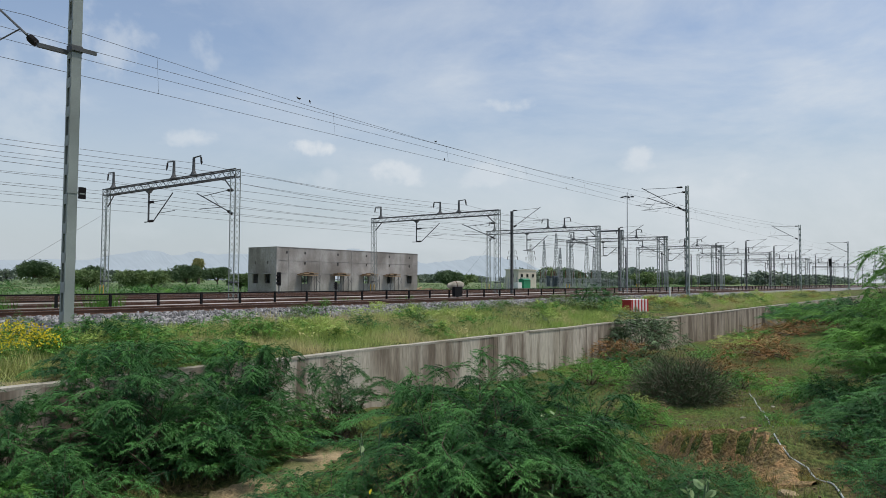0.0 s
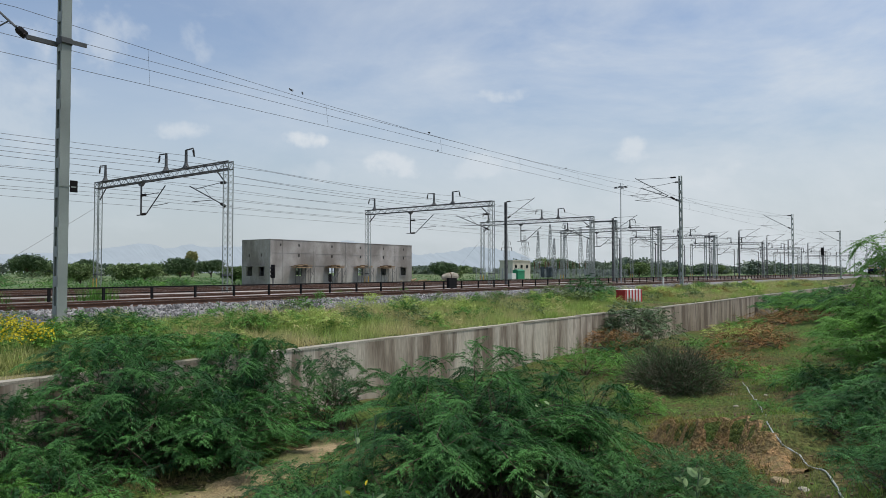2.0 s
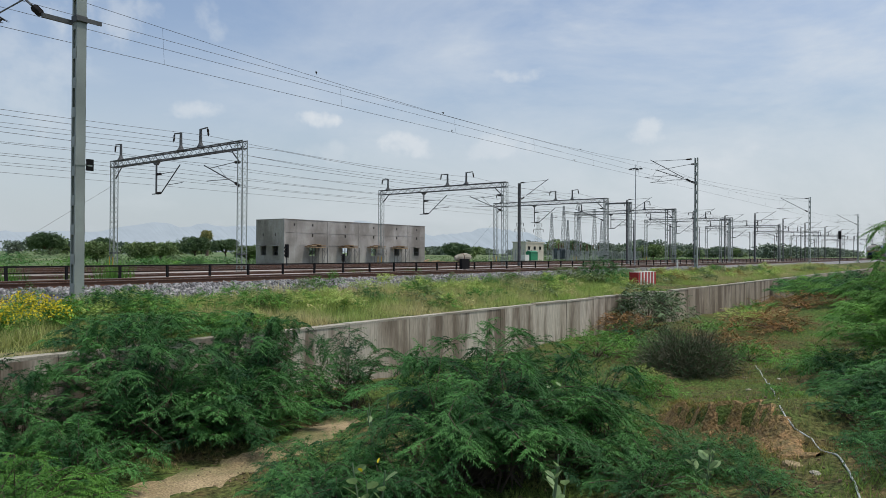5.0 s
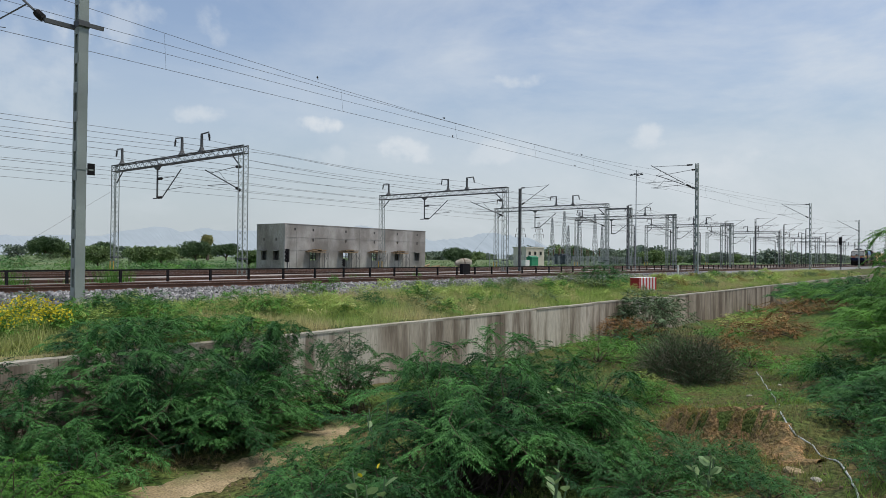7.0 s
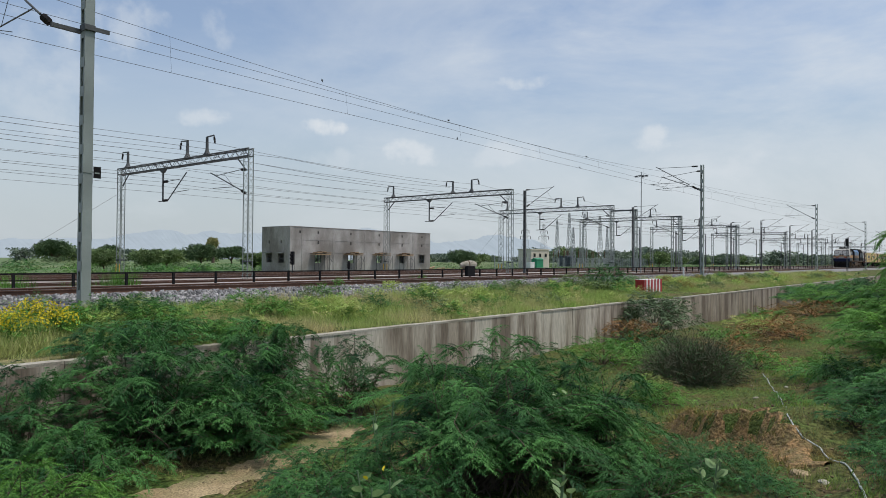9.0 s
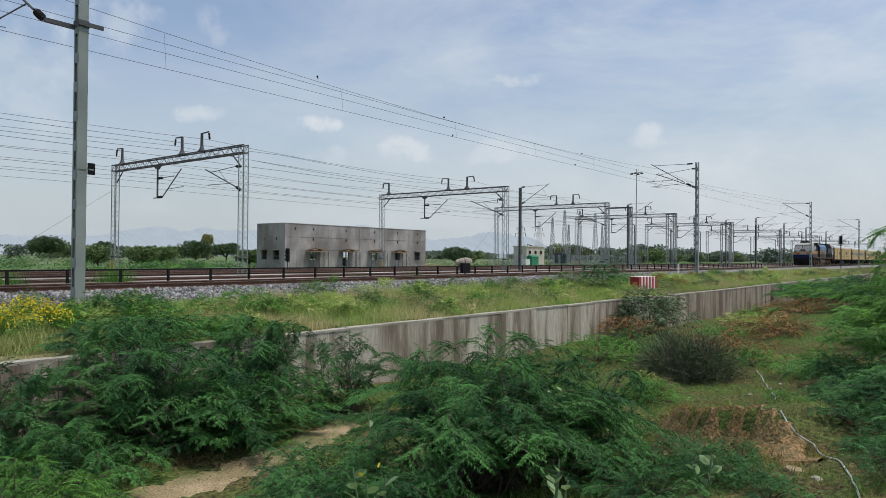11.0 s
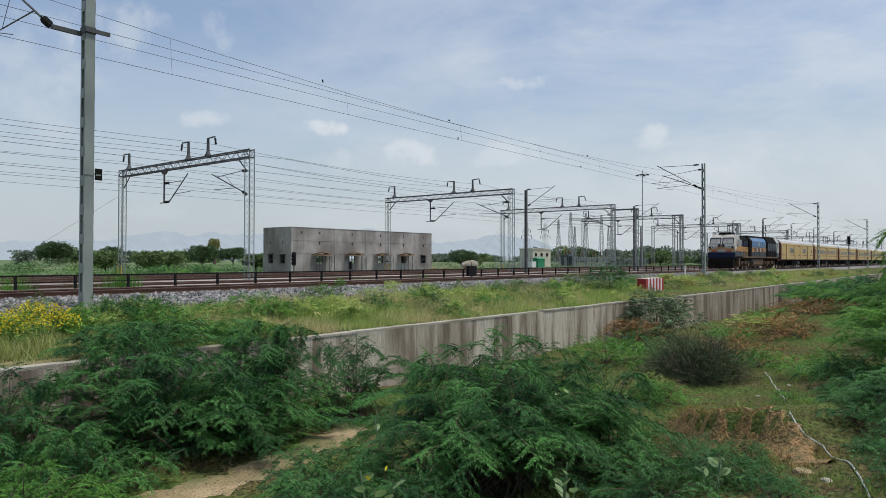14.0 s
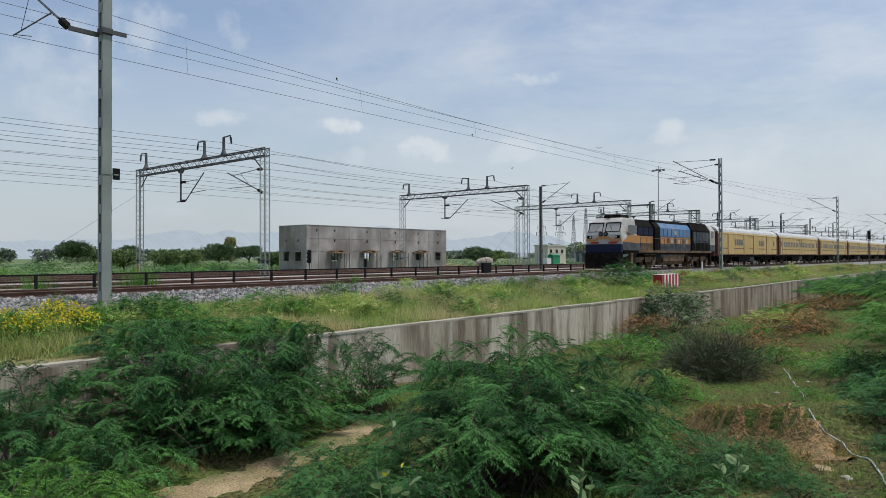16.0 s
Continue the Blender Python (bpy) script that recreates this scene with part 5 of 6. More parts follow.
for x, z, label in ((21.02, 9.27, "small dark bird perched on the upper wire"), (31.31, 8.06, "tiny dark bird perched on the contact wire")):
    b_, _ = bird("perched_bird", label, False)
    b_.matrix_basis = pose(x, 24.05, z, 0, 0, 40)
flyers = [bird("flying_bird", "dark pigeon-like bird taking off from the wire", True) for _ in range(4)]
FLIGHTS = [
    [(0.0, 20.31, 24.05, 9.28), (2.2, 20.31, 24.05, 9.28), (2.6, 20.58, 24.05, 9.41), (3.0, 20.81, 24.05, 9.45), (3.2, 20.64, 24.05, 9.40), (3.4, 20.63, 24.05, 9.39),
     (3.6, 20.70, 24.05, 9.46), (3.8, 19.93, 24.05, 9.52), (4.0, 18.58, 24.05, 9.54), (4.2, 16.74, 24.05, 9.04), (5.2, 6.0, 24.0, 8.2), (7.0, -12.0, 24.0, 9.5), (16.0, -110.0, 30.0, 18.0)],
    [(0.0, 30.5, 24.05, 8.95), (15.1, 30.5, 24.05, 8.95), (15.4, 31.28, 24.05, 8.40), (15.6, 32.15, 24.05, 7.94), (15.8, 33.34, 24.05, 7.12), (16.0, 35.38, 24.05, 6.50)],
    [(0.0, 47.55, 24.05, 8.98), (14.6, 47.55, 24.05, 8.98), (14.8, 47.60, 24.05, 9.0), (15.0, 48.16, 24.05, 9.25), (15.2, 48.91, 24.05, 9.37), (15.4, 49.57, 24.05, 9.39),
     (15.6, 50.14, 24.05, 9.12), (15.8, 50.92, 24.05, 8.93), (16.0, 51.92, 24.05, 8.71)],
    [(0.0, 46.2, 23.9, 8.0), (15.4, 46.2, 23.9, 8.0), (15.6, 46.34, 24.0, 8.12), (15.7, 46.37, 24.05, 8.25), (15.8, 46.77, 24.05, 8.42), (16.0, 47.03, 24.05, 9.18)],
]
TAKEOFF = (2.3, 15.2, 14.65, 15.45)

# ---- vegetation ----
FROND = np.array([[(0.0, 0, 0), (0.42, 0.16, 0.01), (1.0, 0, -0.04), (0.42, -0.16, 0.01)]])


def unit(v):
    return v / np.maximum(np.linalg.norm(v, axis=-1, keepdims=True), 1e-9)


def fronds(p, d, size, rs, template=None, droop=0.25, tumble=0.9):
    """Quads of feathery leaves at points p, along directions d, of the given sizes."""
    p, d = np.asarray(p), unit(np.asarray(d))
    up = np.array([0, 0, 1.0]) + tumble * rs.randn(len(p), 3)
    side = unit(np.cross(up, d))
    nrm = np.cross(d, side)
    t = (FROND if template is None else template)[None]
    s = np.asarray(size)[:, None, None, None]
    q = p[:, None, None] + s * (t[..., :1] * d[:, None, None] + t[..., 1:2] * side[:, None, None] + t[..., 2:] * nrm[:, None, None])
    q[..., 2] -= (s[..., 0] * droop * t[..., 0] ** 2)
    return q.reshape(-1, t.shape[2], 3)


def sprays(o, d, l, rs, per=15, size=0.27, template=None):
    """Feather-like sprays: fronds in two rows along a drooping twig."""
    d = unit(d)
    s = unit(np.cross(d, np.array([0, 0, 1.0]) + 0.25 * rs.randn(len(o), 3)))
    P, D, S = [], [], []
    for i in range(per):
        u = (i + 0.7) / per
        q = o + d * (l * u)[:, None]
        q[:, 2] -= 0.34 * l * u * u
        t = d.copy()
        t[:, 2] -= 0.8 * u
        k = 1 if i % 2 else -1
        P.append(q)
        D.append(0.55 * t + k * 0.85 * s + 0.14 * rs.randn(len(o), 3))
        S.append(l * size * (1.15 - 0.65 * u) * (0.8 + 0.4 * rs.rand(len(o))))
    return fronds(np.concatenate(P), np.concatenate(D), np.concatenate(S), rs, template, tumble=0.22)


def bush(name, label, x, y, R, H, n, l, seed, mat=LEAF, cat="bush", lobes=13, bark=True, rise=0.25, fill=0.62, trail=0.10):
    """Overlapping lobes covered with leaf sprays, on limbs that fork from one root."""
    rs = np.random.RandomState(seed)
    g = thing(name, label, cat, pose(x, y, float(land(x, y)) - 0.05))
    O, D = [], []
    wood = Shape()
    for k in range(lobes):
        a = 2 * math.pi * (k + 0.8 * rs.rand()) / max(1, lobes - 1)
        skirt = k % 2 == 1
        rr = 0.0 if k == 0 else R * ((0.62 + 0.2 * rs.rand()) if skirt else (0.30 + 0.25 * rs.rand()))
        lr = R * (0.34 + 0.16 * rs.rand())
        hz = H * (0.5 + 0.2 * rs.rand() if skirt else (1.0 - 0.3 * (rr / R) ** 1.5) * (0.86 + 0.2 * rs.rand()))
        c = np.array([rr * math.cos(a), rr * math.sin(a), max(0.12 * H, hz - 0.62 * lr)])
        m = int((1.5 if x < 14 and y < 12.5 else 1.1) * n / lobes)
        v = unit(rs.randn(m, 3) * [1, 1, 0.9] + [0, 0, rise])
        v[:, 2] = np.where(v[:, 2] < -0.55, -v[:, 2], v[:, 2])
        wob = 1 + 0.20 * np.sin(4.1 * v[:, 0] + 1.7 * k) * np.sin(3.7 * v[:, 1] + k) + 0.12 * np.sin(9 * v[:, 0] + 7 * v[:, 2])
        rad = lr * wob * (fill + (1 - fill) * rs.rand(m) ** 0.6)
        o = c + v * rad[:, None] * [1, 1, min(0.75, 0.8 * hz / max(lr, 0.1))]
        O.append(o)
        D.append(v * [1, 1, 0.55] + np.array([math.cos(a), math.sin(a), 0]) * 0.35 * (k > 0) + 0.6 * rs.randn(m, 3) + [0, 0, trail])
        if bark:
            mid = c * 0.5 + [0, 0, 0.12 * H]
            wood.path([Vector((0, 0, 0)), Vector(mid), Vector(c), Vector(c + [0.3 * lr * math.cos(a), 0.3 * lr * math.sin(a), 0.3 * lr])], 0.014 * R, 5, 0.004)
    O, D = np.concatenate(O), np.concatenate(D)
    keep = O[:, 2] > (0.14 * H if H > 1.2 and bark else 0.02)  # open, shaded foot under the taller bushes
    O, D = O[keep], D[keep]
    near = x < 14 and y < 12.5
    L = l * (0.48 if near else 0.72) * (0.6 + 1.1 * rs.rand(len(O)) ** 1.5)
    part("foliage", quads("foliage", sprays(O, D, L, rs, 13, 0.30) if near else sprays(O, D, L, rs, 11, 0.36), mat), None, g)
    if bark:
        part("wood", wood, BARK, g, "brown forked limbs")
    return g


PINNA = np.array([[(0.0, 0.08, 0.0), (0.36, -0.15, 0.02), (1.0, 0.03, -0.05)]])


def slivers(name, verts, mat):
    """A mesh from an array of triangles, shape (n, 3, 3)."""
    verts = np.asarray(verts, dtype=np.float32)
    n = len(verts)
    me = bpy.data.meshes.new(name)
    me.vertices.add(n * 3)
    me.vertices.foreach_set("co", verts.reshape(-1))
    me.loops.add(n * 3)
    me.loops.foreach_set("vertex_index", np.arange(n * 3, dtype=np.int32))
    me.polygons.add(n)
    me.polygons.foreach_set("loop_start", np.arange(0, n * 3, 3, dtype=np.int32))
    me.update(calc_edges=True)
    me.materials.append(mat)
    return me


def plumes(o, d, l, rs, per, leaf):
    """Feathery twigs: narrow leaflets in two flat rows along a slightly drooping stalk."""
    d = unit(d)
    s = unit(np.cross(d, np.array([0, 0, 1.0]) + 0.22 * rs.randn(len(o), 3)))
    P, D, S = [], [], []
    for i in range(per):
        u = (i + 0.6) / per
        q = o + d * (l * u)[:, None]
        q[:, 2] -= 0.26 * l * u * u
        t = d.copy()
        t[:, 2] -= 0.5 * u
        P.append(q)
        D.append(0.62 * t + (1 if i % 2 else -1) * 0.80 * s + 0.22 * rs.randn(len(o), 3))
        S.append(leaf * (1.15 - 0.55 * u) * (0.7 + 0.6 * rs.rand(len(o))))
    return fronds(np.concatenate(P), np.concatenate(D), np.concatenate(S), rs, PINNA, 0.2, 0.35)


def mesquite(label, x, y, R, H, boughs, seed, mat=LEAF, leaf=0.074, per=18, twig=0.36, every=20.0, sky=0.0, arc=(0, 360), low=0.30, name="mesquite_bush"):
    """Arching boughs from one root, each a flat layered fan of feathery twigs."""
    rs = np.random.RandomState(seed)
    z0 = float(land(x, y)) - 0.05
    g = thing(name, label, "bush", pose(x, y, z0))
    wood = Shape()
    O, D, L = [], [], []
    boughs = int(boughs * 0.62)
    for i in range(boughs):
        a = math.radians(arc[0] + (arc[1] - arc[0]) * (i * 0.61803 % 1.0)) + 0.25 * rs.randn()
        f = 0.14 + 0.90 * rs.rand() ** 0.75
        reach = R * f
        hz = H * (1.04 - 0.50 * f * f) * (1.0, 0.86, 0.66, low + 0.12)[i % 4] * (0.86 + 0.24 * rs.rand())
        if i < boughs * sky:
            hz, reach = H * (0.95 + 0.2 * rs.rand()), reach * 0.7
        if y < 13.1 and hz < 1.85 and math.sin(a) * reach > 12.95 - y:
            reach = max(0.25, (12.95 - y) / math.sin(a))
        bend = 0.22 * rs.randn() * reach
        root = 0.16 * R * rs.randn(2)
        kink, ph = 0.045 * reach * rs.randn(), 6.283 * rs.rand()
        fwd = np.array([math.cos(a), math.sin(a), 0])
        lat = np.array([-math.sin(a), math.cos(a), 0])

        def at(u):
            return (fwd * (reach * u) + lat * (bend * u * u + kink * math.sin(ph + 9 * u))
                    + np.array([root[0] * (1 - u), root[1] * (1 - u), hz * (1 - (1 - u / 0.78) ** 2) + 0.6 * kink * math.sin(2 * ph + 11 * u)]))
        wood.path([Vector(at(u)) for u in (0.02, 0.14, 0.27, 0.4, 0.55, 0.7, 0.85, 1.0)], 0.006 + 0.006 * reach, 4, 0.003)
        n = max(6, int(every * math.hypot(reach, 0.6 * hz)))
        us = 0.20 + 0.82 * (np.arange(n) + rs.rand(n)) / n
        for j, u in enumerate(us):
            p = at(u)
            t = at(u + 0.03) - at(u - 0.03)
            t = t / np.linalg.norm(t)
            k = 1 if j % 2 else -1
            w = 0.55 + 0.35 * rs.rand()
            O.append(p + 0.02 * rs.randn(3))
            D.append(t * (1 - 0.35 * w) + lat * k * w + np.array([0, 0, 0.06 + 0.09 * rs.randn()]))
            L.append(twig * (0.55 + 0.75 * rs.rand()) * (1.2 - 0.55 * u))
    O, D, L = np.array(O), np.array(D), np.array(L)
    ground = land(O[:, 0] + x, O[:, 1] + y) - z0
    keep = O[:, 2] > np.where(O[:, 1] + y > 13.1, -0.8 - z0, ground + 0.06)
    part("foliage", slivers("foliage", plumes(O[keep], D[keep], L[keep], rs, int(per * 1.75), leaf * 0.88), mat), None, g)
    part("wood", wood, BARK, g, "dark forked boughs")
    return g


MESQ = "spreading feathery green mesquite bush on the bank"
mesquite("dark feathery mesquite bush before the drain wall", 6.3, 11.9, 2.1, 2.2, 170, 11)
mesquite("feathery mesquite bush with tips over the wall top", 8.9, 12.0, 1.8, 2.2, 140, 50)
mesquite("dark feathery mesquite bush before the wall", 4.1, 12.1, 1.6, 1.75, 80, 12)
mesquite("mesquite bush with a broad fan of arching boughs", 7.5, 10.95, 1.8, 1.4, 130, 51)
mesquite("low feathery mesquite bush beside the sandy path", 3.1, 8.9, 1.35, 1.1, 84, 13, LEAF2, leaf=0.065)
mesquite("low dark mesquite bush at the bank's foot", 4.4, 10.5, 1.35, 1.05, 76, 49)
mesquite(MESQ, 8.6, 6.0, 2.35, 2.2, 220, 14, leaf=0.070, low=0.5)
mesquite(MESQ, 10.0, 5.1, 1.7, 1.75, 96, 15)
mesquite("feathery mesquite bush at the slope's foot", 6.3, 5.9, 1.2, 1.05, 84, 16, leaf=0.065)
mesquite("low feathery mesquite bush at the path's edge", 6.5, 7.2, 1.15, 0.9, 70, 52, leaf=0.065)
mesquite("low feathery mesquite bush at the path's edge", 5.5, 6.3, 1.0, 0.9, 64, 48, leaf=0.065)
mesquite("thin open mesquite bush against the drain wall", 10.9, 11.4, 1.8, 1.75, 84, 17, every=16.0)
mesquite("scrubby mesquite bush at the foot of the wall", 13.0, 9.9, 1.6, 1.1, 70, 18, LEAF2)
mesquite("scrubby mesquite bush near the wall", 16.2, 10.0, 1.6, 0.9, 60, 53, leaf=0.08)
mesquite("low mesquite sprawling over the wall top", 6.5, 13.8, 1.0, 0.6, 50, 78)
mesquite("low mesquite sprawling over the wall top", 7.5, 13.7, 1.3, 0.75, 64, 79)
mesquite("low mesquite sprawling over the wall top", 9.6, 13.8, 1.2, 0.62, 56, 80, LEAF2)
mesquite("low dark mesquite scrub beside the pipe", 11.6, 0.2, 0.95, 0.75, 48, 76)
mesquite("dark mesquite scrub at the foot of the slope", 13.6, 1.35, 0.9, 0.6, 50, 83)
mesquite("dark mesquite scrub at the foot of the slope", 16.4, 1.9, 1.0, 0.75, 54, 89)
for x, y, r, h, k in ((11.6, 1.3, 0.42, 0.22, 90), (12.6, 1.65, 0.6, 0.35, 91), (14.6, 1.9, 0.6, 0.4, 93)):
    mesquite("low dark creeping mesquite beside the pipe", x, y, r, h, 36, k, leaf=0.06, twig=0.2)
mesquite("dark low mesquite at the foot of the ledge", 8.4, 3.3, 0.9, 0.65, 54, 95, leaf=0.06)
mesquite("dark low mesquite at the foot of the ledge", 9.7, 3.0, 0.7, 0.5, 40, 96, leaf=0.06)
mesquite("dark mesquite scrub at the foot of the slope", 10.3, 0.1, 0.8, 0.8, 48, 84)
mesquite("low dark mesquite scrub beside the pipe", 14.4, 0.7, 1.3, 1.0, 54, 77, leaf=0.085)
bush("round_leaf_shrub", "grey-green shrub hanging before the wall joint", 30.6, 12.0, 1.7, 2.0, 520, 0.6, 19, LEAF_DARK)
mesquite("green mesquite bush with long drooping sprays", 18.6, 0.2, 3.0, 2.2, 84, 22, LEAF2, leaf=0.085, twig=0.5, per=22, arc=(20, 200))
mesquite("tall mesquite bush with sprays against the sky", 20.8, 0.7, 2.3, 3.9, 150, 23, LEAF2, leaf=0.085, twig=0.48, per=20, every=15)
mesquite("bright green mesquite thicket above the drain", 28.5, 1.9, 2.6, 2.2, 70, 20, LEAF2, leaf=0.10, twig=0.6, per=20, every=13)
mesquite("green mesquite thicket above the drain", 36.0, 3.6, 3.0, 1.5, 84, 21, LEAF, leaf=0.11, twig=0.65, per=20, every=13)
mesquite("dense mesquite thicket along the bank", 43.0, 6.0, 3.0, 1.2, 56, 24, LEAF2, leaf=0.13, twig=0.75, per=18, every=12)
mesquite("dense mesquite thicket along the bank", 50.0, 8.6, 3.0, 1.0, 50, 25, LEAF, leaf=0.14, twig=0.8, per=18, every=12)
mesquite("dense mesquite thicket along the bank", 58.0, 10.2, 3.0, 0.9, 48, 26, LEAF, leaf=0.15, twig=0.9, per=18, every=10)
mesquite("dense mesquite thicket along the bank", 68.0, 10.4, 4.0, 0.9, 44, 54, LEAF2, leaf=0.18, twig=1.0, per=16, every=9)
mesquite("low feathery mesquite sprays at the slope's foot", 9.6, 3.9, 1.0, 0.75, 36, 62, leaf=0.05)
bush("low_shrub", "small leafy shrub low on the slope", 8.9, 2.0, 0.5, 0.35, 170, 0.26, 63)
for i, (x, y, r) in enumerate(((9.8, 2.5, 0.5), (9.55, 0.68, 0.6), (12.3, 1.0, 0.7), (11.0, 0.95, 0.5), (10.6, 3.6, 0.7), (18.1, 1.9, 0.8), (22.0, 2.0, 0.9), (11.2, 3.0, 0.55))):
    bush("low_shrub", "low dark green scrub on the bare slope", x, y, r, r * 0.75, int(240 * r + 90), 0.27, 80 + i)
bush("low_shrub", "dark low shrub beside the pipe", 10.4, 0.55, 0.6, 0.5, 200, 0.3, 65)
bush("low_shrub", "dark low shrub beside the pipe", 12.9, 0.75, 0.8, 0.55, 240, 0.3, 66)
bush("low_shrub", "leafy green scrub on the bank", 21.5, 3.6, 1.1, 0.7, 260, 0.36, 67, LEAF2)
bush("low_shrub", "leafy green scrub on the bank", 24.0, 6.0, 1.2, 0.6, 260, 0.36, 68, LEAF2)
bush("low_shrub", "leafy green scrub on the bank", 22.5, 8.6, 1.3, 0.7, 280, 0.38, 69, LEAF2)
bush("low_shrub", "dark leafy low shrub on bare ground", 19.2, 2.7, 1.0, 0.75, 300, 0.34, 27, LEAF)
bush("low_shrub", "small green shrub beside the pipe", 15.4, 3.2, 0.45, 0.4, 110, 0.24, 28, LEAF2)
bush("low_shrub", "small green shrub on the slope", 13.6, 1.0, 0.9, 0.55, 260, 0.28, 29, LEAF)
bush("low_shrub", "small green shrub on the slope", 16.4, 6.4, 0.9, 0.6, 240, 0.30, 30, LEAF2)
bush("low_shrub", "pale green shrub by the dry thicket", 17.7, 7.0, 0.6, 0.5, 160, 0.26, 31, GRASS2)
bush("low_shrub", "small green shrub at the slope's foot", 11.9, 6.9, 1.0, 0.6, 300, 0.30, 32, LEAF)
bush("low_shrub", "green scrub between the mound and the wall", 14.6, 7.6, 1.1, 0.7, 300, 0.32, 55, LEAF2)
bush("low_shrub", "green scrub at the foot of the drain wall", 21.5, 10.2, 1.6, 0.9, 320, 0.42, 56, LEAF2)
bush("low_shrub", "green scrub at the foot of the drain wall", 25.5, 10.6, 1.5, 0.8, 280, 0.42, 57, LEAF)
bush("dry_shrub", "dry red-brown shrub among green thicket", 31.5, 6.9, 2.0, 0.8, 380, 0.45, 33, LEAF_DRY)
bush("dry_shrub", "dry red-brown shrub low on the bank", 26.5, 7.4, 1.7, 0.65, 300, 0.42, 34, LEAF_DRY)
bush("dry_shrub", "dry orange-brown creeper on the bank", 36.5, 6.6, 2.0, 0.8, 260, 0.55, 85, LEAF_DRY)
bush("low_shrub", "bright green weed patch on the bank", 33.0, 9.2, 1.6, 0.55, 240, 0.5, 86, LEAF2)
bush("low_shrub", "bright green weed patch on the bank", 40.0, 9.6, 2.0, 0.6, 260, 0.6, 87, GRASS)
bush("low_shrub", "bright green weed patch on the bank", 46.5, 10.8, 2.0, 0.6, 240, 0.6, 88, LEAF2)
bush("dry_shrub", "dry brown creeper at the wall's foot", 28.0, 11.9, 1.5, 1.0, 260, 0.42, 58, LEAF_DRY)
bush("berm_shrub", "tall dark green weed clump on the grassy berm", 8.6, 16.6, 1.05, 0.85, 520, 0.32, 35, LEAF, lobes=9, trail=0.6)
bush("berm_shrub", "green weed clump on the grassy berm", 12.3, 16.6, 0.9, 0.75, 280, 0.32, 36, LEAF2)
bush("berm_shrub", "green weed clump on the grassy berm", 8.3, 15.4, 1.0, 0.7, 280, 0.32, 59, LEAF2)
bush("berm_shrub", "green weed clump on the grassy berm", 9.6, 14.4, 0.9, 0.55, 240, 0.32, 61, LEAF)
bush("berm_shrub", "dark green weed clump on the grassy berm", 17.0, 16.5, 0.6, 0.6, 200, 0.28, 37, LEAF)
bush("berm_shrub", "rounded dark green shrub beside the striped parapet", 36.3, 17.0, 1.4, 1.45, 460, 0.42, 38, LEAF)
bush("berm_shrub", "rounded green shrub on the grassy berm", 34.2, 18.3, 1.2, 0.9, 300, 0.40, 39, LEAF_OLIVE)
bush("berm_shrub", "small weed growing from the ballast", 19.0, 20.6, 0.35, 0.8, 90, 0.24, 40, LEAF2, lobes=5, trail=0.6)
for i, (x, y) in enumerate(((25.5, 19.4), (28.3, 18.9), (30.4, 19.3), (23.2, 19.6), (31.5, 18.2), (44.0, 18.8))):
    bush("berm_shrub", "low olive weed clump at the ballast edge", x, y, 0.75, 0.6, 150, 0.34, 41 + i, LEAF_OLIVE)

rs = np.random.RandomState(64)
WEEDS = ((LEAF2, "bright green weed clump on the berm"), (GRASS, "yellow-green tufted weed on the berm"), (LEAF_OLIVE, "olive weed clump on the berm"), (GRASS, "straw-tinged tufted weed on the berm"))
for i in range(110):
    x = 7 + 75 * rs.rand() ** 1.2
    y = 14.0 + 5.6 * rs.rand()
    if abs(x - 39.4) < 3.4 and y < 17.5:
        continue
    m, text = WEEDS[i % 4]
    k = 0.8 + 0.5 * rs.rand()
    bush("berm_weed", text, x, y, 0.55 * k, 0.50 * k, 62, 0.28 * k + 0.003 * x, 400 + i, m, "weed", lobes=5, bark=False, trail=0.7, rise=0.7)

for i in range(26):
    x, y = 42 + 70 * rs.rand(), 13.9 + 4.8 * rs.rand()
    bush("berm_weed", "straw-coloured dry weed tuft on the berm" if i % 2 else "olive weed clump on the berm", x, y, 0.9, 0.5, 50, 0.55, 560 + i, STRAW if i % 2 else LEAF_OLIVE, "weed", lobes=5, bark=False, trail=0.7, rise=0.7)

# dry twig thicket: hundreds of fine rising stems
rs = np.random.RandomState(60)
g = thing("dry_twig_bush", "dark rounded half-dry bush of fine twigs", "bush", pose(20.3, 6.8, float(land(20.3, 6.8)) - 0.05))
n = 9000
az, el = rs.rand(n) * 6.283, np.arccos(rs.rand(n) * 0.95)
L = 1.95 * (0.55 + 0.45 * rs.rand(n))
d = np.stack([np.sin(el) * np.cos(az) * 1.15, np.sin(el) * np.sin(az) * 1.15, np.cos(el)], -1)
a = d * (L * (0.25 + 0.5 * rs.rand(n)))[:, None]
b = a + unit(d + 0.9 * rs.randn(n, 3) + [0, 0, 0.35]) * (0.25 + 0.3 * rs.rand(n))[:, None]
w = unit(np.cross(b - a, rs.randn(n, 3))) * 0.006
part("twig_mass", quads("twig_mass", np.stack([a - w, a + w, b + w * 0.4, b - w * 0.4], 1), TWIGMAT), None, g)
k = rs.choice(n, 7000)
part("foliage", quads("foliage", fronds(b[k] * (0.8 + 0.25 * rs.rand(7000, 1)), d[k] + 0.8 * rs.randn(7000, 3), 0.05 + 0.04 * rs.rand(7000), rs), LEAF), None, g)

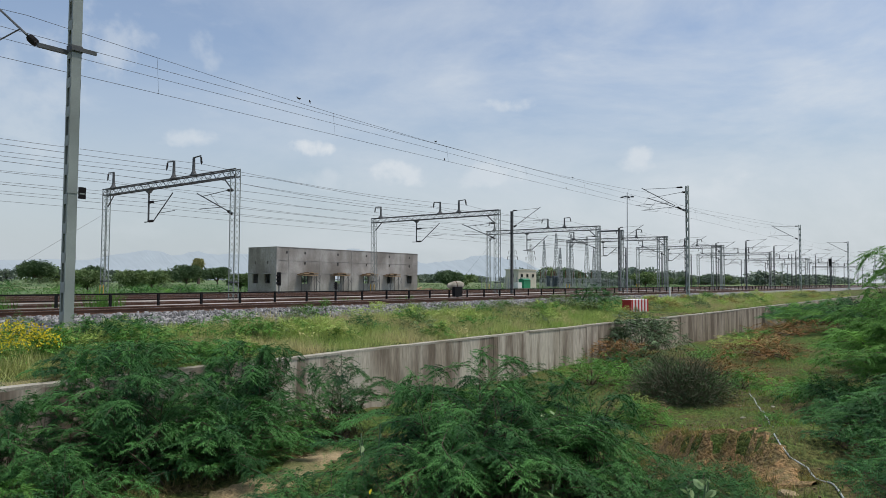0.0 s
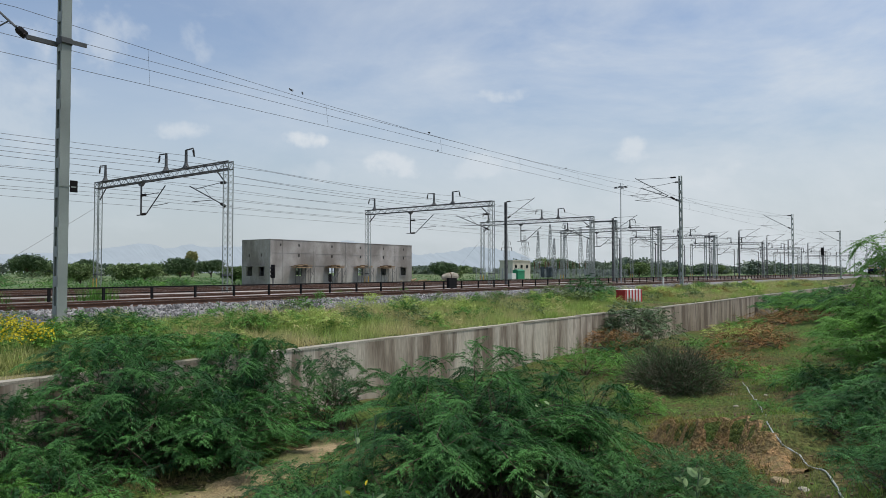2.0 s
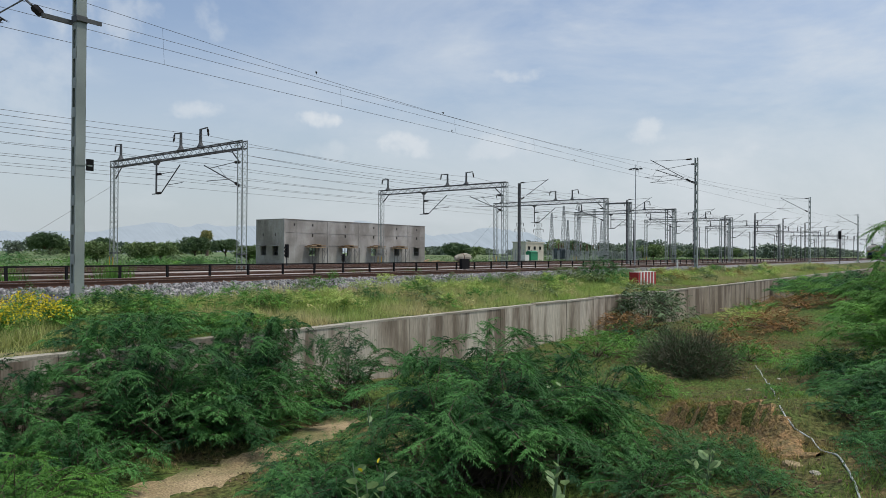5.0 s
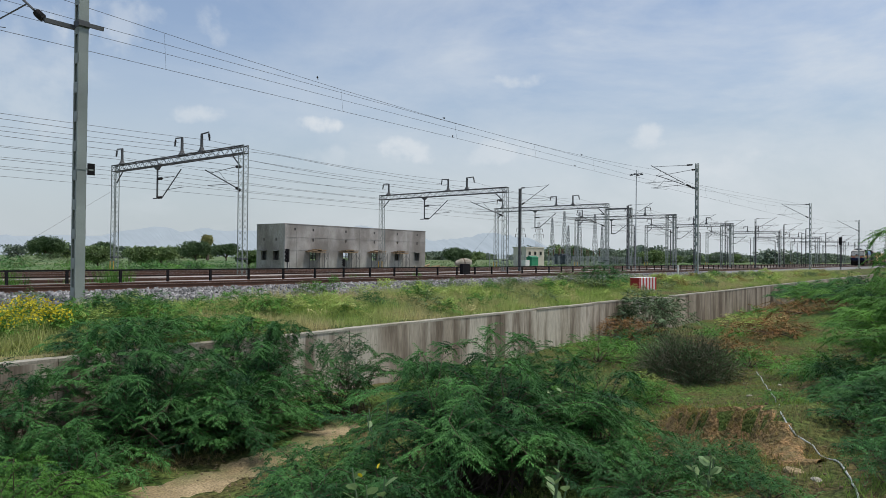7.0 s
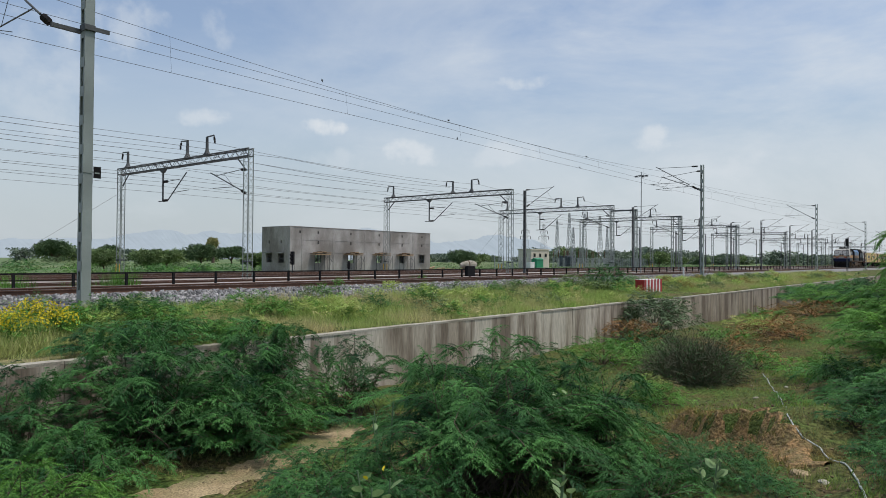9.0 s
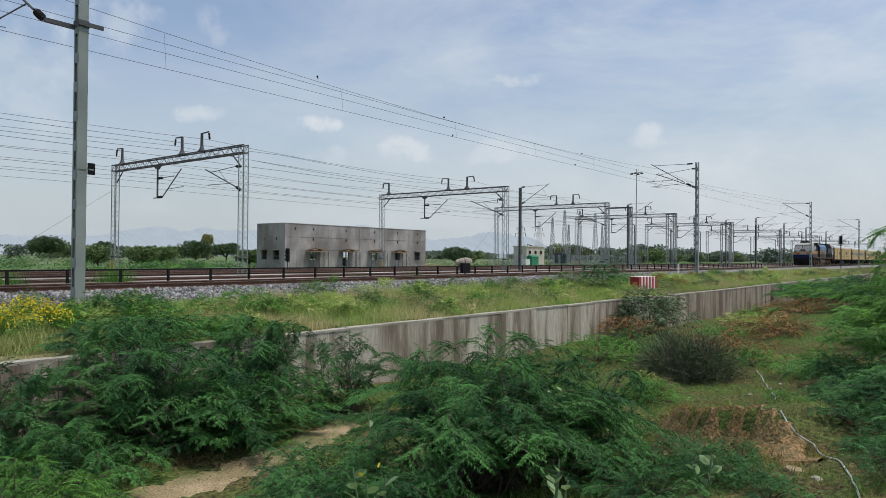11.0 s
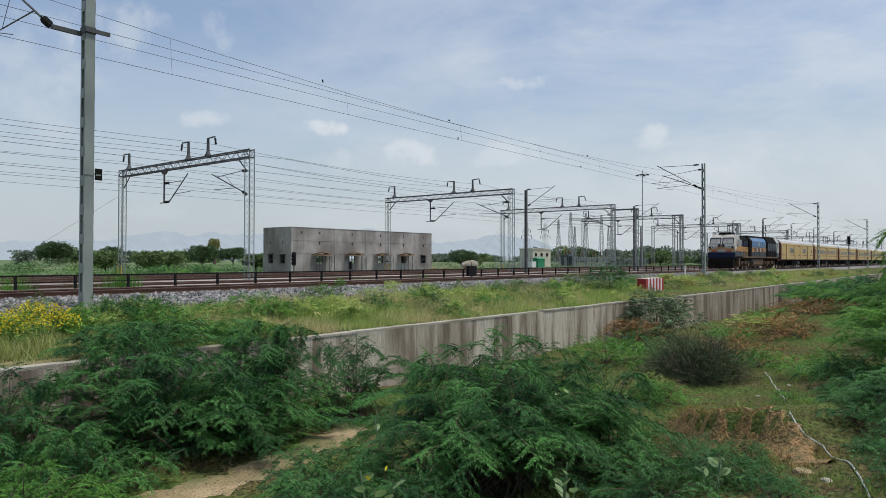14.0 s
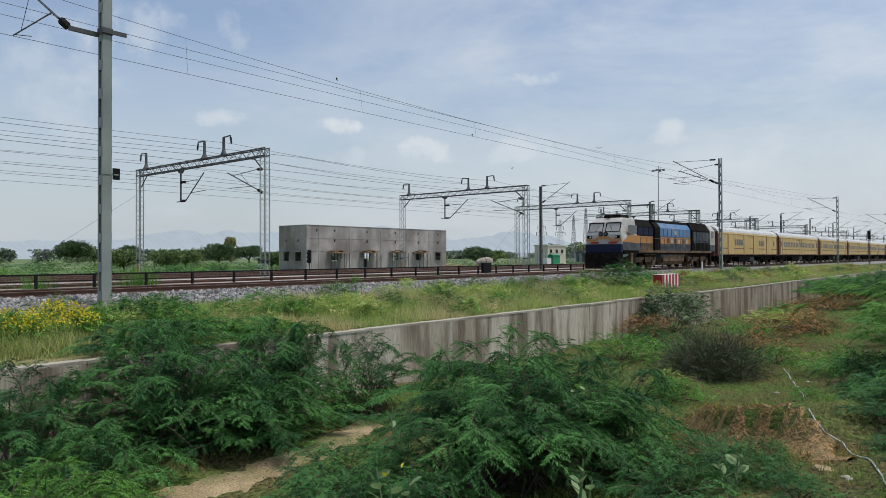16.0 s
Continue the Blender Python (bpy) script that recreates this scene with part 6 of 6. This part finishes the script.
# broad-leaved milkweed plants
BROAD = np.array([[(0, 0, 0), (0.3, 0.26, 0.03), (0.72, 0.24, 0.02), (1.0, 0, -0.04)], [(0, 0, 0), (0.3, -0.26, 0.03), (0.72, -0.24, 0.02), (1.0, 0, -0.04)]])


def milkweed(x, y, z, h, n, size, seed, label, flower=False):
    rs = np.random.RandomState(seed)
    g = thing("milkweed_plant", label, "plant", pose(x, y, z))
    st = Shape()
    P, D = [], []
    for k in range(3):
        top = np.array([rs.randn() * 0.15, rs.randn() * 0.15, h * (0.8 + 0.3 * rs.rand())])
        st.tube((0, 0, 0), top, 0.014, 5, 0.008)
        for i in range(n):
            f = 0.35 + 0.65 * i / n
            P.append(top * f)
            a = i * 1.57 + rs.rand()
            D.append((math.cos(a), math.sin(a), 0.45 + 0.5 * f))
    part("stem", st, LEAF_GREY, g)
    part("leaves", quads("leaves", fronds(P, D, size * (0.7 + 0.5 * rs.rand(len(P))), rs, BROAD, 0.1), LEAF_BROAD), None, g, kind="stuff")
    if flower:
        part("yellow_leaf", quads("yellow_leaf", fronds([(0.05, 0, h)], [(0.5, 0.3, 0.6)], np.array([0.09]), rs, BROAD), FLOWER), None, g, "yellowed leaf")
        part("yellow_leaf", quads("yellow_leaf", fronds([(-0.12, 0.05, h * 0.96)], [(-0.4, 0.3, 0.7)], np.array([0.075]), rs, BROAD), FLOWER), None, g, "yellowed leaf")


milkweed(5.74, 3.26, float(land(5.74, 3.26)) - 0.05, 1.2, 7, 0.17, 71, "milkweed plant with broad pale green leaves")
milkweed(4.95, 4.75, float(land(4.95, 4.75)) - 0.05, 1.33, 8, 0.17, 72, "milkweed plant with two yellowed leaves", True)
milkweed(7.0, 6.6, float(land(7.0, 6.6)) - 0.05, 1.45, 5, 0.14, 73, "milkweed shoot rising through the mesquite")
milkweed(8.9, 2.75, float(land(8.9, 2.75)) - 0.05, 0.62, 7, 0.16, 74, "young milkweed with broad grey-green leaves")
milkweed(12.0, 6.6, float(land(12.0, 6.6)) - 0.05, 0.9, 6, 0.15, 75, "milkweed plant among low scrub")


def flowers(x, y, R, H, n, seed):
    """Weed clump topped with small yellow heads."""
    rs = np.random.RandomState(seed)
    g = bush("yellow_flower_weed", "weed clump topped with small yellow flowers", x, y, R, H, 260, 0.3, seed, LEAF2, cat="flowering weed", bark=False, trail=0.6)
    a, r = rs.rand(n) * 6.283, R * np.sqrt(rs.rand(n))
    p = np.stack([r * np.cos(a), r * np.sin(a), H * (0.75 + 0.45 * rs.rand(n)) * (1 - 0.40 * (r / R) ** 2)], -1)
    q = []
    for k in range(3):
        d = unit(rs.randn(n, 3) + [0, 0, 0.6]) * 0.020
        e = unit(np.cross(d, rs.randn(n, 3))) * 0.020
        q.append(np.stack([p - d, p + e, p + d, p - e], 1))
    part("bloom", quads("bloom", np.concatenate(q), FLOWER), None, g, "yellow flower heads", kind="stuff")


flowers(6.0, 16.0, 0.85, 0.85, 850, 81)
flowers(7.0, 16.6, 0.4, 0.6, 160, 82)
flowers(4.9, 15.8, 0.65, 0.75, 420, 83)


def blades(x, y, z, h, per, w, rs, spread=0.5):
    """Grass tufts: per blades each, bent once, two quads a blade."""
    n = len(x)
    x, y, z, h = (np.repeat(v, per) for v in (x, y, z, h))
    m = n * per
    a = rs.rand(m) * 6.283
    o = np.stack([x + 0.07 * rs.randn(m), y + 0.07 * rs.randn(m), z - 0.03], -1)
    lean = np.stack([np.cos(a), np.sin(a), np.zeros(m)], -1) * (spread * (0.25 + rs.rand(m)))[:, None]
    hh = (h * (0.55 + 0.6 * rs.rand(m)))[:, None]
    tip = o + hh * (0.95 * np.array([0, 0, 1.0]) + 0.8 * lean)
    s = np.stack([-np.sin(a + rs.randn(m)), np.cos(a + rs.randn(m)), np.zeros(m)], -1) * (w * (0.6 + 0.8 * rs.rand(m)))[:, None]
    return np.stack([o - s, o + s, tip + s * 0.2, tip - s * 0.2], 1)


rs = np.random.RandomState(90)
# berm between wall and ballast
n = 23000
x = 3 + 110 * rs.rand(n) ** 1.5
y = 13.43 + 6.75 * rs.rand(n) ** 1.1
tall = 0.5 + 0.5 * np.sin(0.8 * x + 1.1 * y) * np.sin(0.37 * x - 0.9 * y + 1)
h = 0.20 + 0.34 * tall * rs.rand(n) + 0.12 * rs.rand(n)
h *= np.where(y > 19.4, 0.5, 1.0) * (1 + 0.004 * x) * np.where((np.abs(x - 39.4) < 3.4) & (y < 16.8), 0.15, 1.0) * np.where(y < 14.3, 0.75, 1.0) * np.where((x < 6.2) & (y < 14.6), 0.3, 1.0)
tagged(new("berm_grass", quads("berm_grass", blades(x, y, land(x, y), h, 6, 0.0085, rs, 0.8), GRASS)), "mixed green and straw grass on the berm", "grass", kind="stuff")
# thin ground grass on the near slope
n = 25000
x = 4 + 34 * rs.rand(n) ** 1.4
y = -1 + 14.1 * rs.rand(n) ** 1.25
patch = np.sin(1.1 * x + 0.6 * y) + np.sin(0.7 * x - 1.5 * y + 2) + 0.8 * np.sin(2.9 * x + 2.1 * y)
path_y = np.interp(x, [3.5, 5.5, 6.7, 8.0, 10.2], [9.4, 9.5, 9.6, 9.6, 10.6])
keep = (patch > -1.1) & ~((np.abs(y - path_y) < 0.62) & (x < 10)) & ~((np.abs((x - 12.4) * 0.80 - (y - 3.4) * 0.60 + 0.25) < 0.5) & (np.abs(x - 12.3) < 2.4) & (rs.rand(n) < 0.8)) & (np.hypot(x, y) > 3.0)
x, y = x[keep], y[keep]
h = 0.06 + 0.12 * rs.rand(len(x)) * (0.5 + 0.5 * np.sin(0.9 * x - y))
tagged(new("slope_grass", quads("slope_grass", blades(x, y, land(x, y), h, 6, 0.0075, rs, 0.9), GRASS2)), "short patchy grass on the near slope", "grass", kind="stuff")
# dead straw clinging to the eroded ledge
n = 1500
al, ac = -2.3 + 4.6 * rs.rand(n), -0.75 + 0.95 * rs.rand(n)
x, y = 12.4 + 0.80 * ac + 0.60 * al, 3.4 - 0.60 * ac + 0.80 * al
tagged(new("ledge_straw", quads("ledge_straw", blades(x, y, land(x, y), 0.04 + 0.06 * rs.rand(n), 6, 0.006, rs, 1.6), STRAW)), "dead brown grass clinging to the eroded ledge", "grass", kind="stuff")
# tall reeds behind the railing
for i, (x0, y0, n, hh) in enumerate(((9.6, 27.7, 22, 1.15), (13.6, 27.9, 34, 1.25), (12.4, 28.6, 16, 0.7), (27.5, 27.8, 14, 0.6), (33.0, 28.2, 16, 0.7))):
    x, y = x0 + 0.32 * rs.randn(n), y0 + 0.2 * rs.randn(n)
    tagged(new("reed_grass", quads("reed_clump", blades(x, y, land(x, y), np.full(n, hh), 10, 0.012, rs, 0.5), LEAF2)), "tall green reed grass behind the railing", "grass", kind="stuff")
# crops and scrub at the field's edge
n = 6500
x, y = -20 + 330 * rs.rand(n), 76 + 150 * rs.rand(n) ** 1.5
inside = (x > 58) & (x < 92) & (y < 83)
x, y = x[~inside], y[~inside]
tagged(new("field_crop", quads("field_crop", blades(x, y, land(x, y), 0.18 + 0.30 * rs.rand(len(x)) ** 2, 5, 0.06, rs, 1.4), CROP)), "green crop rows and rough field grass", "crop", kind="stuff")

# ---- trees ----
CLUMP = []
for i in range(3):
    a = i * 2.094
    CLUMP.append([(0.0, 0.0, 0.0), (0.6 * math.cos(a), 0.6 * math.sin(a), 0.12), (1.0 * math.cos(a + 0.5), 1.0 * math.sin(a + 0.5), -0.05), (0.6 * math.cos(a + 1.0), 0.6 * math.sin(a + 1.0), 0.1)])
CLUMP = np.array(CLUMP)


def tree(name, label, x, y, H, R, n, leaf, seed, mat, trunk=0.3, flat=0.75, lobes=9, cat="tree"):
    rs = np.random.RandomState(seed)
    z = float(land(x, y))
    if name == "field_tree":
        n, leaf, trunk = int(n * 1.3), leaf * 0.72, trunk * 0.6
    g = thing(name, label, cat, pose(x, y, z - 0.05))
    s = Shape()
    fork = Vector((0, 0, H * trunk))
    s.path([Vector((0, 0, 0)), fork * 0.5 + Vector((0.05 * R, 0, 0)), fork], 0.055 * H, 7, 0.035 * H)
    P = []
    for k in range(lobes):
        a = 2 * math.pi * (k + rs.rand()) / lobes
        rr = R * (0.30 + 0.42 * rs.rand()) * (0.0 if k == 0 else 1.0)
        c = np.array([rr * math.cos(a), rr * math.sin(a), H * (0.55 + 0.25 * rs.rand()) - 0.12 * rr])
        lr = R * (0.34 + 0.22 * rs.rand())
        s.path([fork, fork.lerp(Vector(c), 0.5) + Vector((0, 0, 0.04 * H)), Vector(c)], 0.026 * H, 5, 0.008 * H)
        m = n // lobes
        d = unit(rs.randn(m, 3))
        rad = lr * (0.55 + 0.5 * rs.rand(m)) * (1 + 0.22 * np.sin(5 * d[:, 0] + k) * np.sin(4 * d[:, 1] + 2 * k))
        q = c + d * rad[:, None] * [1, 1, flat]
        q[:, 2] = np.minimum(q[:, 2], H * (1 + 0.03 * rs.randn(m)))
        P.append(q)
    P = np.concatenate(P)
    P = P[P[:, 2] > H * trunk * 0.45]
    out = P - [0, 0, H * 0.45]
    part("trunk", s, BARK, g)
    part("crown", quads("crown", fronds(P, unit(out) + 0.7 * rs.randn(len(P), 3), leaf * (0.6 + 0.7 * rs.rand(len(P))), rs, CLUMP, 0.2), mat), None, g)
    return g


ROUND = "rounded dark green field tree"
SCRUB = "wide olive-green thorn tree at the yard edge"
tree("field_tree", ROUND, 106, 265, 8.6, 7.6, 3200, 0.75, 101, LEAF_DARK, 0.22)
tree("field_tree", ROUND, 128, 272, 7.0, 5.6, 2200, 0.75, 102, LEAF_DARK, 0.22)
tree("thorn_tree", SCRUB, 45.0, 97.0, 3.0, 2.7, 2400, 0.30, 103, LEAF_OLIVE, 0.18)
tree("thorn_tree", SCRUB, 49.0, 92.5, 3.0, 2.4, 2400, 0.30, 104, LEAF_OLIVE, 0.18)
tree("thorn_tree", "rounded olive thorn tree standing in the field", 64.5, 115.0, 3.3, 2.9, 2600, 0.32, 105, LEAF_OLIVE, 0.22)
tree("field_tree", ROUND, 145, 234, 7.6, 6.4, 2600, 0.7, 106, LEAF_DARK, 0.24)
tree("field_tree", ROUND, 153, 226, 6.4, 5.6, 2200, 0.7, 107, LEAF_DARK, 0.24)
tree("field_tree", "small round field tree", 155, 287, 7.0, 3.2, 1200, 0.7, 108, LEAF_DARK, 0.5)
tree("field_tree", "distant pale green field tree", 163, 282, 6.1, 4.0, 1200, 0.8, 109, LEAF_OLIVE, 0.3)
tree("poplar_tree", "slender yellowish tree rising over the others", 160.5, 250, 13.0, 2.3, 1100, 0.6, 110, material("yellowing_leaf", (0.30, 0.29, 0.11), (0.24, 0.25, 0.09), 0.3, 0.7, island=0.4, translucent=0.2), 0.25, 1.6)
tree("thorn_tree", "dense green thorn tree beside the portal column", 66.5, 92.0, 2.6, 2.4, 2200, 0.30, 111, LEAF_OLIVE, 0.15)
tree("field_tree", "dark field tree at the far edge", 30.0, 150.0, 4.5, 4.0, 2000, 0.5, 112, LEAF_OLIVE, 0.2)
tree("field_tree", "russet-tinged tree at the field edge", 28.0, 118.0, 4.1, 3.4, 1800, 0.42, 113, LEAF_OLIVE, 0.2)
tree("field_tree", ROUND, 100.0, 92.0, 3.8, 3.2, 2200, 0.38, 114, LEAF_DARK, 0.18)
tree("thorn_tree", SCRUB, 112, 97, 3.1, 3.4, 2200, 0.38, 115, LEAF_OLIVE, 0.15)
tree("field_tree", ROUND, 122, 92, 4.1, 3.2, 2200, 0.38, 116, LEAF_DARK, 0.18)
tree("thorn_tree", SCRUB, 131, 97, 3.7, 3.2, 2000, 0.40, 117, LEAF_OLIVE, 0.15)
rs = np.random.RandomState(120)
for i in range(60):
    u = i / 59
    x = 40 + 700 * u + 8 * rs.randn()
    y = 390 - 90 * u + 45 * rs.randn()
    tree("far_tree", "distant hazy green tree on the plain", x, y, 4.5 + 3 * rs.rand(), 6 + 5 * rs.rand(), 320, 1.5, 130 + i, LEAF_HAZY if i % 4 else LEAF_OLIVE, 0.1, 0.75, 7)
for i in range(26):
    x = 185 + 330 * (i / 25) ** 1.2 + 6 * rs.randn()
    y = 82 + 26 * rs.rand() + 0.12 * (x - 180)
    tree("roadside_tree", "bushy green tree beyond the yard", x, y, 3.6 + 2.6 * rs.rand(), 4.5 + 2.5 * rs.rand(), 560, 0.75, 200 + i, LEAF_HAZY if i % 3 == 0 else LEAF_OLIVE if i % 3 == 1 else LEAF_DARK, 0.12, 0.75, 7)
for i in range(34):
    x, y = 330 + 900 * (i / 33) ** 1.3 + 10 * rs.randn(), 120 + 0.16 * 900 * (i / 33) ** 1.3 + 40 * rs.rand()
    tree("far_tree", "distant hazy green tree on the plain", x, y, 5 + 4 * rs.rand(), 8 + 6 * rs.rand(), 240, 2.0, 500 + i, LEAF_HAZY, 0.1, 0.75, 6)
for i in range(20):
    x = 420 + 38 * i + 8 * rs.randn()
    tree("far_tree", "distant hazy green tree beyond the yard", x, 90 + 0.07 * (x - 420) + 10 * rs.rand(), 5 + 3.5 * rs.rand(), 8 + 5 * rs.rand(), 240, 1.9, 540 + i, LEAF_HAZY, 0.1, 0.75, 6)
for i in range(12):
    x, y = 26 + 5.2 * i + rs.randn(), 80 + 5 * rs.rand() + 0.25 * i
    if 57 < x < 93:
        y += 8
    bush("hedge_scrub", "low green scrub along the yard edge", x, y, 2.6, 0.9 + 0.7 * rs.rand(), 170, 0.8, 300 + i, LEAF if i % 2 else LEAF2, bark=False, cat="scrub")
for i, (x, y, r) in enumerate(((38, 104, 1.8), (52, 112, 1.5), (57, 98, 1.6), (72, 128, 2.2), (84, 150, 2.6), (96, 170, 2.8), (60, 140, 2.2), (48, 160, 2.6), (70, 175, 2.8), (110, 190, 3.2), (42, 86, 1.5), (53, 86, 1.3))):
    bush("field_shrub", "rounded dark green shrub in the field", x, y, r, 0.75 * r, 150, 0.42 * r, 340 + i, LEAF_DARK if i % 3 else LEAF_OLIVE, bark=False, cat="shrub")
house = thing("farm_shed", "small grey farm shed among the fields", "shed", pose(37.0, 135.0, -0.8, 0, 0, 20))
part("wall", Shape().box(0, 3.2, 0, 2.6, 0, 1.9), CONCRETE, house)
part("doorway", Shape().box(1.9, 2.8, -0.02, 0, 0, 1.4), DARK, house)
part("roof", Shape().box(-0.3, 3.5, -0.3, 2.9, 1.9, 2.05), COPING, house)

# ---- small things on the near ground ----
# sandy footpath
pth = Shape()
cx = np.linspace(3.2, 10.2, 40)
cy = np.interp(cx, [3.2, 5.5, 6.7, 8.0, 10.2], [9.4, 9.5, 9.6, 9.6, 10.6])
rows = []
for i, (a, b) in enumerate(zip(cx, cy)):
    wd = 0.58 + 0.10 * math.sin(i * 1.3) + 0.07 * math.sin(i * 2.9)
    rows.append([(a, b + wd * u, float(land(a, b + wd * u)) + 0.02 - 0.045 * abs(u) ** 3) for u in (-1, -0.5, 0, 0.5, 1)])
for r0, r1 in zip(rows, rows[1:]):
    for k in range(4):
        pth.add([r0[k], r1[k], r1[k + 1], r0[k + 1]], [(0, 1, 2, 3)])
tagged(part("footpath", pth, SAND), "bare sandy footpath between bushes", "path", kind="structure")
# sandy patch behind the wall top
sp, rows = Shape(), []
for i in range(15):
    a = 2.6 + 3.4 * i / 14
    wd = 0.42 * math.sin(math.pi * (i + 0.6) / 15.2) * (1 + 0.25 * math.sin(i * 2.1))
    rows.append([(a, 14.05 + wd * u, float(land(a, 14.05 + wd * u)) + 0.025 - 0.05 * abs(u) ** 3) for u in (-1, -0.5, 0, 0.5, 1)])
for r0, r1 in zip(rows, rows[1:]):
    for k in range(4):
        sp.add([r0[k], r1[k], r1[k + 1], r0[k + 1]], [(0, 1, 2, 3)])
tagged(part("sandy_patch", sp, SAND), "bare sandy patch behind the wall top", "soil", kind="structure")
# bare soil on the eroded ledge
so, rows = Shape(), []
for i in range(46):
    al = -2.4 + 4.8 * i / 45
    wob = 0.18 * math.sin(al * 2.1) + 0.08 * math.sin(al * 5.3)
    edge = 0.12 + 0.5 * (1 - (al / 2.4) ** 2) * (1 + 0.3 * math.sin(i * 1.7))
    row = []
    for u in (-1.0, -0.5, 0.0, 0.5, 1.0):
        ac = -0.25 + u * edge - wob
        a, b = 12.4 + 0.80 * ac + 0.60 * al, 3.4 - 0.60 * ac + 0.80 * al
        row.append((a, b, float(land(a, b)) + 0.05 - 0.10 * abs(u) ** 3))
    rows.append(row)
for r0, r1 in zip(rows, rows[1:]):
    for k in range(4):
        so.add([r0[k], r1[k], r1[k + 1], r0[k + 1]], [(0, 1, 2, 3)])
tagged(part("bare_soil", so, BARE), "bare reddish soil of an eroded ledge", "soil", kind="structure")
# clods and pebbles
n = 2600
x, y = 6 + 26 * rs.rand(n) ** 1.3, -0.5 + 11 * rs.rand(n)
sz = 0.008 + 0.022 * rs.rand(n, 1, 3) ** 2
v = cube[None] * (0.6 + 0.5 * rs.rand(n, 8, 1)) * sz + np.stack([x, y, land(x, y) + 0.006], -1)[:, None]
tagged(new("soil_clods", swarm("soil_clods", v, CUBE_F, material("crumbly_soil", (0.20, 0.14, 0.085), (0.14, 0.11, 0.06), 2.0, 0.95, island=0.4))), "small soil clods and pebbles on the slope", "soil", kind="stuff")
# old white water pipe along the slope
PIPE_XY = [(22.33, 5.38), (20.65, 4.78), (18.6, 4.16), (16.76, 3.62), (12.16, 2.56), (11.9, 2.42), (11.7, 2.24), (11.58, 1.99), (10.75, 1.57), (9.94, 1.29), (8.97, 1.09), (8.35, 0.94)]
pp = Shape()
pts = []
for (a, b), (c, d) in zip(PIPE_XY, PIPE_XY[1:]):
    for k in range(5):
        f = k / 5
        pts.append((a + (c - a) * f, b + (d - b) * f))
pp.path([Vector((a, b, float(land(a, b)) + 0.014 + 0.005 * math.sin(a * 2))) for a, b in pts], 0.0125, 8)
tagged(part("water_pipe", pp, PIPE), "weathered white plastic pipe lying down the slope", "pipe")


def rock(x, y, r, seed, label):
    rs = np.random.RandomState(seed)
    me = bpy.data.meshes.new("rock")
    bm = bmesh.new()
    bmesh.ops.create_icosphere(bm, subdivisions=2, radius=r)
    for v in bm.verts:
        k = 1 + 0.35 * noise.noise(v.co * 2.2 / r + Vector((seed, 0, 0)))
        v.co = Vector((v.co.x * 1.3 * k, v.co.y * 0.8 * k, v.co.z * 0.42 * k))
    bm.to_mesh(me)
    bm.free()
    me.materials.append(SAND if seed % 2 else COPING)
    ob = new("rock", me)
    ob.matrix_basis = pose(x, y, float(land(x, y)) + 0.05 * r, 0, 0, rs.rand() * 180)
    tagged(ob, label, "rock", "rocks")


rock(10.29, 2.0, 0.12, 1, "flat tan stone on the grassy slope")
rock(26.74, 3.72, 0.18, 3, "pale tan stone on the slope")
for i in range(16):
    rock(rs.uniform(7, 22), rs.uniform(0.8, 7.5), rs.uniform(0.03, 0.08), 5 + i, "small weathered stone on the slope")
rock(8.2, 19.5, 0.35, 44, "pale broken concrete lump at the ballast edge")
rock(8.8, 19.3, 0.28, 46, "pale broken concrete lump at the ballast edge")


def motions():
    """Train and birds, from the clip's start to its end."""
    for ob, back in train:
        walk(ob, [(t, pose(FRONT_END + back + SPEED * (16 - t), TY, 0)) for t in range(0, 17)])

    for (b, wings), rows, off in zip(flyers, FLIGHTS, TAKEOFF):
        turn = -150 if rows[-1][1] > rows[0][1] else 20
        walk(b, [(t, pose(x, y, z, 0, 0, turn)) for t, x, y, z in rows])
        for k, w in zip((-1, 1), wings):
            # folded along the back while perched, beating in flight
            keys = [(0.0, pose(0, 0, 0, 0, 0, -70 * k)), (off, pose(0, 0, 0, 0, 0, -70 * k))]
            t, i = off + 0.1, 0
            while t < 16.0 and t < off + 4:
                keys.append((round(t, 2), pose(0, 0, 0, (38 if i % 2 else -25) * k, 0, 0)))
                t, i = t + 0.1, i + 1
            if keys[-1][0] < 16.0:
                keys.append((16.0, pose(0, 0, 0, 10 * k, 0, 0)))
            walk(w, keys)


motions()
